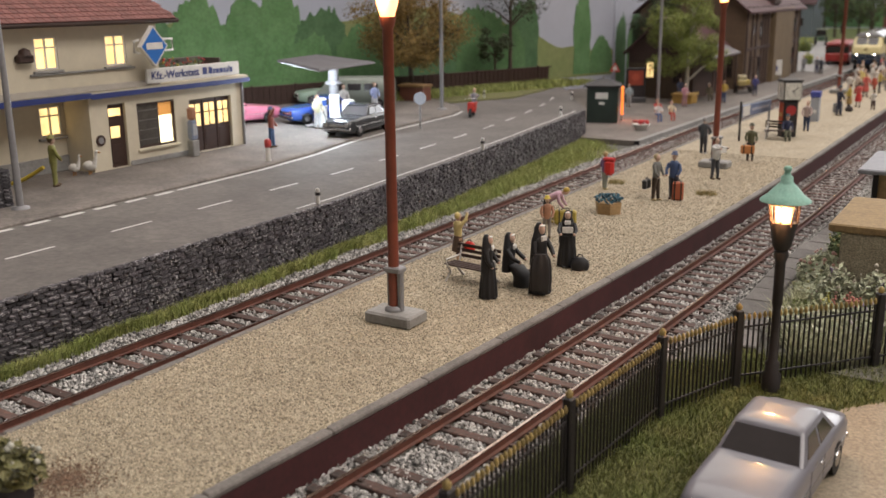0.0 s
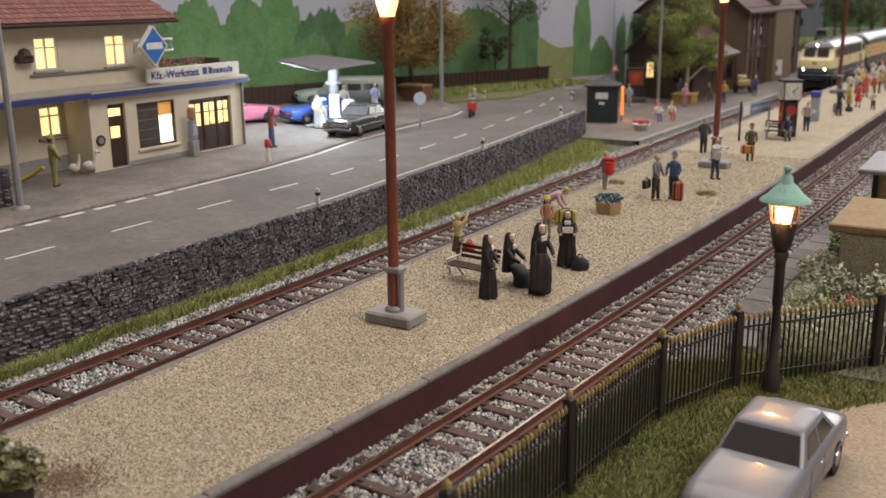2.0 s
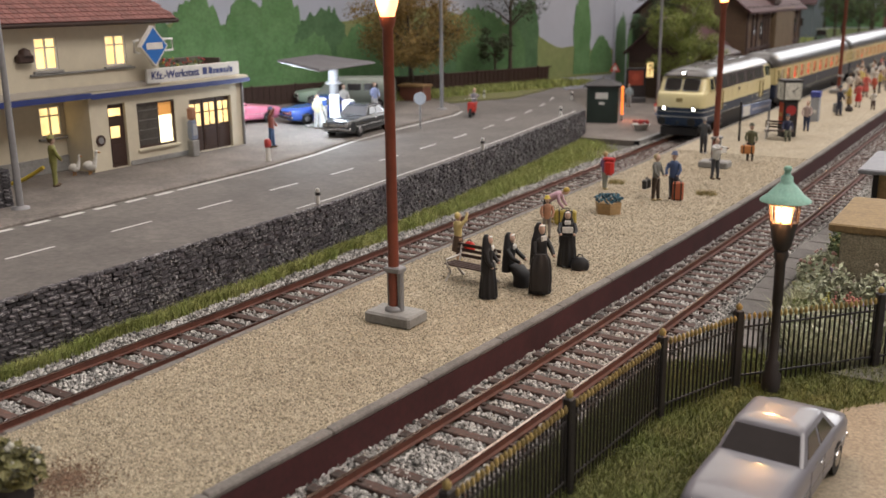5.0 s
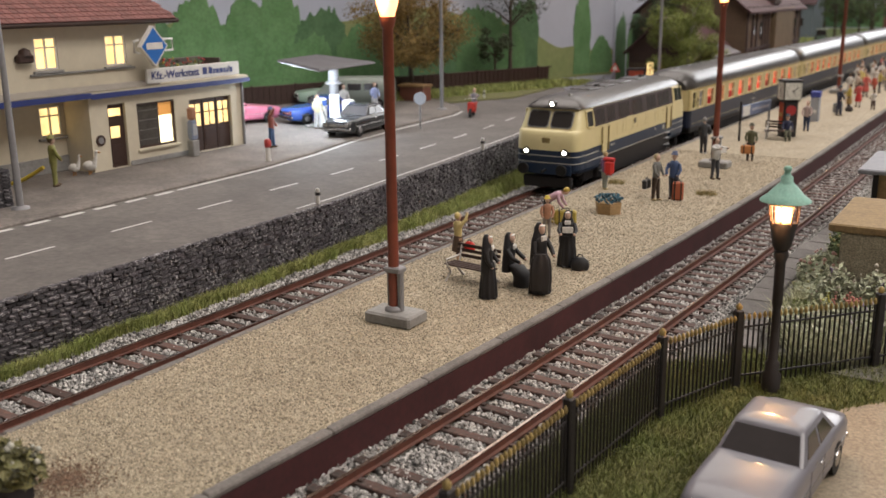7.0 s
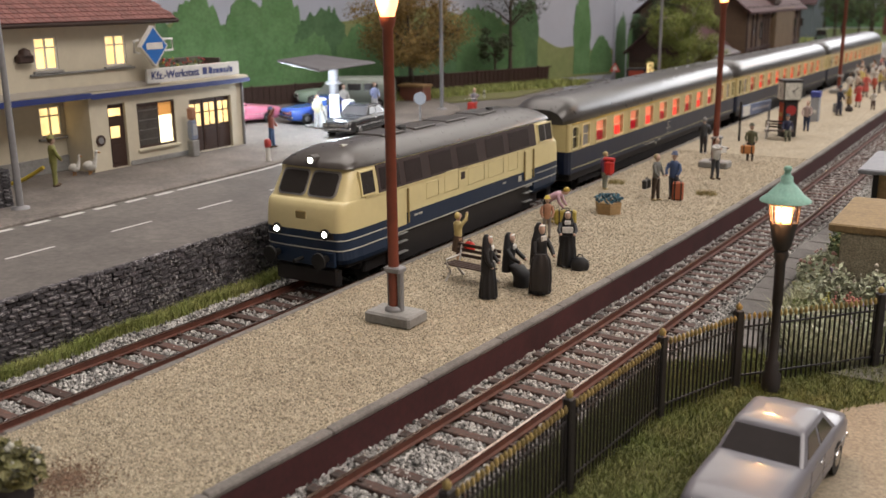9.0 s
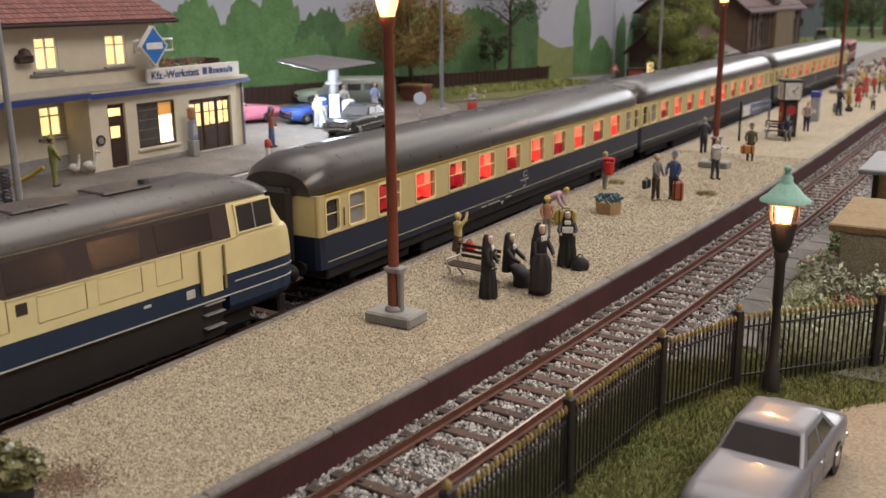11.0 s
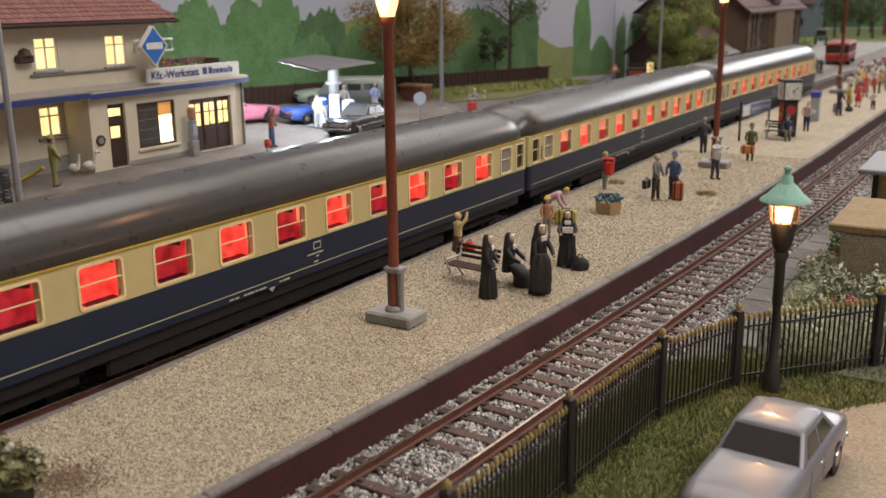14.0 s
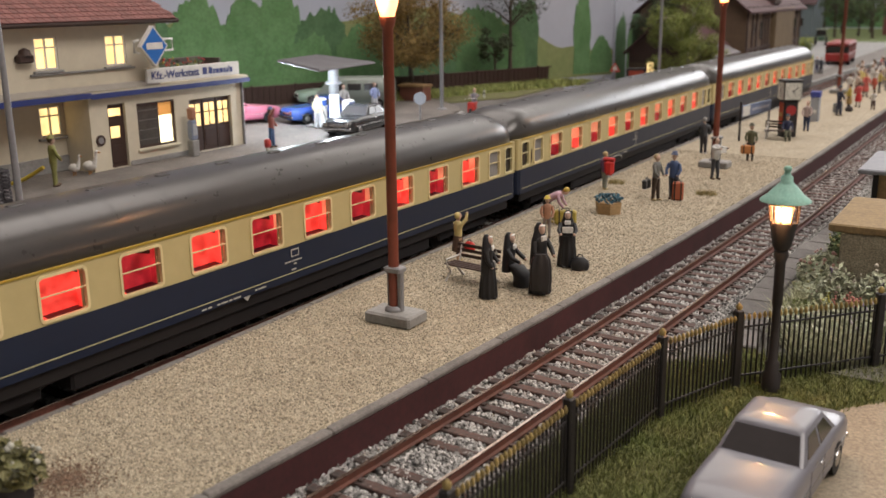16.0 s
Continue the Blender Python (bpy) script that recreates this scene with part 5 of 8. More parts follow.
# folding workshop gate with three glazed leaves
for k in range(3):
    a = gate[0] + k * (gate[1] - gate[0]) / 3
    b = a + (gate[1] - gate[0]) / 3 - 0.03
    leaf = part("gate_leaf", Mesh().box(GX0 - 0.2, GX0 - 0.13, a + 0.01, b, 0.02, gate[3] - 0.05, 0.01), DARKWOOD, g, "dark brown glazed gate leaf")
    part("pane", Mesh().box(GX0 - 0.14, GX0 - 0.118, a + 0.12, b - 0.1, 1.15, gate[3] - 0.22), WARMWIN, leaf)
    part("glazing_bar", Mesh().box(GX0 - 0.13, GX0 - 0.1, (a + b) / 2 - 0.03, (a + b) / 2 + 0.03, 1.15, gate[3] - 0.22).box(GX0 - 0.13, GX0 - 0.1, a + 0.12, b - 0.1, 1.7, 1.75), DARKWOOD, leaf)
    part("gate_panel", Mesh().box(GX0 - 0.14, GX0 - 0.11, a + 0.1, b - 0.08, 0.2, 0.98, 0.02), DARKWOOD, leaf)


def letters(text, size, material, m, parent, name="lettering", depth=0.01):
    """Words in the built-in font, as a mesh part."""
    cu = bpy.data.curves.new(name, "FONT")
    cu.offset = 0.005 * K
    cu.body, cu.size, cu.extrude, cu.align_x, cu.align_y = text, size * K, depth * K, "CENTER", "CENTER"
    tmp = new(name, cu)
    me = bpy.data.meshes.new_from_object(tmp.evaluated_get(bpy.context.evaluated_depsgraph_get()))
    bpy.data.objects.remove(tmp)
    bpy.data.curves.remove(cu)
    me.materials.clear()
    me.materials.append(material)
    ob = new(name, me)
    ob.parent, ob.matrix_basis = parent, m
    return ob


UPRIGHT_X = Matrix(((0, 0, 1, 0), (1, 0, 0, 0), (0, 1, 0, 0), (0, 0, 0, 1)))   # writing that faces +x
sb = thing("sign_board", at(GX0 + 0.32, 30.5, 5.07), "long white workshop sign board with blue lettering", "sign")
part("board", Mesh().box(-0.06, 0.06, -2.7, 2.7, -0.28, 0.3, 0.02), WHITE, sb)
letters("Kfz.-Werkstatt", 0.44, TRIMBLUE, at(0.075, -1.15, 0.0) @ UPRIGHT_X, sb)
bars_ = Mesh()
for a, w, z in ((0.42, 0.26, 0.16), (0.78, 0.22, 0.16), (1.04, 0.13, 0.08), (1.21, 0.2, 0.07), (1.45, 0.2, 0.07), (1.69, 0.13, 0.07), (1.86, 0.1, 0.07), (2.0, 0.06, 0.16), (2.1, 0.14, 0.08)):
    bars_.box(0.06, 0.072, a, a + w, -0.13, z)
part("lettering_bar", bars_, TRIMBLUE, sb, "blue bars of unreadable writing")
# the fuel brand's blue diamond sign on a bracket: plain shapes
ds = thing("diamond_sign", at(GX0 + 0.9, 27.75, 6.3), "blue diamond shaped fuel sign on a white bracket", "sign")
part("diamond", Mesh().prism([(0, -0.8), (0.72, 0), (0, 0.8), (-0.72, 0)], -0.1, 0.1, "x"), WHITE, ds, "white edged diamond box")
part("face", Mesh().prism([(0, -0.72), (0.64, 0), (0, 0.72), (-0.64, 0)], 0.1, 0.115, "x"), col(0.02, 0.16, 0.55, 0.4), ds, "blue face")
part("mark_bar", Mesh().box(0.115, 0.125, -0.42, 0.42, -0.12, 0.14), WHITE, ds, "plain white bar")
part("bracket", Mesh().tube([(-0.1, 0.6, 0.25), (-0.1, 1.15, 0.25), (-0.1, 1.15, -0.2), (-0.1, 0.6, -0.2)], 0.05, 6).tube([(-0.1, -0.6, 0.25), (-0.1, -0.85, 0.22), (-0.1, -0.85, -0.2), (-0.1, -0.6, -0.25)], 0.05, 6).tube([(-0.1, 0.0, -0.1), (-1.1, 0.0, -0.1)], 0.05, 6), WHITE, ds)
# vent box and round wall emblem, poster column
part("wall_box", Mesh().box(UX, UX + 0.3, 22.05, 22.7, rel(5.95), rel(6.25), 0.05).turned(UX + 0.15, 22.4, [(0.25, rel(6.2)), (0.2, rel(6.4)), (0.05, rel(6.48))], 10), DARKWOOD, g, "dark bird box on the wall")
em = part("wall_emblem", Mesh().tube([(GX0, 25.5, rel(2.75)), (GX0 + 0.05, 25.5, rel(2.75))], 0.22, 16), DARKWOOD, g, "round dark emblem")
part("emblem_field", Mesh().tube([(GX0 + 0.05, 25.5, rel(2.75)), (GX0 + 0.06, 25.5, rel(2.75))], 0.13, 16), STEEL, em)
pc = thing("petrol_pump", at(GX0 + 0.5, 29.95, ZP), "old orange and pale blue fuel pump by the gate", "fuel pump")
part("plinth", Mesh().box(-0.18, 0.18, -0.2, 0.2, 0, 0.7, 0.04), CONCRETE, pc)
part("body", Mesh().box(-0.16, 0.16, -0.18, 0.18, 0.7, 1.55, 0.05), col(0.22, 0.26, 0.36), pc)
part("head", Mesh().box(-0.16, 0.16, -0.18, 0.18, 1.55, 2.1, 0.08), col(0.36, 0.17, 0.10), pc, "orange head")
part("dial_panel", Mesh().box(0.155, 0.17, -0.12, 0.12, 0.9, 1.4), col(0.4, 0.42, 0.46), pc)


def flowers(name, x, y, z, sx, sy, h, m_leaf, blooms, label, n=60, seed=1, bloom=0):
    """A low mass of leaves with blossoms, as one plant."""
    q = np.random.default_rng(seed)
    t = thing(name, at(x, y, z), label, "plant")
    leaf = Mesh()
    for i in range(n):
        a, r = q.uniform(0, 6.28), math.sqrt(q.uniform(0, 1))
        c = Vector((math.cos(a) * r * sx, math.sin(a) * r * sy, h * q.uniform(0.15, 1.0) * (1 - 0.45 * r)))
        s = q.uniform(0.06, 0.13)
        e = Euler((q.uniform(-1, 1), q.uniform(-1, 1), q.uniform(0, 6.28))).to_matrix()
        leaf.add([tuple(c + e @ Vector(p)) for p in ((-s, 0, 0), (0, -s * 0.45, s * 0.25), (s, 0, 0.02), (0, s * 0.45, s * 0.25))], [(0, 1, 2), (0, 2, 3)])
    for k in range(4):
        leaf.ball((q.uniform(-0.4, 0.4) * sx, q.uniform(-0.4, 0.4) * sy, h * 0.25), (sx * 0.45, sy * 0.45, h * 0.4), 7, 4)
    part("foliage", leaf, m_leaf, t)
    for cr, cg, cb in blooms:
        bl = Mesh()
        for i in range(bloom or max(5, n // 7)):
            a, r = q.uniform(0, 6.28), math.sqrt(q.uniform(0, 1))
            c = (math.cos(a) * r * sx, math.sin(a) * r * sy, h * (q.uniform(0.6, 1.1)) * (1 - 0.35 * r))
            bl.ball(c, q.uniform(0.03, 0.065), 6, 3)
        part("blossoms", bl, col(cr, cg, cb), t)
    return t


LEAF = paint("leaf", (0.055, 0.085, 0.025), 0.7, grain=0.3, size=0.4, second=(0.09, 0.12, 0.04), island=0.5)
LEAFDARK = paint("dark_leaf", (0.03, 0.045, 0.018), 0.75, grain=0.3, size=0.4, second=(0.05, 0.065, 0.025), island=0.5)
LEAFLIGHT = paint("yellow_green_leaf", (0.16, 0.19, 0.045), 0.7, grain=0.3, size=0.6, second=(0.10, 0.14, 0.03), island=0.5)
LEAFOCHRE = paint("autumn_leaf", (0.27, 0.165, 0.045), 0.75, grain=0.3, size=0.8, second=(0.16, 0.12, 0.035), island=0.6)
LEAFGREY = paint("grey_green_leaf", (0.40, 0.45, 0.30), 0.8, grain=0.3, size=0.5, second=(0.44, 0.44, 0.34), island=0.5)
part("balcony_rail", Mesh().box(-33.2, -33.1, 28.8, 33.2, rel(4.72), rel(5.55), 0.02).box(-33.1, -31.9, 33.1, 33.2, rel(4.72), rel(5.5), 0.02), col(0.10, 0.085, 0.075), g, "dark terrace rail")
flowers("balcony_flowers", -32.6, 30.6, 4.72, 0.5, 1.7, 1.0, LEAFDARK, [(0.5, 0.06, 0.03), (0.35, 0.3, 0.04)], "balcony plants with red blossoms on the garage roof", 160, 3)
flowers("balcony_flowers", -32.5, 32.3, 4.72, 0.5, 0.9, 0.9, LEAF, [(0.4, 0.05, 0.05)], "green terrace plants with a few red blossoms", 90, 4)

# ---------------------------------------------------------------- fuel station

ft = thing("fuel_canopy", at(-30.9, 40.2, ZP), "grey wing shaped fuel station canopy with lit column", "canopy")
quad = [(-3.3, -0.5), (-4.0, 3.8), (1.9, 1.1), (3.2, -5.2)]
wing = []
for k, z in ((0.995, 3.14), (1.0, 3.18), (0.97, 3.25), (0.3, 3.28)):
    wing.append([(qx * k - 0.3 * (1 - k), qy * k - 0.2 * (1 - k), z + 0.05 * abs(qx) * (k > 0.5)) for qx, qy in quad])
part("roof_wing", Mesh().rings(wing, smooth=False), col(0.12, 0.115, 0.125), ft, "grey flared roof wing")
part("column", Mesh().turned(0, 0, [(0.26, 0.12), (0.24, 1.7)], 16), COOLLAMP, ft, "white glowing column")
part("column_top", Mesh().turned(0, 0, [(0.24, 1.7), (0.28, 3.16)], 16), col(0.20, 0.20, 0.21), ft, "grey upper column")
part("island", Mesh().box(-1.5, 1.5, -0.7, 0.7, 0, 0.12, 0.04), CONCRETE, ft, "concrete pump island")
part("lamp_ring", Mesh().turned(0, 0, [(0.33, 2.2), (0.42, 2.24), (0.42, 2.32), (0.33, 2.36)], 16), STEEL, ft)
for dx in (-0.9, 0.9):
    p_ = thing("fuel_pump", at(-30.9 + dx, 40.2, ZP + 0.12), "white and blue fuel pump on the island", "fuel pump", "fuel pumps")
    part("body", Mesh().box(-0.22, 0.22, -0.3, 0.3, 0, 1.35, 0.05), WHITE, p_)
    part("display", Mesh().box(-0.23, 0.23, -0.22, 0.22, 0.95, 1.25), col(0.03, 0.10, 0.4), p_, "blue display panel")
    part("hose", Mesh().tube([(0.23, 0.1, 0.9), (0.36, 0.12, 0.5), (0.3, 0.0, 0.3), (0.24, -0.1, 0.7)], 0.025, 6), BLACK, p_)
bulb("fuel_station_light", -29.6, 38.0, ZP + 2.75, 0.13, (0.82, 0.91, 1.0), 0.4)
bulb("fuel_station_light", -33.2, 38.6, ZP + 2.75, 0.08, (0.82, 0.91, 1.0), 0.4)

# delivery van and estate car behind
van = thing("delivery_van", at(-35.2, 48.0, ZP, -60), "grey green delivery van parked by the back fence", "van", "parked cars")
VP = paint("van_grey_green", (0.20, 0.23, 0.20), 0.4, grain=0.05, size=2.0)
part("body", Mesh().rings([[(-0.9, y_, 0.3), (0.9, y_, 0.3), (0.95, y_, 1.0), (0.9, y_, a), (0.7, y_, b), (-0.7, y_, b), (-0.9, y_, a), (-0.95, y_, 1.0)] for y_, a, b in ((-2.3, 0.95, 1.05), (-2.1, 1.1, 1.2), (-1.6, 1.62, 1.75), (-1.2, 1.7, 1.88), (2.2, 1.7, 1.88), (2.35, 1.5, 1.65))]), VP, van)
for s in (-1, 1):
    for a, b in ((-1.35, -0.6), (-0.4, 0.4), (0.6, 1.4)):
        part("window", Mesh().box(s * 0.93 - 0.03, s * 0.93 + 0.03, a, b, 1.15, 1.55, 0.02), GLASSCAR, van)
    for y_ in (-1.5, 1.4):
        w_ = part("wheel", Mesh().tube([(s * 0.75, y_, 0.33), (s * 0.97, y_, 0.33)], 0.33, 14), TYRE, van)
        part("rim", Mesh().tube([(s * 0.9, y_, 0.33), (s * 0.985, y_, 0.33)], 0.18, 12), CHROME, w_)
part("windscreen", Mesh().prism([(-2.0, 1.22), (-2.08, 1.22), (-1.7, 1.66), (-1.62, 1.66)], -0.75, 0.75, "x"), GLASSCAR, van)
car(-38.5, 49.4, ZP, -40, paint("mint_car_paint", (0.30, 0.42, 0.34), 0.3, grain=0.03, size=2.0, coat=0.3), "pale green saloon car by the back fence", L=4.0)

# round traffic sign, roadside posts, hydrant
rs = thing("traffic_sign", at(-26.6, 41.7, Z_ROAD + 0.09), "round grey backed traffic sign on a thin pole", "traffic sign")
part("pole", Mesh().tube([(0, 0, 0), (0, 0, 1.75)], 0.05, 8), STEEL, rs)
part("disc", Mesh().tube([(0.03, -0.06, 1.55), (0.01, 0.0, 1.55)], 0.32, 20), col(0.36, 0.38, 0.42), rs)
for x, y in ((-19.95, 24.86), (-20.66, 37.5), (-22.75, 50.41), (-25.68, 58.59), (-31.18, 56.79)):
    t = thing("delineator_post", at(x, y, Z_ROAD), "white roadside marker post with a black band", "marker post", "roadside marker posts")
    part("post", Mesh().box(-0.07, 0.07, -0.05, 0.05, 0, 0.55, 0.03), WHITE, t)
    part("band", Mesh().box(-0.075, 0.075, -0.055, 0.055, 0.3, 0.42, 0.01), BLACK, t, "black band")
hy_ = thing("marker_bollard", at(-27.0, 30.5, ZP), "white bollard with red top on the pavement edge", "bollard")
part("post", Mesh().turned(0, 0, [(0.12, 0), (0.1, 0.1), (0.09, 0.62)], 10), WHITE, hy_)
part("top", Mesh().turned(0, 0, [(0.1, 0.55), (0.14, 0.6), (0.14, 0.85), (0.05, 0.92)], 10), col(0.45, 0.05, 0.05), hy_, "red top")

# ---------------------------------------------------------------- back fence and painted backdrop

FA, FB = Vector((-46.0, 34.6)), Vector((-32.2, 69.4))
fd = (FB - FA).normalized()
fang = math.degrees(math.atan2(fd.y, fd.x))
fl = (FB - FA).length
bf = thing("board_fence", at(FA.x, FA.y, Z_ROAD, fang), "dark brown board fence before the painted backdrop", "fence")
board = Mesh().box(0.01, 0.39, -0.04, 0.04, 0, 1.25, 0.015).data("board", DARKWOOD)
for i in range(int(fl / 0.4)):
    piece("board", board, bf, at(i * 0.4, random.uniform(-0.015, 0.015), random.uniform(-0.02, 0.02)))
part("top_rail", Mesh().box(0, fl, -0.07, 0.07, 1.2, 1.3, 0.02), DARKWOOD, bf)
for i in range(0, int(fl), 3):
    part("post", Mesh().box(i, i + 0.14, -0.1, 0.1, 0, 1.36, 0.02), DARKWOOD, bf)

SKYP = paint("painted_sky", (0.40, 0.43, 0.52), 0.9, grain=0.05, size=12, second=(0.44, 0.46, 0.53))
HILL = paint("painted_hill", (0.19, 0.25, 0.09), 0.9, grain=0.15, size=4, second=(0.26, 0.27, 0.13))
PTREE = paint("painted_tree", (0.075, 0.175, 0.062), 0.9, grain=0.25, size=1.3, second=(0.14, 0.26, 0.115), obj=0.15)
PTREED = paint("painted_dark_tree", (0.055, 0.122, 0.055), 0.9, grain=0.25, size=1.3, second=(0.10, 0.19, 0.09), obj=0.15)
BA = FA - fd * 60 + Vector((-fd.y, fd.x)) * 2.6
bd = solid("backdrop", Mesh().box(0, 107, 0, 0.4, -1, 26), SKYP, at(BA.x, BA.y, Z_ROAD, fang), "painted backdrop board with pale sky", "backdrop", kind="structure")


def blob(cx, w, h, z0, seed, kind):
    """An outline of a painted tree or bush, on the board's face."""
    q = random.Random(seed)
    pts = []
    n = 34
    for i in range(n):
        u = i / (n - 1)
        a = math.pi * u
        if kind == "poplar":
            r = math.sin(a) ** 0.55
            x, z = -math.cos(a) * w / 2 * (1 if abs(math.cos(a)) < 0.97 else 0.9), h * r
        else:
            x, z = -math.cos(a) * w / 2, h * math.sin(a) ** 0.5
        k = 1 + q.uniform(-0.05, 0.05)
        pts.append((cx + x * k, z0 + z * k * (1 + 0.06 * math.sin(9 * u + seed))))
    return pts


hill_h = lambda x: float(np.interp(x, [0, 66, 78, 86, 94, 98, 101, 107], [5.5, 5.2, 4.8, 5.9, 5.0, 3.5, 2.5, 2.0])) + 0.15 * math.sin(x * 1.3)
part("hill", Mesh().prism([(0, 0)] + [(x * 0.5, hill_h(x * 0.5)) for x in range(0, 215)] + [(107, 0)], -0.03, -0.005, "y"), HILL, bd, "painted light green hills")
seed = 0
for x, w, h, k, m in [(60, 9, 5.5, "bush", PTREE), (66.5, 5, 5.2, "bush", PTREED), (69.8, 4.6, 6.2, "bush", PTREE), (73.2, 3.4, 6.5, "poplar", PTREE), (71.6, 3.6, 4.2, "bush", PTREED), (75.6, 3.5, 7.0, "poplar", PTREE), (78.6, 4.4, 5.8, "bush", PTREED), (77.6, 4.0, 4.0, "bush", PTREE), (82.2, 5.5, 4.6, "bush", PTREE), (85.5, 5.0, 4.4, "bush", PTREED), (89.6, 5.6, 5.0, "bush", PTREED), (92.6, 5.0, 5.7, "bush", PTREE), (96.8, 3.4, 6.3, "poplar", PTREED), (95.0, 4.0, 4.2, "bush", PTREE), (103.3, 2.1, 6.7, "poplar", PTREE), (105.6, 2.6, 2.8, "bush", PTREE)]:
    seed += 1
    d_ = 0.03 + 0.012 * (seed % 5)
    part("painted_tree", Mesh().prism(blob(x, w, h, 0.2, seed, k), -d_ - 0.02, -0.004, "y"), m, bd, "flat painted green tree")
# the board goes on behind the station
BE = BA + fd * 107.2
bl_ = Vector((-46.0, 234.0)) - BE
bd3 = solid("backdrop", Mesh().box(0, bl_.length, 0, 0.4, -1, 26), SKYP, at(BE.x, BE.y, Z_HOME, math.degrees(math.atan2(bl_.y, bl_.x))), "painted backdrop board with pale sky behind the station", "backdrop", kind="structure")
for i, (x, w, h, k) in enumerate([(1.9, 3.4, 6.2, "poplar"), (6.5, 5, 6.2, "bush"), (14, 9, 6.6, "bush"), (26, 14, 6, "bush"), (42, 16, 7, "bush"), (60, 18, 6, "bush"), (80, 20, 7, "bush"), (100, 18, 6.5, "bush"), (112, 6, 9, "poplar"), (124, 7, 6, "bush"), (134, 4.5, 11, "poplar")]):
    part("painted_tree", Mesh().prism(blob(x, w, h, 0.2, 70 + i, k), -0.05 - 0.012 * (i % 4), -0.004, "y"), PTREE if i % 2 else PTREED, bd3, "flat painted green tree")
# far end of the layout
bd2 = solid("backdrop", Mesh().box(-60, 60, 0, 0.4, -1, 24), SKYP, at(10, 235, 0), "painted pale backdrop at the far end of the layout", "backdrop", kind="structure")
for i in range(14):
    part("painted_tree", Mesh().prism(blob(-56 + i * 8.5, 11, 5.6 + 1.6 * math.sin(i * 2.1), 0.2, 40 + i, "bush"), -0.05 - 0.015 * (i % 3), -0.004, "y"), PTREED if i % 2 else PTREE, bd2, "flat painted dark tree")

# ---------------------------------------------------------------- trees


def leaf_cloud(centres, n, size, q, flat=0.55):
    """Many small leaves about clump centres, as arrays."""
    c = np.array([a[:3] for a in centres])
    r = np.array([a[3] for a in centres])
    k = q.integers(0, len(c), n)
    d = q.normal(0, 1, (n, 3))
    d /= np.linalg.norm(d, axis=1)[:, None]
    p = c[k] + d * (r[k] * q.uniform(0.35, 1.05, n) ** 0.6)[:, None] * np.array([1, 1, flat + 0.25])
    e = q.normal(0, 1, (n, 3))
    e /= np.linalg.norm(e, axis=1)[:, None]
    f = np.cross(d, e)
    s = size * q.uniform(0.6, 1.3, n)[:, None]
    v = np.stack([p - e * s, p + f * s * 0.5, p + e * s, p - f * s * 0.5], 1)
    fc = np.arange(n)[:, None] * 4 + np.array([[0, 1, 2, 3]])
    return v.reshape(-1, 3), fc


BARK = paint("bark", (0.05, 0.035, 0.025), 0.9, grain=0.4, size=0.5, second=(0.08, 0.06, 0.045))
BIRCH = paint("birch_bark", (0.62, 0.60, 0.52), 0.8, grain=0.3, size=0.5, second=(0.30, 0.28, 0.24))


def tree(x, y, z, h, crown_r, crown_z, leafm, barkm, label, seed, clumps=22, leaves=5200, trunk=0.2, size=0.12, spread_z=0.5, limbs=7):
    q = np.random.default_rng(seed)
    t = thing("tree", at(x, y, z), label, "tree")
    wood = Mesh()
    bend = q.uniform(-0.3, 0.3, 2)
    top = Vector((bend[0], bend[1], h * 0.8))
    mid_ = Vector((bend[0] * 0.3, bend[1] * 0.3, crown_z * 0.75))
    wood.tube([(0, 0, -0.05), (0, 0, 0.15), tuple(mid_), tuple(top)], [trunk * 1.5, trunk, trunk * 0.75, trunk * 0.2], 9)
    cent = []
    for i in range(limbs):
        a = 6.28 * i / limbs + q.uniform(-0.3, 0.3)
        z0 = crown_z * 0.75 + (h * 0.8 - crown_z * 0.75) * q.uniform(0, 0.8)
        r = crown_r * q.uniform(0.45, 0.85)
        end = Vector((math.cos(a) * r, math.sin(a) * r, z0 + r * 0.7))
        s0 = mid_.lerp(top, (z0 - mid_.z) / max(0.1, top.z - mid_.z))
        wood.tube([tuple(s0), tuple(s0.lerp(end, 0.5) + Vector((0, 0, 0.15))), tuple(end)], [trunk * 0.5, trunk * 0.32, trunk * 0.1], 6)
        cent.append((end.x, end.y, end.z, crown_r * q.uniform(0.25, 0.42)))
    for i in range(clumps):
        a, r = q.uniform(0, 6.28), crown_r * math.sqrt(q.uniform(0, 1)) * 0.85
        zz = crown_z + (h - crown_z) * q.uniform(0.0, 1.0)
        r *= 1 - 0.5 * abs((zz - crown_z) / (h - crown_z) - 0.4)
        cent.append((math.cos(a) * r, math.sin(a) * r, zz, crown_r * q.uniform(0.2, 0.36)))
    part("trunk", wood, barkm, t, "tapered trunk with limbs")
    v, f = leaf_cloud(cent, leaves, size, q)
    me = bpy.data.meshes.new("crown")
    me.from_pydata((v * K).tolist(), [], f.tolist())
    me.materials.append(leafm)
    part("crown", me, None, t, "crown of many small leaves")
    return t


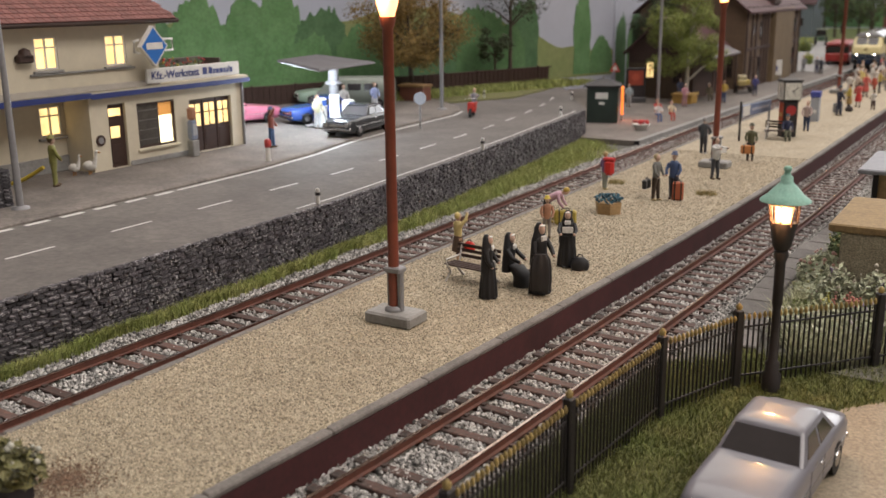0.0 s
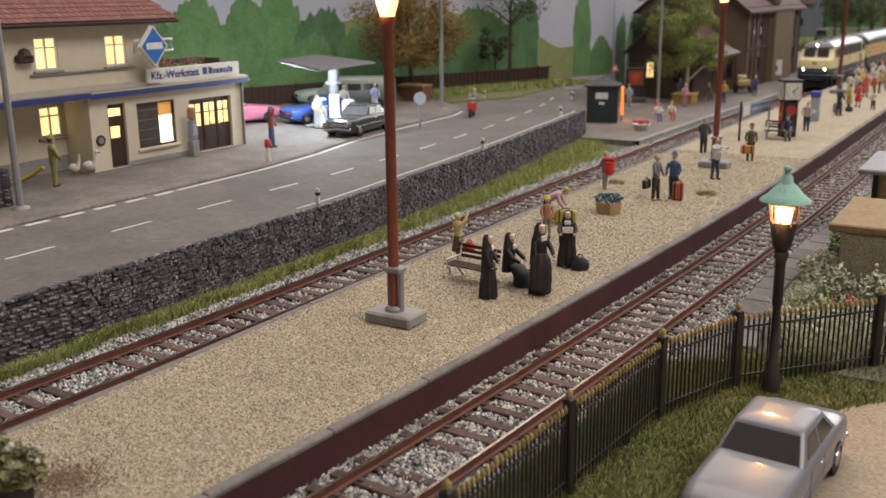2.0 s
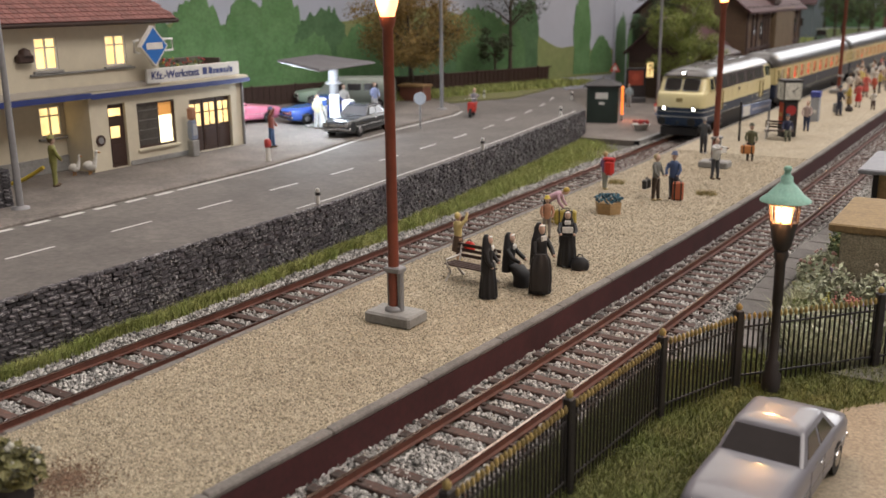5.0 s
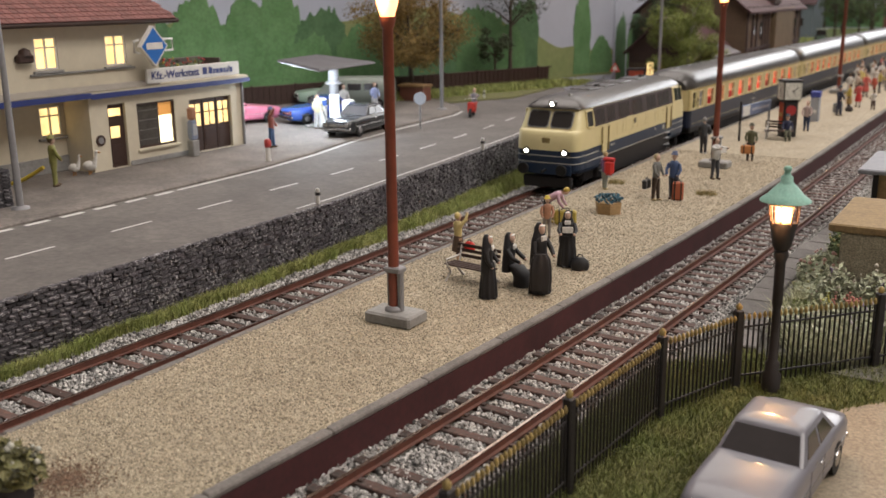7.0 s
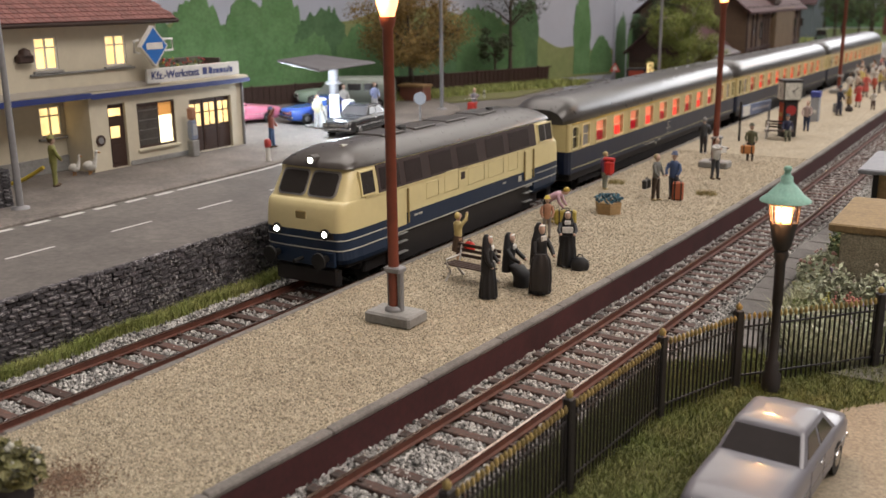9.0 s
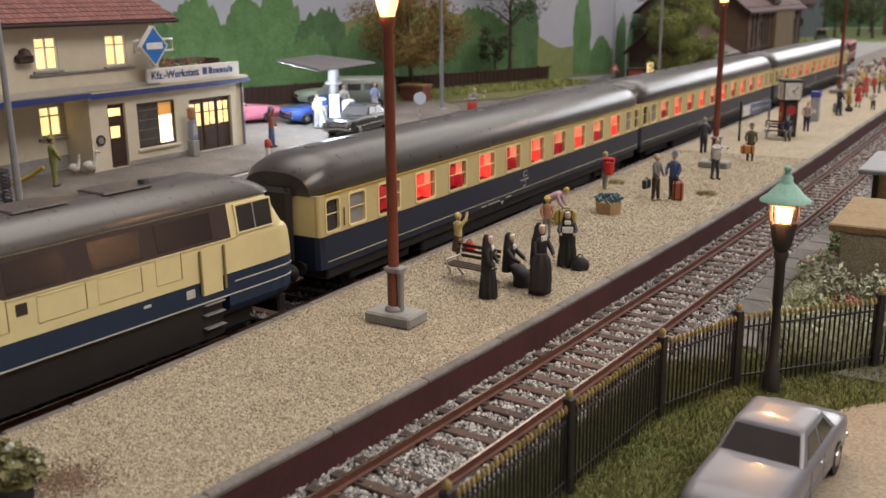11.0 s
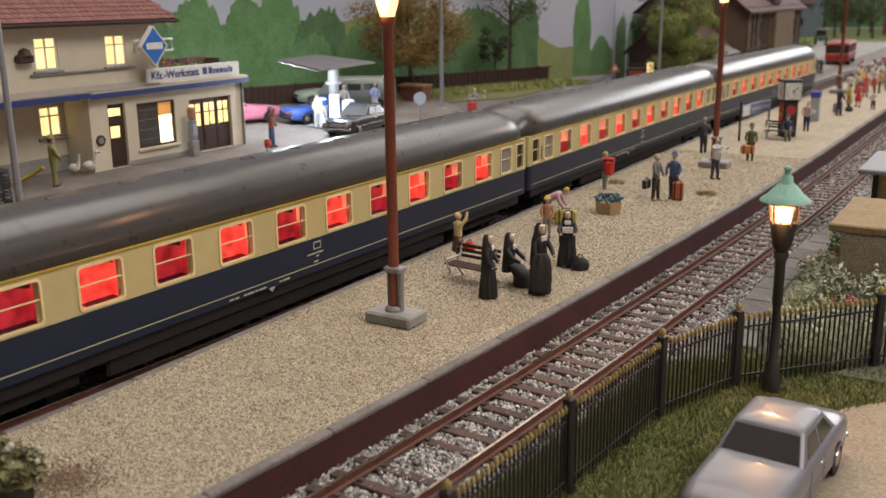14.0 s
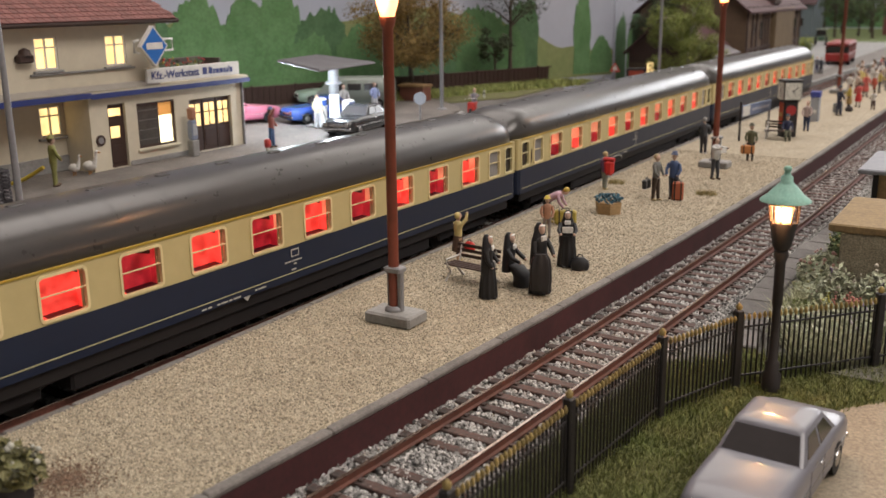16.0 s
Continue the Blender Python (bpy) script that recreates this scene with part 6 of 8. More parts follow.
tree(-35.2, 54.2, Z_ROAD, 6.6, 3.9, 2.6, LEAFOCHRE, BARK, "broad autumn brown tree beyond the fuel station", 11, 52, 24000, 0.22, 0.095)
tree(-34.0, 66.0, Z_ROAD, 10.5, 2.8, 5.2, LEAFDARK, BARK, "tall dark tree by the board fence", 12, 16, 2600, 0.17, 0.11)
tree(-34.6, 64.8, Z_ROAD, 4.2, 1.6, 1.8, LEAFDARK, BARK, "dark shrub tree under the tall one", 22, 10, 1500, 0.1, 0.12)
LEAFBIRCH = paint("birch_leaf", (0.26, 0.29, 0.07), 0.7, grain=0.3, size=0.6, second=(0.15, 0.20, 0.045), island=0.5)
tree(-22.7, 73.0, Z_HOME, 9.2, 2.9, 2.1, LEAFBIRCH, BIRCH, "yellow green birch in a wooden tub by the station", 13, 46, 22000, 0.2, 0.09, limbs=10)
tree(-27.5, 79.0, Z_HOME, 9.5, 2.2, 4.5, LEAFDARK, BARK, "dark tree behind the station annex", 14, 18, 3600, 0.2, 0.13)
for i, (x, y, h) in enumerate(((-31.5, 186, 8), (-28.5, 192, 9), (-25, 184, 8), (-33.5, 205, 9), (-29, 210, 10), (-21.5, 190, 7), (-38, 212, 9), (-24, 212, 10))):
    tree(x, y, Z_HOME, h, 3.4, 2.6, LEAFDARK if i % 2 else LEAF, BARK, "dark leafy tree far behind the bus stop", 30 + i, 16, 2200, 0.25, 0.2)

# shrubs and weeds along the back fence
n = 6000
u = rng.uniform(0, 1, n)
x = FA.x + (FB.x - FA.x) * (0.52 + 0.5 * u) + rng.uniform(0.4, 3.6, n)
y = FA.y + (FB.y - FA.y) * (0.52 + 0.5 * u) - rng.uniform(0, 1.2, n)
stuff("grass", *blades(np.stack([x, y, np.full(n, Z_ROAD + 0.05)], -1), 0.4, 0.05), GRASS, "wild yellow green verge below the board fence", "grass")
sheet("fence_verge", [(52, -37.4, -32.5), (58, -36.2, -29.6), (64, -34.4, -30.0), (72, -31.8, -31.0)], 0.1, TURF, "grassy verge below the board fence", "verge", Z_ROAD + 0.07)
pb = thing("brick_planter", at(-34.3, 53.2, ZP), "low red brown brick planter box under the tree", "planter")
part("box", Mesh().box(-0.9, 0.9, -0.5, 0.5, 0, 0.9, 0.03), col(0.20, 0.07, 0.045), pb)
part("rim", Mesh().box(-1.0, 1.0, -0.6, 0.6, 0.9, 1.05, 0.03), col(0.30, 0.18, 0.08), pb, "ochre rim")

# ---------------------------------------------------------------- station side

bt = thing("utility_booth", at(-24.05, 59.9, Z_HOME, 20), "dark green utility booth with white notices", "booth")
BG = paint("dark_green_booth", (0.022, 0.04, 0.034), 0.55, grain=0.1, size=1.0)
part("body", Mesh().box(-1.0, 1.0, -0.9, 0.9, 0, 2.3, 0.04), BG, bt)
part("roof", Mesh().rings([[(-1.2, -1.1, 2.3), (1.2, -1.1, 2.3), (1.2, 1.1, 2.3), (-1.2, 1.1, 2.3)], [(-1.2, -1.1, 2.4), (1.2, -1.1, 2.4), (1.2, 1.1, 2.4), (-1.2, 1.1, 2.4)], [(-0.25, -0.2, 2.75), (0.25, -0.2, 2.75), (0.25, 0.2, 2.75), (-0.25, 0.2, 2.75)]], smooth=False), BLACK, bt, "dark flat hipped roof")
part("finial", Mesh().turned(0, 0, [(0.06, 2.74), (0.1, 2.82), (0.02, 2.95)], 8), STEEL, bt)
for s, rot in ((1, 0),):
    part("notice", Mesh().box(-0.45, 0.35, -0.915, -0.9, 1.55, 1.95), WHITE, bt, "white notice plate")
    part("notice", Mesh().box(-0.22, 0.12, -0.915, -0.9, 1.18, 1.34), WHITE, bt)
part("door_frame", Mesh().box(-0.9, -0.84, -0.92, -0.9, 0.1, 2.2).box(0.8, 0.86, -0.92, -0.9, 0.1, 2.2), BG, bt)
ob_ = thing("orange_lamp_post", at(-23.1, 60.9, Z_HOME), "glowing orange marker lamp beside the booth", "lamp")
part("post", Mesh().turned(0, 0, [(0.09, 0), (0.09, 0.4)], 8), STEEL, ob_)
part("glow_tube", Mesh().turned(0, 0, [(0.08, 0.4), (0.08, 2.2), (0.03, 2.25)], 8), glow("orange_tube", (1.0, 0.22, 0.03), 1.5), ob_, "orange glowing tube")
bulb("orange_marker_light", -22.6, 61.2, 0.6, 0.008, (1.0, 0.2, 0.06))
bw = thing("flower_bowl", at(-20.4, 57.1, Z_HOME), "white bowl of red flowers on the platform", "flower bowl")
part("bowl", Mesh().turned(0, 0, [(0.3, 0), (0.5, 0.3), (0.55, 0.36), (0.48, 0.34)], 14), WHITE, bw)
fl_ = Mesh()
for i in range(40):
    a, r = random.uniform(0, 6.28), random.uniform(0, 0.45)
    fl_.ball((math.cos(a) * r, math.sin(a) * r, 0.42 + 0.14 * random.random()), 0.08, 6, 4)
part("flowers", fl_, col(0.5, 0.04, 0.04), bw, "red blossoms")
tb = thing("tree_tub", at(-22.7, 73.0, Z_HOME), "yellow wooden tub round the birch", "tree tub")
part("tub", Mesh().box(-0.75, 0.75, -0.75, 0.75, 0, 0.6, 0.04), col(0.45, 0.27, 0.06), tb)
part("rim", Mesh().box(-0.85, 0.85, -0.85, 0.85, 0.6, 0.72, 0.03), col(0.5, 0.33, 0.10), tb)
vm = thing("poster_stand", at(-26.2, 71.8, Z_HOME, 20), "black poster stand with a red picture", "poster stand")
part("frame", Mesh().box(-0.75, 0.75, -0.2, 0.2, 0.4, 2.6, 0.05), BLACK, vm)
part("poster", Mesh().box(-0.55, 0.55, -0.225, -0.2, 1.3, 2.4), col(0.35, 0.06, 0.03), vm, "red poster field")
part("poster_shape", Mesh().tube([(0, -0.225, 1.9), (0, -0.235, 1.9)], 0.3, 12), col(0.5, 0.10, 0.05), vm)
part("base", Mesh().box(-0.8, 0.8, -0.45, 0.45, 0, 0.4, 0.05), col(0.08, 0.08, 0.085), vm)
ws = thing("warning_sign", at(-26.8, 69.0, Z_HOME), "red and white triangular warning sign on a pole", "traffic sign")
part("pole", Mesh().tube([(0, 0, 0), (0, 0, 2.6)], 0.05, 8), STEEL, ws)
part("triangle", Mesh().prism([(-0.42, 2.5), (0.42, 2.5), (0, 3.2)], -0.08, -0.05, "y"), col(0.45, 0.04, 0.03), ws, "red triangle")
part("triangle_field", Mesh().prism([(-0.24, 2.6), (0.24, 2.6), (0, 3.0)], -0.09, -0.08, "y"), WHITE, ws)

# station buildings of dark timber and brick
TIMBER = paint("dark_station_timber", (0.045, 0.026, 0.022), 0.8, grain=0.3, size=1.0, second=(0.07, 0.04, 0.033))
BRICKP = paint("brown_station_wall", (0.14, 0.095, 0.06), 0.85, grain=0.2, size=1.2, second=(0.11, 0.075, 0.05))
SLATE = paint("dark_red_slate", (0.085, 0.04, 0.042), 0.8, grain=0.25, size=0.8, second=(0.065, 0.035, 0.038), obj=0.2)


def gabled(name, x0, x1, y0, y1, h, ridge, along, wallm, label, wins=(), roofm=SLATE, over=0.5):
    """A gabled building; along: axis of the ridge."""
    t = thing(name, at((x0 + x1) / 2, (y0 + y1) / 2, Z_HOME), label, "building")
    w, l = (x1 - x0) / 2, (y1 - y0) / 2
    if along == "y":
        part("wall", Mesh().prism([(-w, 0), (w, 0), (w, h), (0, ridge - 0.1), (-w, h)], -l, l, "y"), wallm, t)
        k = (ridge - h) / w
        for s in (-1, 1):
            part("roof", Mesh().prism([(0, ridge), (0, ridge + 0.18), (s * (w + over), h - over * k + 0.18), (s * (w + over), h - over * k)], -l - over, l + over, "y"), roofm, t, "dark red slate roof slope")
    else:
        part("wall", Mesh().prism([(-l, 0), (l, 0), (l, h), (0, ridge - 0.1), (-l, h)], -w, w, "x"), wallm, t)
        k = (ridge - h) / l
        for s in (-1, 1):
            part("roof", Mesh().prism([(0, ridge), (0, ridge + 0.18), (s * (l + over), h - over * k + 0.18), (s * (l + over), h - over * k)], -w - over, w + over, "x"), roofm, t, "dark red slate roof slope")
    for face, a, b, z0, z1, m in wins:
        if face == "x":
            fr = part("window", Mesh().box(w, w + 0.06, a, b, z0, z1, 0.02), TIMBER, t, "dark window frame")
            part("pane", Mesh().box(w + 0.05, w + 0.075, a + 0.1, b - 0.1, z0 + 0.1, z1 - 0.1), m, fr)
            part("bar", Mesh().box(w + 0.07, w + 0.09, (a + b) / 2 - 0.04, (a + b) / 2 + 0.04, z0 + 0.1, z1 - 0.1), TIMBER, fr)
        else:
            fr = part("window", Mesh().box(a, b, -l - 0.06, -l, z0, z1, 0.02), TIMBER, t, "dark window frame")
            part("pane", Mesh().box(a + 0.1, b - 0.1, -l - 0.075, -l - 0.05, z0 + 0.1, z1 - 0.1), m, fr)
            part("bar", Mesh().box((a + b) / 2 - 0.04, (a + b) / 2 + 0.04, -l - 0.09, -l - 0.07, z0 + 0.1, z1 - 0.1).box(a + 0.1, b - 0.1, -l - 0.09, -l - 0.07, (z0 + z1) / 2 - 0.03, (z0 + z1) / 2 + 0.03), TIMBER, fr)
    return t, w, l


an, wa_, la_ = gabled("station_annex", -28.1, -22.8, 75.2, 84.5, 3.7, 6.1, "y", TIMBER, "dark timber station annex with one lit window", [("y", -1.2, -0.45, 1.55, 2.9, WARMWIN), ("y", 1.0, 1.8, 1.2, 2.6, DARKGLASS)], over=0.35)
part("porch_roof", Mesh().prism([(wa_, 3.95), (wa_, 4.1), (wa_ + 1.7, 3.35), (wa_ + 1.7, 3.2)], -4.9, 2.4, "y"), col(0.17, 0.16, 0.17), an, "grey porch roof")
for y in (-4.4, -1.2, 2.0):
    part("porch_post", Mesh().box(wa_ + 1.4, wa_ + 1.55, y - 0.08, y + 0.08, 0, 3.35, 0.02), TIMBER, an)
part("lower_panel", Mesh().box(-wa_ + 0.1, wa_ - 0.1, -la_ - 0.03, -la_, 0.0, 2.75), paint("brown_panel", (0.10, 0.072, 0.045), 0.85, grain=0.25, size=0.6, second=(0.075, 0.05, 0.035)), an, "brown panelled lower wall")
part("timber_beam", Mesh().box(-wa_, wa_, -la_ - 0.08, -la_, 2.9, 3.1, 0.02), TIMBER, an)
for y in (-wa_ + 0.1, -0.2, wa_ - 0.1):
    part("timber_post", Mesh().box(y - 0.09, y + 0.09, -la_ - 0.07, -la_, 0, 2.9, 0.02), TIMBER, an)
hs, w_, l_ = gabled("station_house", -30.7, -21.4, 84.6, 106, 6.7, 10.5, "y", BRICKP, "dark brown station house with timber gable bays", [("x", -9.0, -8.0, 1.0, 2.8, DARKGLASS), ("x", -6.2, -5.2, 0.1, 2.6, DARKGLASS), ("x", -6.0, -5.0, 4.0, 5.6, DARKGLASS), ("x", -8.8, -7.8, 4.4, 5.6, DARKGLASS), ("x", 7.0, 7.8, 3.8, 5.6, DARKGLASS), ("x", 8.2, 9.0, 3.8, 5.6, DARKGLASS), ("x", 7.2, 8.4, 1.0, 2.7, DARKGLASS), ("y", 1.0, 2.2, 4.6, 6.0, DARKGLASS), ("y", 2.6, 3.8, 1.0, 2.8, DARKGLASS)])
for y in (-10.4, -8.6, -7.2, -5.0, -4.0, -3.0, 5.9, 7.0, 8.8, 10.4):
    part("timber_post", Mesh().box(w_, w_ + 0.12, y - 0.14, y + 0.14, 0, 6.9, 0.02), TIMBER, hs)
for z in (3.2, 6.6):
    part("timber_beam", Mesh().box(w_, w_ + 0.13, -10.6, 10.6, z, z + 0.25, 0.02), TIMBER, hs)
part("chimney", Mesh().box(-0.6, 0.2, -2, -1.2, 9.6, 11.8, 0.03), BRICKP, hs)
part("dormer", Mesh().prism([(-1.3, 7.0), (1.3, 7.0), (1.3, 8.0), (0, 9.0), (-1.3, 8.0)], w_ - 2.5, w_ + 0.1, "x"), TIMBER, hs, "timber dormer")
part("bay_wall", Mesh().box(w_, w_ + 0.45, -1.8, 5.6, 0, 6.6, 0.02), paint("tan_station_panel", (0.20, 0.145, 0.085), 0.85, grain=0.15, size=1.5), hs, "tan panelled bay")
ps = thing("poster_board", at(-20.9, 95.0, Z_HOME, 60), "white framed notice board on the station wall", "notice board")
part("board", Mesh().box(-0.6, 0.6, -0.05, 0.05, 0.5, 1.9, 0.02), WHITE, ps)
part("picture", Mesh().box(-0.35, 0.05, -0.065, -0.05, 0.9, 1.4), col(0.12, 0.13, 0.25), ps, "dark printed field")
part("legs", Mesh().box(-0.5, -0.42, -0.04, 0.04, 0, 0.5).box(0.42, 0.5, -0.04, 0.04, 0, 0.5), STEEL, ps)
gabled("distant_house", -43, -35.4, 186, 196, 6, 9.5, "x", col(0.16, 0.19, 0.22), "blue grey house far beyond the station", [("y", 1, 2.2, 2, 3.4, DARKGLASS)])
gabled("distant_house", -25.5, -17, 200, 210, 6, 10, "x", col(0.15, 0.04, 0.035), "dark red house far behind the trees", [("y", -2.5, -1.2, 2, 3.6, WHITE), ("y", 1, 2, 2, 3.2, DARKGLASS)])
solid("lawn", Mesh().box(-45.0, -8, 172, 233.5, 0.0, 0.05), paint("far_lawn", (0.10, 0.14, 0.04), 0.9, grain=0.3, size=3.0, second=(0.15, 0.18, 0.06)), at(0, 0, Z_HOME), "green lawn beyond the yard", "lawn", kind="structure")
solid("yard", Mesh().box(-32.0, -19.4, 107, 172, 0.0, 0.03), paint("pale_yard", (0.30, 0.29, 0.28), 0.9, grain=0.2, size=4.0, second=(0.24, 0.235, 0.23)), at(0, 0, Z_HOME), "pale grey yard beyond the station", "yard", kind="structure")
flowers("yard_bush", -28.3, 143, Z_HOME, 1.6, 1.3, 2.2, LEAFLIGHT, [(0.45, 0.45, 0.05)], "yellow green bush beside the yard", 900, 301)
flowers("yard_bush", -22.6, 118, Z_HOME, 0.6, 0.6, 1.4, LEAFLIGHT, [(0.45, 0.45, 0.05)], "yellow flowering bush by the station", 500, 302)
bus = thing("rail_bus", at(-19.7, 121.5, Z_HOME, 4), "red bus waiting beyond the station", "bus")
BUSRED = paint("bus_red", (0.28, 0.025, 0.022), 0.4, grain=0.05, size=2.0)
part("body", Mesh().box(-1.25, 1.25, -4.5, 4.5, 0.4, 1.35, 0.12), BUSRED, bus)
part("window_band", Mesh().box(-1.2, 1.2, -4.42, 4.42, 1.34, 2.1, 0.05), DARKGLASS, bus, "dark window band")
part("roof", Mesh().box(-1.25, 1.25, -4.5, 4.5, 2.1, 2.5, 0.15), BUSRED, bus)
for i in range(7):
    for s in (-1, 1):
        part("pillar", Mesh().box(s * 1.2 - 0.04, s * 1.2 + 0.04, -4.3 + i * 1.43, -4.2 + i * 1.43, 1.3, 2.15), BUSRED, bus)
for y in (-2.8, 2.8):
    for s in (-1, 1):
        part("wheel", Mesh().tube([(s * 0.95, y, 0.42), (s * 1.27, y, 0.42)], 0.42, 14), TYRE, bus)
tr = thing("tractor", at(-29.0, 160, Z_HOME, 10), "dark green tractor far beyond the station", "tractor")
part("body", Mesh().box(-0.5, 0.5, -1.6, 1.0, 0.7, 1.4, 0.1), col(0.03, 0.07, 0.04), tr)
part("cab", Mesh().box(-0.7, 0.7, 0.0, 1.3, 1.35, 2.3, 0.1), DARKGLASS, tr)
part("roof", Mesh().box(-0.8, 0.8, -0.1, 1.4, 2.3, 2.45, 0.05), col(0.3, 0.33, 0.25), tr)
for s in (-1, 1):
    part("wheel", Mesh().tube([(s * 0.6, 0.8, 0.7), (s * 0.95, 0.8, 0.7)], 0.7, 14), TYRE, tr)
    part("wheel", Mesh().tube([(s * 0.55, -1.2, 0.45), (s * 0.8, -1.2, 0.45)], 0.45, 14), TYRE, tr)

# ---------------------------------------------------------------- painted figurines: each is one plain mesh


def figurine(x, y, z, rz, label, coat_=(0.1, 0.1, 0.1), legs=(0.05, 0.05, 0.05), head=None, hair=(0.1, 0.06, 0.03), h=1.6, robe=False, skirt=None, sit=False, arms=(0.2, 0.2), bend=0.0, hat=None, white=False, seedling=0):
    """A small standing or seated model figure that faces -y. arms: swing forward of left and right, 0 hangs, 1 level, 2 up."""
    mats = [col(*coat_), col(*legs), SKIN if head is None else col(*head), col(*hair), col(*(skirt or legs)), WHITE, col(*(hat or hair))]
    s = h / 1.7
    m = Mesh()
    hip = 0.88 if not sit else 0.5
    # legs or robe
    if robe:
        m.use(0)
        if sit:
            m.rings([[(0.26 * math.cos(a) * k, 0.2 * math.sin(a) * k + yy, zz) for a in [6.283 * i / 12 for i in range(12)]] for k, yy, zz in ((1.25, -0.38, 0.0), (1.2, -0.36, 0.3), (1.05, -0.2, 0.52), (0.8, 0.05, 0.6))])
        else:
            m.rings([[((0.27 * k + 0.028 * (1.3 - zz) * math.cos(9 * a)) * math.cos(a), (0.22 * k + 0.028 * (1.3 - zz) * math.cos(9 * a + 0.6)) * math.sin(a), zz) for a in [6.283 * i / 36 for i in range(36)]] for k, zz in ((1.1, 0.03), (1.06, 0.3), (0.95, 0.6), (0.82, 0.85), (0.74, 1.02))])
            m.use(1).box(-0.16, -0.02, -0.26, 0.05, 0, 0.07, 0.03).box(0.03, 0.17, -0.24, 0.05, 0, 0.07, 0.03)
    elif sit:
        m.use(1)
        for q in (-0.1, 0.1):
            m.tube([(q, 0, 0.52), (q, -0.42, 0.52), (q * 1.2, -0.46, 0.08)], [0.1, 0.085, 0.06], 8).box(q - 0.05, q + 0.05, -0.62, -0.4, 0, 0.08, 0.02)
    else:
        m.use(1)
        for q, st in ((-0.1, 0.06), (0.1, -0.06)):
            m.tube([(q * 0.9, 0, 0.9), (q, st * 0.5, 0.5), (q * 1.1, st, 0.07)], [0.11, 0.085, 0.06], 8)
            m.use(3).box(q * 1.1 - 0.055, q * 1.1 + 0.055, st - 0.17, st + 0.07, 0, 0.08, 0.025).use(1)
        if skirt:
            m.use(4).rings([[(0.2 * k * math.cos(a), 0.17 * k * math.sin(a), zz) for a in [6.283 * i / 12 for i in range(12)]] for k, zz in ((1.3, 0.42), (1.15, 0.65), (0.85, 0.98))])
    # trunk, bent forward from the hip
    lean = Matrix.Translation((0, 0, hip)) @ Euler((bend, 0, 0)).to_matrix().to_4x4()
    t = Mesh()
    t.use(0).rings([[(w * math.cos(a), d * math.sin(a), zz) for a in [6.283 * i / 12 for i in range(12)]] for w, d, zz in ((0.17, 0.13, -0.04), (0.175, 0.135, 0.1), (0.165, 0.13, 0.25), (0.21, 0.14, 0.45), (0.2, 0.12, 0.55), (0.09, 0.08, 0.62))])
    for q, k in zip((-1, 1), arms):
        a = k * math.pi / 2
        el = Vector((q * 0.27, -0.26 * math.sin(a), 0.5 - 0.26 * math.cos(a)))
        ha = el + Vector((-q * 0.06, -0.22 * math.sin(a + 0.35), -0.22 * math.cos(a + 0.35)))
        t.use(0).tube([(q * 0.2, 0, 0.5), tuple(el), tuple(ha)], [0.075, 0.065, 0.05], 7)
        t.use(2).ball(tuple(ha), 0.05, 6, 4)
    t.use(2).tube([(0, 0, 0.58), (0, -0.01, 0.68)], 0.055, 7).ball((0, -0.02, 0.78), (0.1, 0.115, 0.135), 10, 7)
    if robe:
        t.use(0).rings([[(w * math.cos(a), d * math.sin(a) + 0.045, zz) for a in [6.283 * i / 12 for i in range(12)]] for w, d, zz in ((0.27, 0.17, -0.12), (0.26, 0.16, 0.1), (0.25, 0.14, 0.28), (0.23, 0.13, 0.5), (0.15, 0.12, 0.7), (0.13, 0.11, 0.84), (0.05, 0.05, 0.94))])
        t.use(5).box(-0.1, 0.1, -0.16, -0.1, 0.5, 0.64, 0.03).box(-0.085, 0.085, -0.115, -0.05, 0.86, 0.9, 0.015)
    else:
        t.use(3).ball((0, 0.02, 0.81), (0.11, 0.115, 0.125), 9, 6)
        if hat:
            t.use(6).turned(0, 0, [(0.16, 0.86), (0.15, 0.88), (0.11, 0.89), (0.1, 0.98), (0.03, 1.0)], 10)
    if white:
        t.use(5).box(-0.17, 0.17, -0.42, -0.38, 0.3, 0.5, 0.01)
    base = len(m.v)
    m.v += [tuple(lean @ Vector(a)) for a in t.v]
    m.f += [tuple(i + base for i in f) for f in t.f]
    m.s += t.s
    m.k += t.k
    m.v = [(a * s, b * s, c * s) for a, b, c in m.v]
    ob = new("figurine", m.data("figurine", *mats))
    ob.matrix_basis = at(x, y, z, rz)
    return tagged(ob, label, "figurine", "painted model figures")


def case(x, y, z, rz, size, colour, label, name="suitcase"):
    t = thing(name, at(x, y, z, rz), label, "luggage")
    a, b, c = size
    part("body", Mesh().box(-a / 2, a / 2, -b / 2, b / 2, 0.02, c, 0.05), col(*colour), t)
    part("handle", Mesh().tube([(-a * 0.18, 0, c - 0.01), (-a * 0.16, 0, c + 0.07), (a * 0.16, 0, c + 0.07), (a * 0.18, 0, c - 0.01)], 0.018, 6), BLACK, t)
    for s in (-1, 1):
        part("strap", Mesh().box(s * a * 0.28 - 0.025, s * a * 0.28 + 0.025, -b / 2 - 0.008, b / 2 + 0.008, 0.01, c + 0.008), BLACK if colour[0] > 0.05 else STEEL, t)
    return t


PALEIRON = paint("pale_cast_iron", (0.50, 0.48, 0.45), 0.5, grain=0.15, size=0.4)


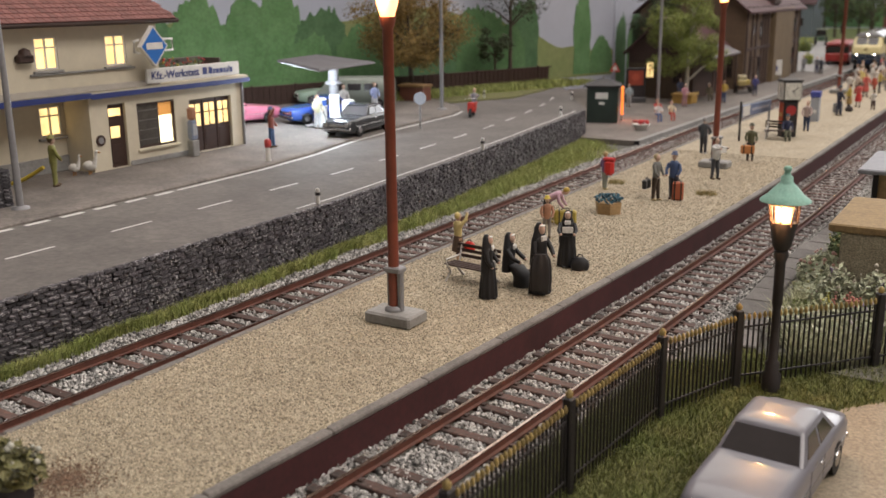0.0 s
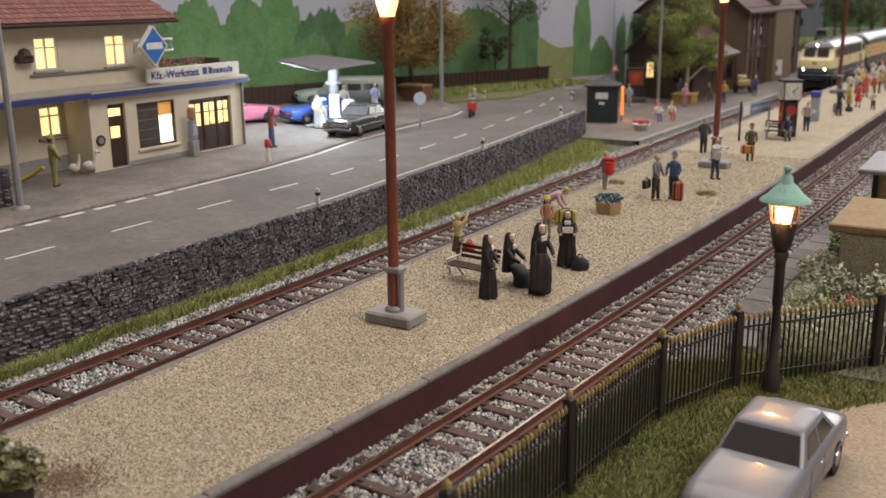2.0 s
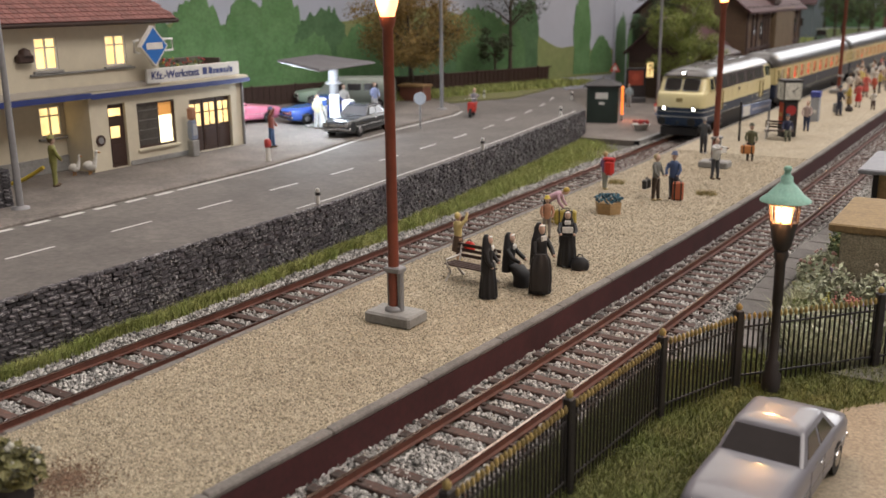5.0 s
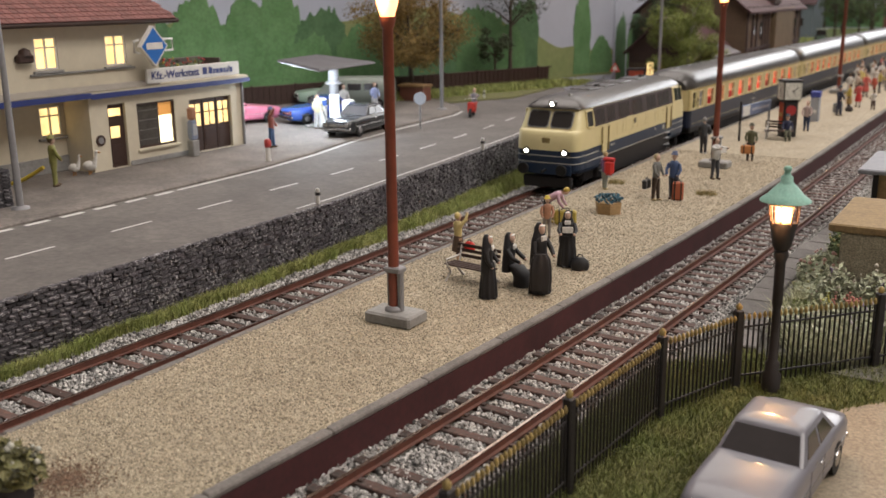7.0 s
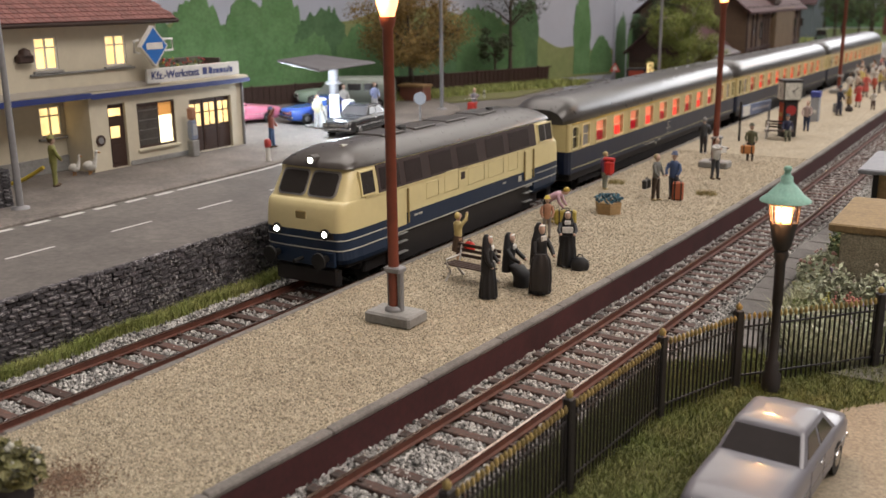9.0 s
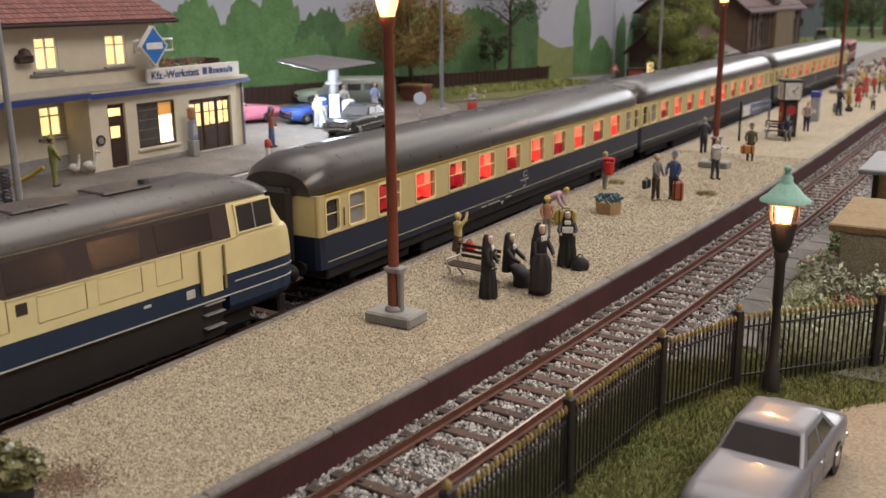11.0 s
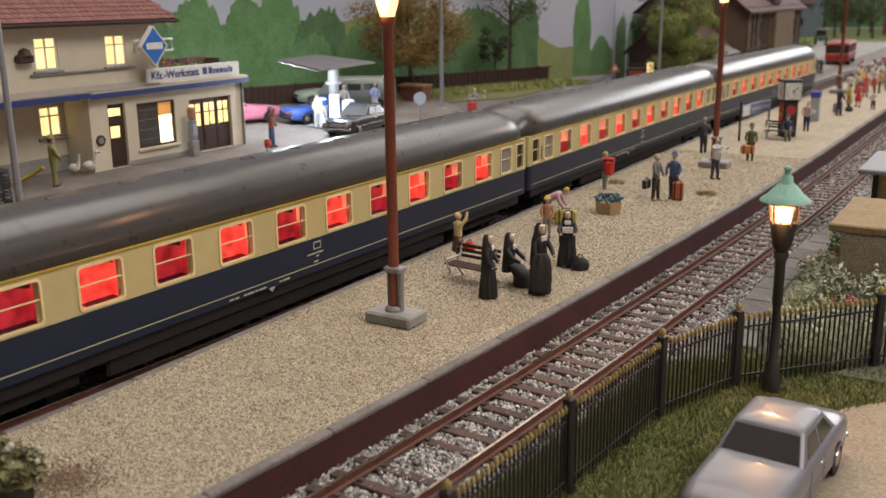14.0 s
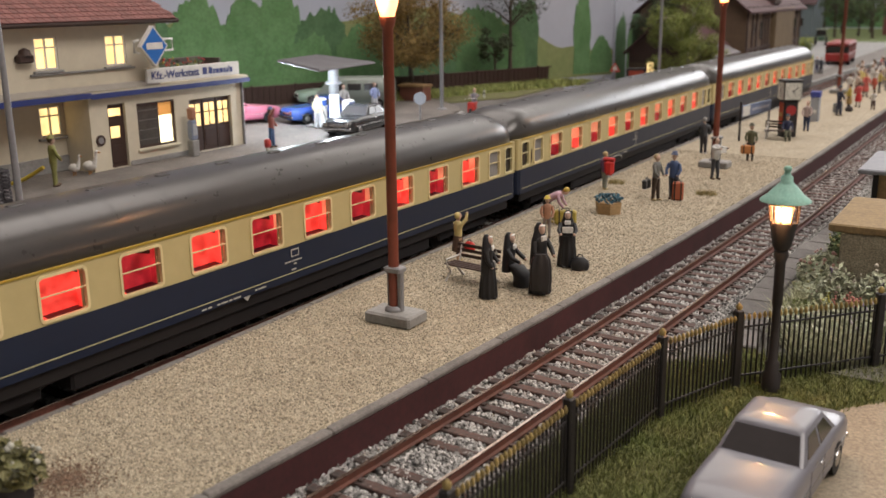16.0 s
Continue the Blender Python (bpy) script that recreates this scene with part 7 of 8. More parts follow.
def bench(x, y, z, rz, label):
    t = thing("bench", at(x, y, z, rz), label, "bench", "platform benches")
    for i in range(4):
        part("seat_slat", Mesh().box(-0.75, 0.75, -0.32 + i * 0.13, -0.22 + i * 0.13, 0.44, 0.48, 0.012), DARKWOOD, t)
    for i in range(3):
        part("back_slat", Mesh().box(-0.75, 0.75, 0.24 + i * 0.03, 0.27 + i * 0.03, 0.58 + i * 0.14, 0.67 + i * 0.14, 0.012), DARKWOOD, t)
    for s in (-0.6, 0.6):
        part("end_frame", Mesh().tube([(s, -0.42, 0), (s, -0.2, 0.25), (s, -0.36, 0.44), (s, 0.2, 0.44), (s, 0.34, 0.95)], 0.035, 7).tube([(s, 0.4, 0), (s, 0.12, 0.28), (s, 0.2, 0.44)], 0.035, 7).tube([(s, -0.34, 0.44), (s, -0.38, 0.62), (s, 0.24, 0.64)], 0.03, 7), PALEIRON, t, "pale cast metal end")
    return t


P = Z_PLAT
NUN = dict(coat_=(0.011, 0.011, 0.013), legs=(0.01, 0.01, 0.01), robe=True, h=1.7)
bench(-12.62, 22.3, P, -8, "bench with dark slats and pale cast ends on the platform")
figurine(-11.55, 21.25, P, 105, "model figure of a nun in black habit, standing", arms=(0.12, 0.25), **{**NUN, "h": 1.58})
figurine(-11.62, 22.62, P, 95, "model figure of a nun seated on the bench", sit=True, arms=(0.45, 0.45), **NUN)
figurine(-10.55, 22.25, P, 70, "model figure of a nun holding a dark coat", arms=(0.15, 0.3), **{**NUN, "h": 1.78})
figurine(-11.0, 25.0, P, 25, "model figure of a nun reading a white book", arms=(0.55, 0.55), white=True, **{**NUN, "h": 1.55})
cb = Mesh().rings([[((0.24 * k + 0.02 * math.cos(7 * a)) * math.cos(a), (0.12 * k + 0.02 * math.cos(7 * a)) * math.sin(a), z) for a in [6.283 * i / 28 for i in range(28)]] for k, z in ((0.6, 1.16), (1.0, 1.02), (1.15, 0.75), (1.2, 0.45), (1.05, 0.2))])
solid("draped_coat", cb, BLACK, at(-10.38, 21.93, P, 35), "dark coat draped over the figure's arms", "coat")


def soft_bag(x, y, rz, colour, label, s=1.0):
    t = thing("travel_bag", at(x, y, P, rz), label, "luggage")
    part("body", Mesh().rings([[(0.26 * s * k * math.cos(a), 0.17 * s * k * math.sin(a), z * s) for a in [6.283 * i / 12 for i in range(12)]] for k, z in ((0.9, 0.0), (1.05, 0.12), (0.9, 0.3), (0.45, 0.38))]), col(*colour), t)
    part("handle", Mesh().tube([(-0.1 * s, 0, 0.35 * s), (-0.05 * s, 0, 0.46 * s), (0.05 * s, 0, 0.46 * s), (0.1 * s, 0, 0.35 * s)], 0.018, 6), BLACK, t)
    return t


soft_bag(-10.5, 24.8, 20, (0.015, 0.015, 0.018), "round black travel bag on the sand", 1.0)
soft_bag(-11.15, 23.1, 10, (0.03, 0.02, 0.02), "dark travel bag beside the bench", 0.95)
soft_bag(-11.95, 21.9, 0, (0.16, 0.06, 0.025), "brown leather travel bag by the bench", 0.8)
figurine(-13.98, 23.87, P, 150, "model woman in yellow blouse waving to the train", coat_=(0.55, 0.45, 0.2), legs=(0.5, 0.33, 0.22), skirt=(0.10, 0.06, 0.04), hair=(0.62, 0.50, 0.2), arms=(1.55, 0.1), h=1.42)
soft_bag(-13.68, 24.02, 0, (0.6, 0.03, 0.02), "small bright red handbag in the waving figure's hand", 0.7).location.z += 0.36 * K
figurine(-13.0, 27.9, P, 30, "model child with a yellow cap", coat_=(0.40, 0.20, 0.12), legs=(0.25, 0.22, 0.2), hat=(0.55, 0.42, 0.05), h=1.25)
figurine(-13.85, 29.7, P, 100, "model woman in pink bending over a suitcase", coat_=(0.52, 0.33, 0.40), legs=(0.02, 0.02, 0.02), hair=(0.5, 0.35, 0.06), bend=1.1, arms=(0.9, 0.9), h=1.6)
case(-13.2, 29.8, P, 25, (0.75, 0.3, 0.5), (0.42, 0.33, 0.06), "mustard yellow suitcase on the sand")
figurine(-14.35, 36.2, P, 160, "model hiker with a red backpack", coat_=(0.19, 0.10, 0.22), legs=(0.32, 0.34, 0.3), hair=(0.5, 0.4, 0.2), arms=(0.1, 0.1), h=1.45)
bp = thing("backpack", at(-14.12, 36.05, P + 0.62), "tall bright red backpack on the hiker's back", "backpack")
part("sack", Mesh().box(-0.2, 0.2, -0.14, 0.14, 0, 0.6, 0.1), col(0.6, 0.03, 0.025), bp)
part("bedroll", Mesh().tube([(-0.22, 0, 0.63), (0.22, 0, 0.63)], 0.09, 10), col(0.5, 0.03, 0.03), bp)
figurine(-11.85, 35.1, P, 80, "model man in grey coat with a black briefcase", coat_=(0.16, 0.16, 0.15), legs=(0.06, 0.04, 0.03), hair=(0.45, 0.36, 0.2), h=1.68)
case(-12.15, 34.9, P + 0.45, 80, (0.5, 0.16, 0.36), (0.02, 0.02, 0.02), "black briefcase in the figure's hand", "briefcase")
figurine(-11.35, 35.65, P, 0, "model man in blue work coat with a cap", coat_=(0.06, 0.10, 0.22), legs=(0.07, 0.08, 0.11), hat=(0.08, 0.10, 0.18), h=1.68)
case(-11.1, 35.45, P, 15, (0.42, 0.26, 0.72), (0.42, 0.11, 0.05), "orange red trolley case standing on the sand")
figurine(-13.5, 46.8, P, 180, "model conductor in dark grey suit by the track", coat_=(0.05, 0.055, 0.065), legs=(0.04, 0.04, 0.05), hair=(0.3, 0.3, 0.3), h=1.68)
figurine(-11.1, 40.4, P, 60, "model man in white shirt reading a newspaper", coat_=(0.55, 0.55, 0.54), legs=(0.05, 0.055, 0.07), arms=(0.9, 0.9), white=True, h=1.68)
figurine(-11.0, 45.8, P, 20, "model man in olive coat with an orange suitcase", coat_=(0.10, 0.10, 0.05), legs=(0.05, 0.04, 0.03), hat=(0.09, 0.08, 0.05), h=1.6)
case(-11.05, 45.45, P + 0.35, 20, (0.62, 0.18, 0.42), (0.50, 0.20, 0.06), "orange suitcase in the figure's hand")
bench(-11.4, 53.3, P, 5, "bench with pale cast ends by the platform clock")
figurine(-10.95, 53.2, P, 20, "model figure in dark blue seated on the bench", coat_=(0.02, 0.025, 0.07), legs=(0.10, 0.10, 0.06), sit=True, hat=(0.02, 0.02, 0.03))
figurine(-10.75, 57.2, P, 0, "model man in blue trousers by the clock", coat_=(0.45, 0.35, 0.33), legs=(0.03, 0.05, 0.12))
figurine(-10.42, 65.4, P, 60, "model station officer in navy uniform", coat_=(0.015, 0.018, 0.035), legs=(0.02, 0.025, 0.06), hat=(0.02, 0.02, 0.03), h=1.7)
for x, y, c1, c2, sk, h in ((-10.4, 69.0, (0.5, 0.38, 0.08), (0.1, 0.07, 0.05), (0.35, 0.22, 0.08), 1.6), (-10.1, 70.8, (0.5, 0.08, 0.07), (0.55, 0.5, 0.45), (0.5, 0.03, 0.03), 1.6), (-9.0, 69.6, (0.55, 0.52, 0.48), (0.1, 0.06, 0.05), None, 1.2), (-11.7, 80.6, (0.62, 0.56, 0.5), (0.2, 0.12, 0.08), None, 1.6), (-11.3, 78.4, (0.6, 0.5, 0.42), (0.1, 0.08, 0.08), None, 1.6), (-12.3, 86.5, (0.6, 0.58, 0.55), (0.3, 0.25, 0.2), (0.6, 0.56, 0.5), 1.6), (-10.9, 84.0, (0.6, 0.55, 0.5), (0.45, 0.12, 0.08), (0.5, 0.1, 0.06), 1.6), (-10.2, 81.4, (0.55, 0.42, 0.12), (0.06, 0.05, 0.05), None, 1.65), (-9.9, 83.5, (0.05, 0.06, 0.1), (0.05, 0.05, 0.06), None, 1.65), (-11.9, 91, (0.5, 0.48, 0.5), (0.08, 0.08, 0.12), None, 1.65), (-11.0, 93, (0.6, 0.5, 0.3), (0.3, 0.1, 0.1), (0.3, 0.1, 0.1), 1.6), (-10.3, 96, (0.6, 0.6, 0.58), (0.1, 0.1, 0.1), None, 1.65)):
    figurine(x, y, P, (x * 977) % 360, "small painted figure waiting in the platform crowd", coat_=c1, legs=c2, skirt=sk, h=h, arms=(0.4, 0.2))
q = random.Random(77)
for x, y, k in ((-12.9, 88.6, 0), (-13.0, 91.5, 1), (-12.1, 84.6, 2), (-12.4, 94.0, 0), (-11.6, 87.6, 0), (-11.9, 96.4, 3), (-11.2, 90.0, 0), (-11.4, 81.9, 2), (-10.5, 86.8, 1), (-11.0, 98.5, 0), (-10.7, 78.0, 4), (-11.9, 78.6, 0), (-12.6, 100.5, 4), (-11.5, 102.0, 0)):
    c1 = ((0.62, 0.60, 0.56), (0.60, 0.48, 0.40), (0.55, 0.44, 0.14), (0.06, 0.06, 0.1), (0.5, 0.10, 0.08))[k]
    figurine(x, y, P, q.uniform(0, 360), "small painted figure in the wedding crowd", coat_=c1, legs=(0.25, 0.2, 0.18) if k else (0.45, 0.42, 0.4), skirt=c1 if k in (0, 4) else None, h=q.uniform(1.5, 1.7), arms=(0.4, 0.3))
case(-10.75, 67.0, P, 10, (0.6, 0.35, 0.6), (0.34, 0.34, 0.33), "pale grey box case beside the officer")
soft_bag(-10.2, 67.9, 0, (0.04, 0.03, 0.03), "dark bag on the platform", 0.9)
# home platform and road figures
H = Z_HOME
for x, y, c1, c2, sk, lab in ((-20.9, 61.6, (0.6, 0.58, 0.56), (0.08, 0.14, 0.3), None, "seated model child in white and blue"), (-20.3, 62.5, (0.6, 0.5, 0.35), (0.4, 0.06, 0.04), None, "seated model child in yellow and red"), (-21.6, 63.5, (0.45, 0.05, 0.05), (0.3, 0.25, 0.2), None, "seated model child in red")):
    figurine(x, y, H, 40, lab, coat_=c1, legs=c2, sit=True, h=1.5, arms=(0.7, 0.5))
for x, y, c1, c2, lab in ((-23.6, 74.6, (0.14, 0.17, 0.28), (0.14, 0.17, 0.28), "model man in blue grey overalls by the birch"), (-21.9, 70.4, (0.5, 0.25, 0.3), (0.45, 0.25, 0.28), "model woman in pink by the birch"), (-20.1, 74.2, (0.45, 0.30, 0.06), (0.07, 0.10, 0.2), "model man in yellow jacket"), (-19.2, 80.0, (0.05, 0.05, 0.18), (0.03, 0.03, 0.07), "model porter in dark blue"), (-18.6, 104.0, (0.02, 0.025, 0.04), (0.02, 0.02, 0.03), "dark model figure on the home platform"), (-19.2, 105.0, (0.1, 0.1, 0.12), (0.05, 0.05, 0.1), "dark model figure walking on the platform"), (-20.8, 106.5, (0.3, 0.3, 0.32), (0.2, 0.2, 0.22), "grey model figure before the bus"), (-25.5, 68.5, (0.35, 0.42, 0.45), (0.4, 0.4, 0.4), "pale model figure by the poster stand")):
    figurine(x, y, H, 40, lab, coat_=c1, legs=c2)
figurine(-21.5, 75.2, H, 30, "model man seated beside the birch tub", coat_=(0.12, 0.10, 0.06), legs=(0.1, 0.08, 0.05), sit=True, hair=(0.6, 0.58, 0.52))
gt = thing("luggage_cart", at(-20.8, 82.6, H, 20), "wooden luggage cart loaded with yellow parcels", "cart")
part("bed", Mesh().box(-0.6, 0.6, -1.1, 1.1, 0.5, 0.62, 0.02), DARKWOOD, gt)
for s in (-0.55, 0.55):
    for y in (-0.7, 0.7):
        part("wheel", Mesh().tube([(s - 0.05, y, 0.28), (s + 0.05, y, 0.28)], 0.28, 12), TYRE, gt)
for x, y, z, c in ((-0.2, -0.6, 0.62, (0.42, 0.34, 0.14)), (0.2, 0.3, 0.62, (0.5, 0.40, 0.12)), (-0.1, 0.1, 1.0, (0.5, 0.45, 0.3))):
    part("parcel", Mesh().box(x - 0.35, x + 0.35, y - 0.35, y + 0.35, z, z + 0.42, 0.06), col(*c), gt)
figurine(-30.2, 22.5, ZP, 160, "model fireman in olive uniform holding a yellow hose", coat_=(0.22, 0.22, 0.06), legs=(0.22, 0.22, 0.07), hat=(0.25, 0.24, 0.08), h=1.72)
solid("fire_hose", Mesh().tube([(-0.15, 0, 0.75), (-0.5, -0.1, 0.55), (-0.9, -0.3, 0.3), (-1.4, -0.55, 0.12)], [0.07, 0.07, 0.07, 0.06], 8), col(0.5, 0.38, 0.04), at(-30.1, 22.1, ZP), "yellow hose lying on the pavement", "hose")
for x, y, s in ((-31.4, 24.3, 1.0), (-31.05, 24.75, 1.15)):
    gm = Mesh().ball((0, 0, 0.3), (0.16, 0.26, 0.17), 10, 6).tube([(0, -0.18, 0.36), (0, -0.26, 0.6), (0, -0.28, 0.75)], [0.09, 0.05, 0.05], 8).ball((0, -0.3, 0.78), (0.06, 0.08, 0.06), 8, 5).use(1).tube([(0, -0.36, 0.77), (0, -0.44, 0.75)], [0.03, 0.015], 6).tube([(-0.06, 0, 0.16), (-0.06, 0, 0)], 0.02, 6).tube([(0.06, 0, 0.16), (0.06, 0, 0)], 0.02, 6)
    o = new("goose_figure", gm.data("goose_figure", WHITE, col(0.5, 0.22, 0.04)))
    o.matrix_basis = at(x, y, ZP, 40 + 60 * s) @ Matrix.Scale(s, 4)
    tagged(o, "small white goose figure on the pavement", "figurine", "geese")
figurine(-29.3, 33.4, ZP, 120, "model mechanic in red shirt and blue dungarees", coat_=(0.30, 0.10, 0.08), legs=(0.05, 0.11, 0.24), hat=(0.1, 0.13, 0.25), arms=(1.6, 0.2), h=1.68)
for x, y, c in ((-31.4, 39.4, (0.55, 0.52, 0.35)), (-33.6, 44.6, (0.6, 0.6, 0.6)), (-32.8, 46.5, (0.3, 0.36, 0.6))):
    figurine(x, y, ZP, 60, "model attendant in pale clothes at the pumps", coat_=c, legs=(0.5, 0.5, 0.52), h=1.65)
mc = thing("motor_scooter", at(-27.2, 48.1, Z_ROAD, 20), "red motor scooter with a rider figure on the road", "scooter")
for y in (-0.55, 0.55):
    part("wheel", Mesh().tube([(-0.06, y, 0.25), (0.06, y, 0.25)], 0.25, 14), TYRE, mc)
part("body", Mesh().box(-0.18, 0.18, -0.1, 0.7, 0.3, 0.75, 0.1).box(-0.19, 0.19, -0.52, -0.36, 0.28, 0.86, 0.08), col(0.5, 0.03, 0.02), mc, "red body and leg shield")
part("handlebar", Mesh().tube([(-0.35, -0.42, 1.05), (0.35, -0.42, 1.05)], 0.03, 6), CHROME, mc)
figurine(-27.15, 48.3, Z_ROAD + 0.25, 20, "model rider in grey with a yellow bag", coat_=(0.25, 0.25, 0.28), legs=(0.4, 0.04, 0.03), sit=True, hair=(0.45, 0.36, 0.1), arms=(0.9, 0.9), h=1.6)

# ---------------------------------------------------------------- platform furniture

pl = thing("hexagonal_planter", at(-12.6, 32.2, P), "hexagonal pale wooden planter with blue flowers", "planter")
part("tub", Mesh().turned(0, 0, [(0.46, 0), (0.5, 0.42), (0.43, 0.42), (0.42, 0.36)], 6, False), WOOD, pl, "pale wooden hexagonal tub")
bl = Mesh()
for i in range(130):
    a, r = random.uniform(0, 6.28), 0.5 * math.sqrt(random.random())
    c = Vector((math.cos(a) * r, math.sin(a) * r, 0.44 + random.uniform(0, 0.2) * (1.3 - r)))
    e = Euler((random.uniform(-1, 1), random.uniform(-1, 1), random.uniform(0, 6))).to_matrix()
    bl.add([tuple(c + e @ Vector(p)) for p in ((-0.09, 0, 0), (0, -0.04, 0.03), (0.09, 0, 0), (0, 0.04, 0.03))], [(0, 1, 2, 3)])
    if i % 3 == 0:
        bl.ball(tuple(c + Vector((0, 0, 0.03))), 0.05, 6, 4)
part("blossom_mass", bl, paint("blue_blossom", (0.05, 0.14, 0.24), 0.7, grain=0.3, size=0.3, second=(0.04, 0.10, 0.10), island=0.5), pl, "blue green blossoms")

ck = thing("platform_clock", at(-11.25, 54.6, P, -58), "platform clock tower with white dials and red posters", "clock")
part("shaft", Mesh().box(-0.38, 0.38, -0.38, 0.38, 0, 1.95, 0.04), BLACK, ck, "black advertising shaft")
part("clock_head", Mesh().box(-0.48, 0.48, -0.48, 0.48, 1.95, 2.98, 0.04), BLACK, ck)
part("clock_roof", Mesh().box(-0.54, 0.54, -0.54, 0.54, 2.98, 3.07, 0.03), BLACK, ck, "dark flat roof")
DIAL = paint("clock_dial", (0.70, 0.69, 0.62), 0.5, grain=0.05, size=1.0)
for r in range(4):
    m = pose(0, 0, 0, 0, 0, 90 * r)
    di = part("dial", Mesh().box(-0.43, 0.43, -0.505, -0.48, 2.03, 2.91, 0.01), DIAL, ck, "white clock dial", m)
    for k in range(12):
        a = math.pi / 6 * k
        part("hour_mark", Mesh().box(-0.015, 0.015, -0.515, -0.504, 0.31, 0.38).moved(Matrix.Translation((0, 0, 2.47)) @ Euler((0, a, 0)).to_matrix().to_4x4()), BLACK, di)
    for a, l in ((0.9, 0.36), (2.6, 0.25)):
        part("pointer", Mesh().box(-0.022, 0.022, -0.525, -0.512, -0.06, l * 0.9).moved(Matrix.Translation((0, 0, 2.47)) @ Euler((0, a, 0)).to_matrix().to_4x4()), BLACK, di)
    po = part("poster", Mesh().box(-0.32, 0.32, -0.40, -0.38, 0.7, 1.85, 0.01), col(0.45, 0.08, 0.03) if r % 2 == 0 else BLACK, ck, "orange red poster" if r % 2 == 0 else "black poster", m)
    part("poster_shape", Mesh().tube([(0, -0.40, 1.45), (0, -0.415, 1.45)], 0.28, 16) if r % 2 else Mesh().box(-0.24, 0.24, -0.415, -0.40, 1.1, 1.3), col(0.4, 0.03, 0.03) if r % 2 else col(0.5, 0.3, 0.1), po, "", None)

sg = thing("station_name_board", at(-12.75, 53.6, P, 82), "blue station name board on two dark posts", "sign")
for s in (-2.0, 2.0):
    part("post", Mesh().box(s - 0.05, s + 0.05, -0.05, 0.05, 0, 2.1 if s < 0 else 1.3, 0.02), BLACK if s < 0 else STEEL, sg)
part("board", Mesh().box(-1.9, 2.1, -0.05, 0.05, 1.25, 1.85, 0.02), col(0.16, 0.20, 0.32), sg, "dull blue board")
part("white_field", Mesh().box(-1.85, -0.9, -0.065, -0.05, 1.28, 1.82), WHITE, sg)
part("lettering_bar", Mesh().box(-0.6, 1.8, -0.065, -0.05, 1.48, 1.62), col(0.4, 0.42, 0.5), sg)
bn = thing("ticket_column", at(-11.2, 61.9, P), "pale grey ticket column with a blue top", "ticket machine")
part("column", Mesh().box(-0.25, 0.25, -0.25, 0.25, 0, 1.45, 0.04), col(0.38, 0.40, 0.44), bn)
part("top", Mesh().box(-0.28, 0.28, -0.28, 0.28, 1.45, 1.8, 0.04), col(0.06, 0.08, 0.35), bn, "blue top")
part("slot", Mesh().box(-0.12, 0.12, -0.265, -0.25, 0.5, 0.7), WHITE, bn)

# dark planter with a bush at the platform's near end
pb2 = thing("planter_box", at(-13.2, 7.95, P, 8), "dark planter box with a white flowering bush", "planter")
part("box", Mesh().box(-0.6, 0.5, -0.6, 0.5, 0, 0.42, 0.04), paint("dark_planter", (0.03, 0.026, 0.03), 0.7, grain=0.2, size=0.8), pb2)
LEAFOLIVE = paint("olive_leaf", (0.085, 0.09, 0.03), 0.7, grain=0.3, size=0.3, second=(0.15, 0.13, 0.05), island=0.7)
flowers("flower_bush", -13.25, 8.2, P + 0.36, 0.85, 0.6, 0.62, LEAFOLIVE, [(0.5, 0.5, 0.44)], "olive leafy bush with few white blossoms in the planter", 900, 8, bloom=16)

# garden beyond the fence: shrubs, board shelter, stone border
for i, (x, y, sx, sy, h, m, b) in enumerate(((-4.2, 24.0, 0.8, 0.9, 0.8, LEAFGREY, [(0.6, 0.58, 0.5)]), (-3.6, 26.2, 0.9, 0.8, 0.9, LEAFGREY, [(0.6, 0.42, 0.4)]), (-4.7, 29.2, 0.7, 1.0, 1.0, LEAFGREY, [(0.6, 0.36, 0.32)]), (-2.6, 24.4, 0.7, 0.7, 0.7, LEAFGREY, [(0.55, 0.5, 0.6)]), (-3.0, 25.2, 0.9, 0.9, 0.8, LEAFGREY, [(0.45, 0.4, 0.55)]), (-4.3, 27.4, 0.8, 1.2, 0.9, LEAFGREY, [(0.55, 0.53, 0.3)]), (-3.2, 28.0, 0.9, 1.0, 1.0, LEAFGREY, [(0.6, 0.25, 0.22)]), (-2.3, 27.0, 0.9, 1.2, 0.9, LEAFGREY, [(0.45, 0.42, 0.6)]), (-4.2, 31.6, 0.8, 1.2, 1.6, LEAF, [(0.5, 0.45, 0.2)]), (-3.6, 30.0, 0.8, 0.8, 1.0, LEAFLIGHT, []), (-4.6, 25.6, 0.5, 0.7, 0.5, LEAFLIGHT, []), (-1.5, 25.6, 1.0, 1.0, 0.9, LEAFGREY, [(0.6, 0.6, 0.55)]), (-0.6, 28.0, 1.2, 1.2, 1.0, LEAFGREY, [(0.55, 0.3, 0.28)]), (-1.9, 30.0, 1.0, 1.0, 1.3, LEAFGREY, [(0.5, 0.45, 0.6)]))):
    flowers("garden_shrub", x, y, -0.2, sx, sy, h, m, b, "flowering garden shrub behind the black fence", 1300, 50 + i, bloom=34)
n = 24000
gy = rng.uniform(22.0, 34.0, n)
gx_ = np.interp(gy, [22, 25, 28, 34], [-4.0, -5.0, -4.9, -4.6]) + rng.uniform(0, 1, n) ** 1.2 * 6
keep = ~((gx_ > -2.4 + (gy - 23) * 0.9) & (gy < 23.6))
WEED = paint("pale_garden_weeds", (0.44, 0.46, 0.28), 0.8, grain=0.3, size=0.5, second=(0.46, 0.45, 0.32), island=0.5)
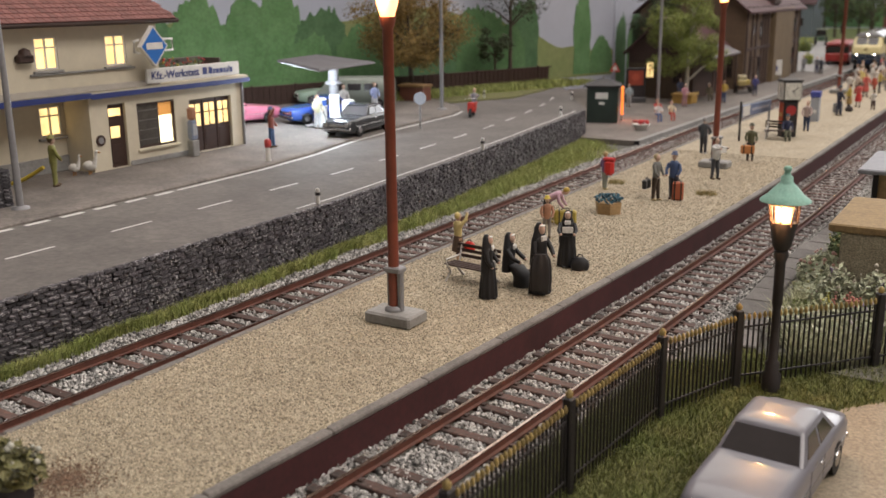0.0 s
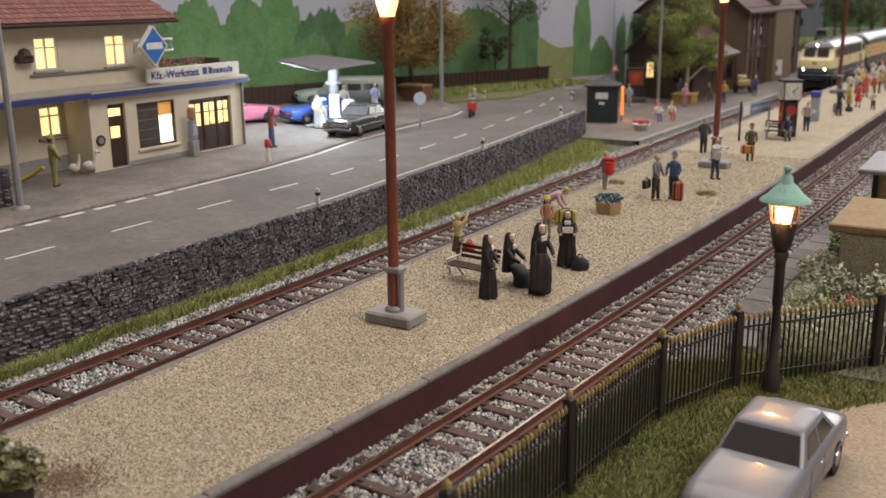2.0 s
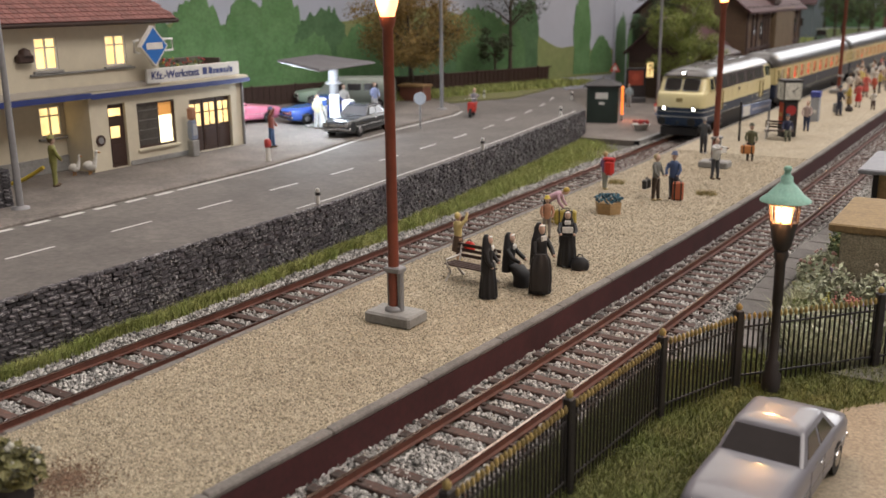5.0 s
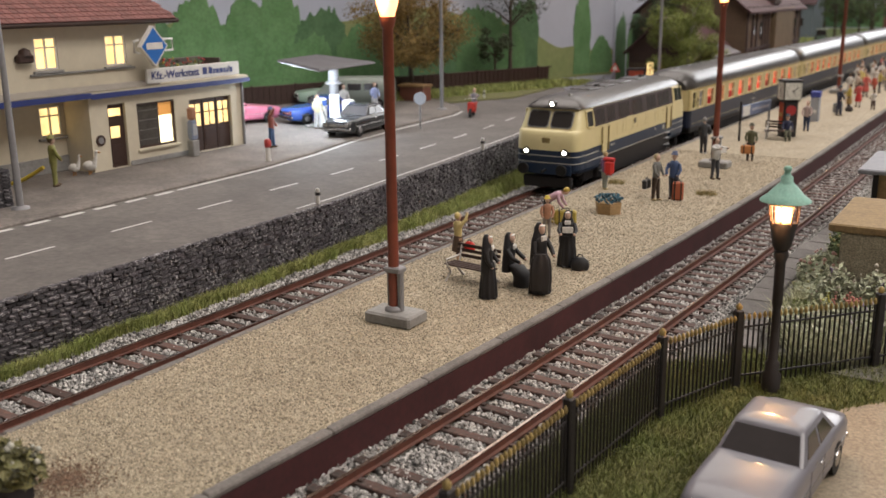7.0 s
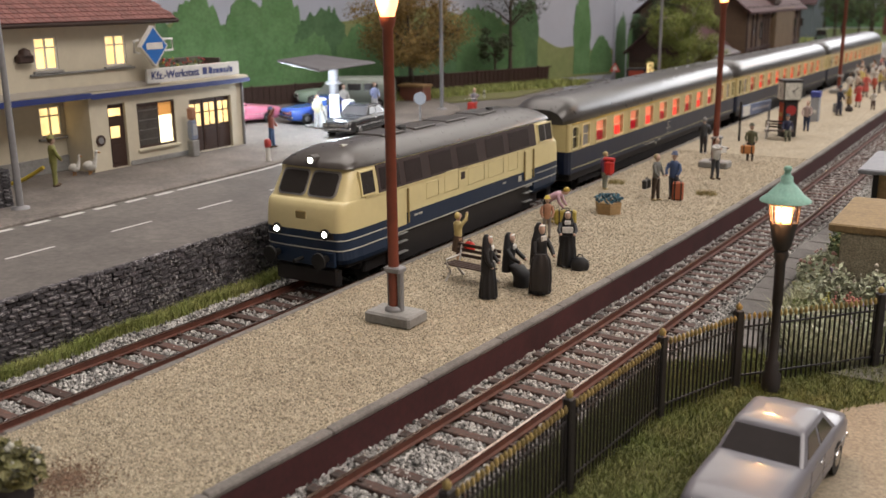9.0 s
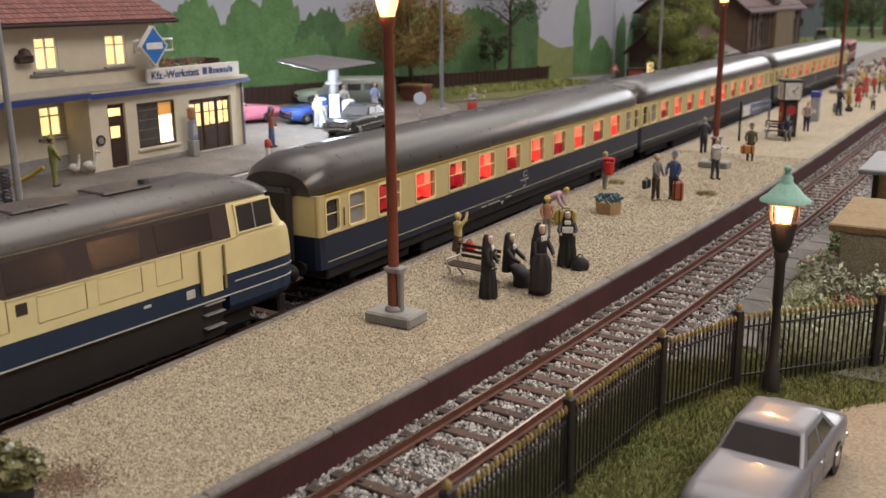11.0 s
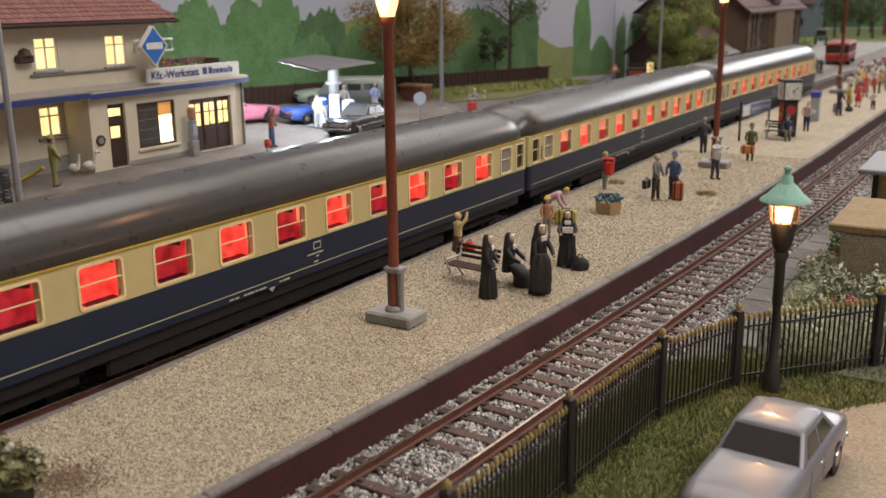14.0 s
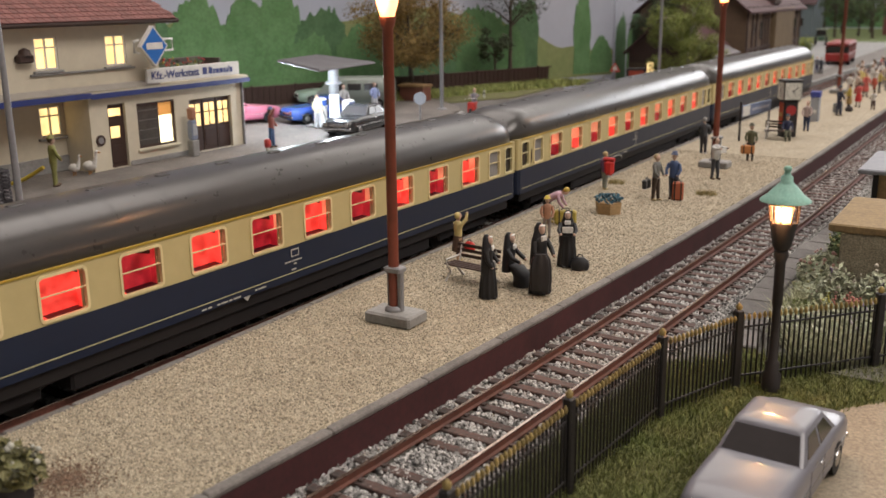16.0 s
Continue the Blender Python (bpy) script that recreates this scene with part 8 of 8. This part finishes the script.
stuff("garden_weeds", *blades(np.stack([gx_, gy, np.full(n, -0.22)], -1)[keep], 0.6, 0.018, 1.1), WEED, "tangled pale weeds and stalks in the garden", "weeds")
for i, (x, y, h, c, lab) in enumerate(((-4.05, 27.7, 1.0, (0.42, 0.34, 0.55), "lilac flower spikes in the garden"), (-2.75, 26.3, 1.1, (0.45, 0.37, 0.58), "lilac flower spikes near the shelter"), (-3.3, 25.3, 0.9, (0.62, 0.25, 0.22), "salmon pink flower spikes in the garden"), (-3.9, 26.0, 0.7, (0.55, 0.5, 0.12), "yellow flower clump in the garden"), (-3.7, 28.0, 1.1, (0.6, 0.08, 0.05), "red blossoms beside the shelter"))):
    q = np.random.default_rng(400 + i)
    fs = thing("flower_clump", at(x, y, -0.2), lab, "plant")
    stalk, bloom_ = Mesh(), Mesh()
    for k in range(14):
        a, r = q.uniform(0, 6.28), q.uniform(0.02, 0.28)
        top_ = (math.cos(a) * r * 1.5, math.sin(a) * r * 1.5, h * q.uniform(0.75, 1.05))
        stalk.tube([(math.cos(a) * r * 0.4, math.sin(a) * r * 0.4, 0), top_], [0.018, 0.01], 5)
        for j in range(5):
            bloom_.ball((top_[0] + q.uniform(-0.05, 0.05), top_[1] + q.uniform(-0.05, 0.05), top_[2] - j * 0.05), 0.032, 6, 4)
    part("stalks", stalk, LEAF, fs)
    part("blossoms", bloom_, col(*c), fs)
for i, (x, y, sx, h) in enumerate(((-3.75, 26.3, 0.6, 1.45), (-2.9, 26.15, 0.65, 1.5), (-2.0, 26.0, 0.6, 1.3))):
    flowers("garden_shrub", x, y, -0.2, sx, 0.45, h, LEAFGREY, [(0.55, 0.5, 0.42)], "pale grey green shrub against the shelter wall", 1100, 450 + i, bloom=14)
hut = thing("board_shelter", at(-2.9, 28.55, -0.2), "wooden shelter with a flat weathered board roof", "shelter")
part("roof_board", Mesh().box(-1.32, 2.6, -2.0, 2.0, 2.2, 2.42, 0.04), ROOFWOOD, hut, "thick weathered board roof")
RUBBLE = paint("tan_rubble_wall", (0.40, 0.36, 0.27), 0.9, grain=0.5, size=0.35, bump=0.06, second=(0.27, 0.24, 0.18), dirt=0.2)
for x, y in ((0.5, -1.82), (-1.0, 1.6), (1.6, 1.6)):
    part("post", Mesh().box(x - 0.12, x + 0.12, y - 0.12, y + 0.12, 0, 2.2, 0.02), DARKWOOD, hut)
part("front_wall", Mesh().box(-1.0, 0.35, -1.97, -1.75, 0, 2.19, 0.03), RUBBLE, hut, "tan rubble stone wall")
part("side_wall", Mesh().box(-1.0, -0.8, -1.74, 1.45, 0, 2.19, 0.03), RUBBLE, hut, "tan rubble stone wall")
part("board_wall", Mesh().box(0.66, 2.4, -1.96, -1.8, 0, 2.19, 0.02), WOOD, hut, "light board wall")

sh2 = thing("signal_cabin", at(-3.2, 36.5, -0.2), "timber cabin with a grey felt roof beside the track", "cabin")
part("wall", Mesh().box(-1.0, 2.5, -1.6, 1.6, 0, 2.45, 0.03), WOOD, sh2, "light wooden wall")
part("corner_board", Mesh().box(-1.08, -0.9, -1.68, -1.5, 0, 2.45, 0.01), BLACK, sh2)
part("roof", Mesh().box(-1.5, 3.0, -2.2, 2.2, 2.45, 2.62, 0.04), col(0.26, 0.27, 0.30), sh2, "grey felt roof")
STONEB = paint("border_stone", (0.17, 0.16, 0.15), 0.9, grain=0.4, size=0.4, bump=0.03, second=(0.11, 0.10, 0.095), obj=0.25)
border_x = lambda q: float(np.interp(q, [22, 26, 30, 34, 40], [-5.2, -5.85, -5.8, -5.6, -5.2]))
sbm = thing("stone_border", at(0, 0, 0), "grey stone border between track and garden", "border")
for i in range(13):
    y = 22.6 + i * 1.25
    x = border_x(y)
    part("stone", Mesh().box(-0.4 - 0.04 * (i % 3), 0.36, 0.005, 1.245, -0.34, -0.12 + 0.012 * (i % 2), 0.04), STONEB, sbm, "", at(x, y, 0, -math.degrees(math.atan(slope(border_x, y + 0.6)))))

motions()
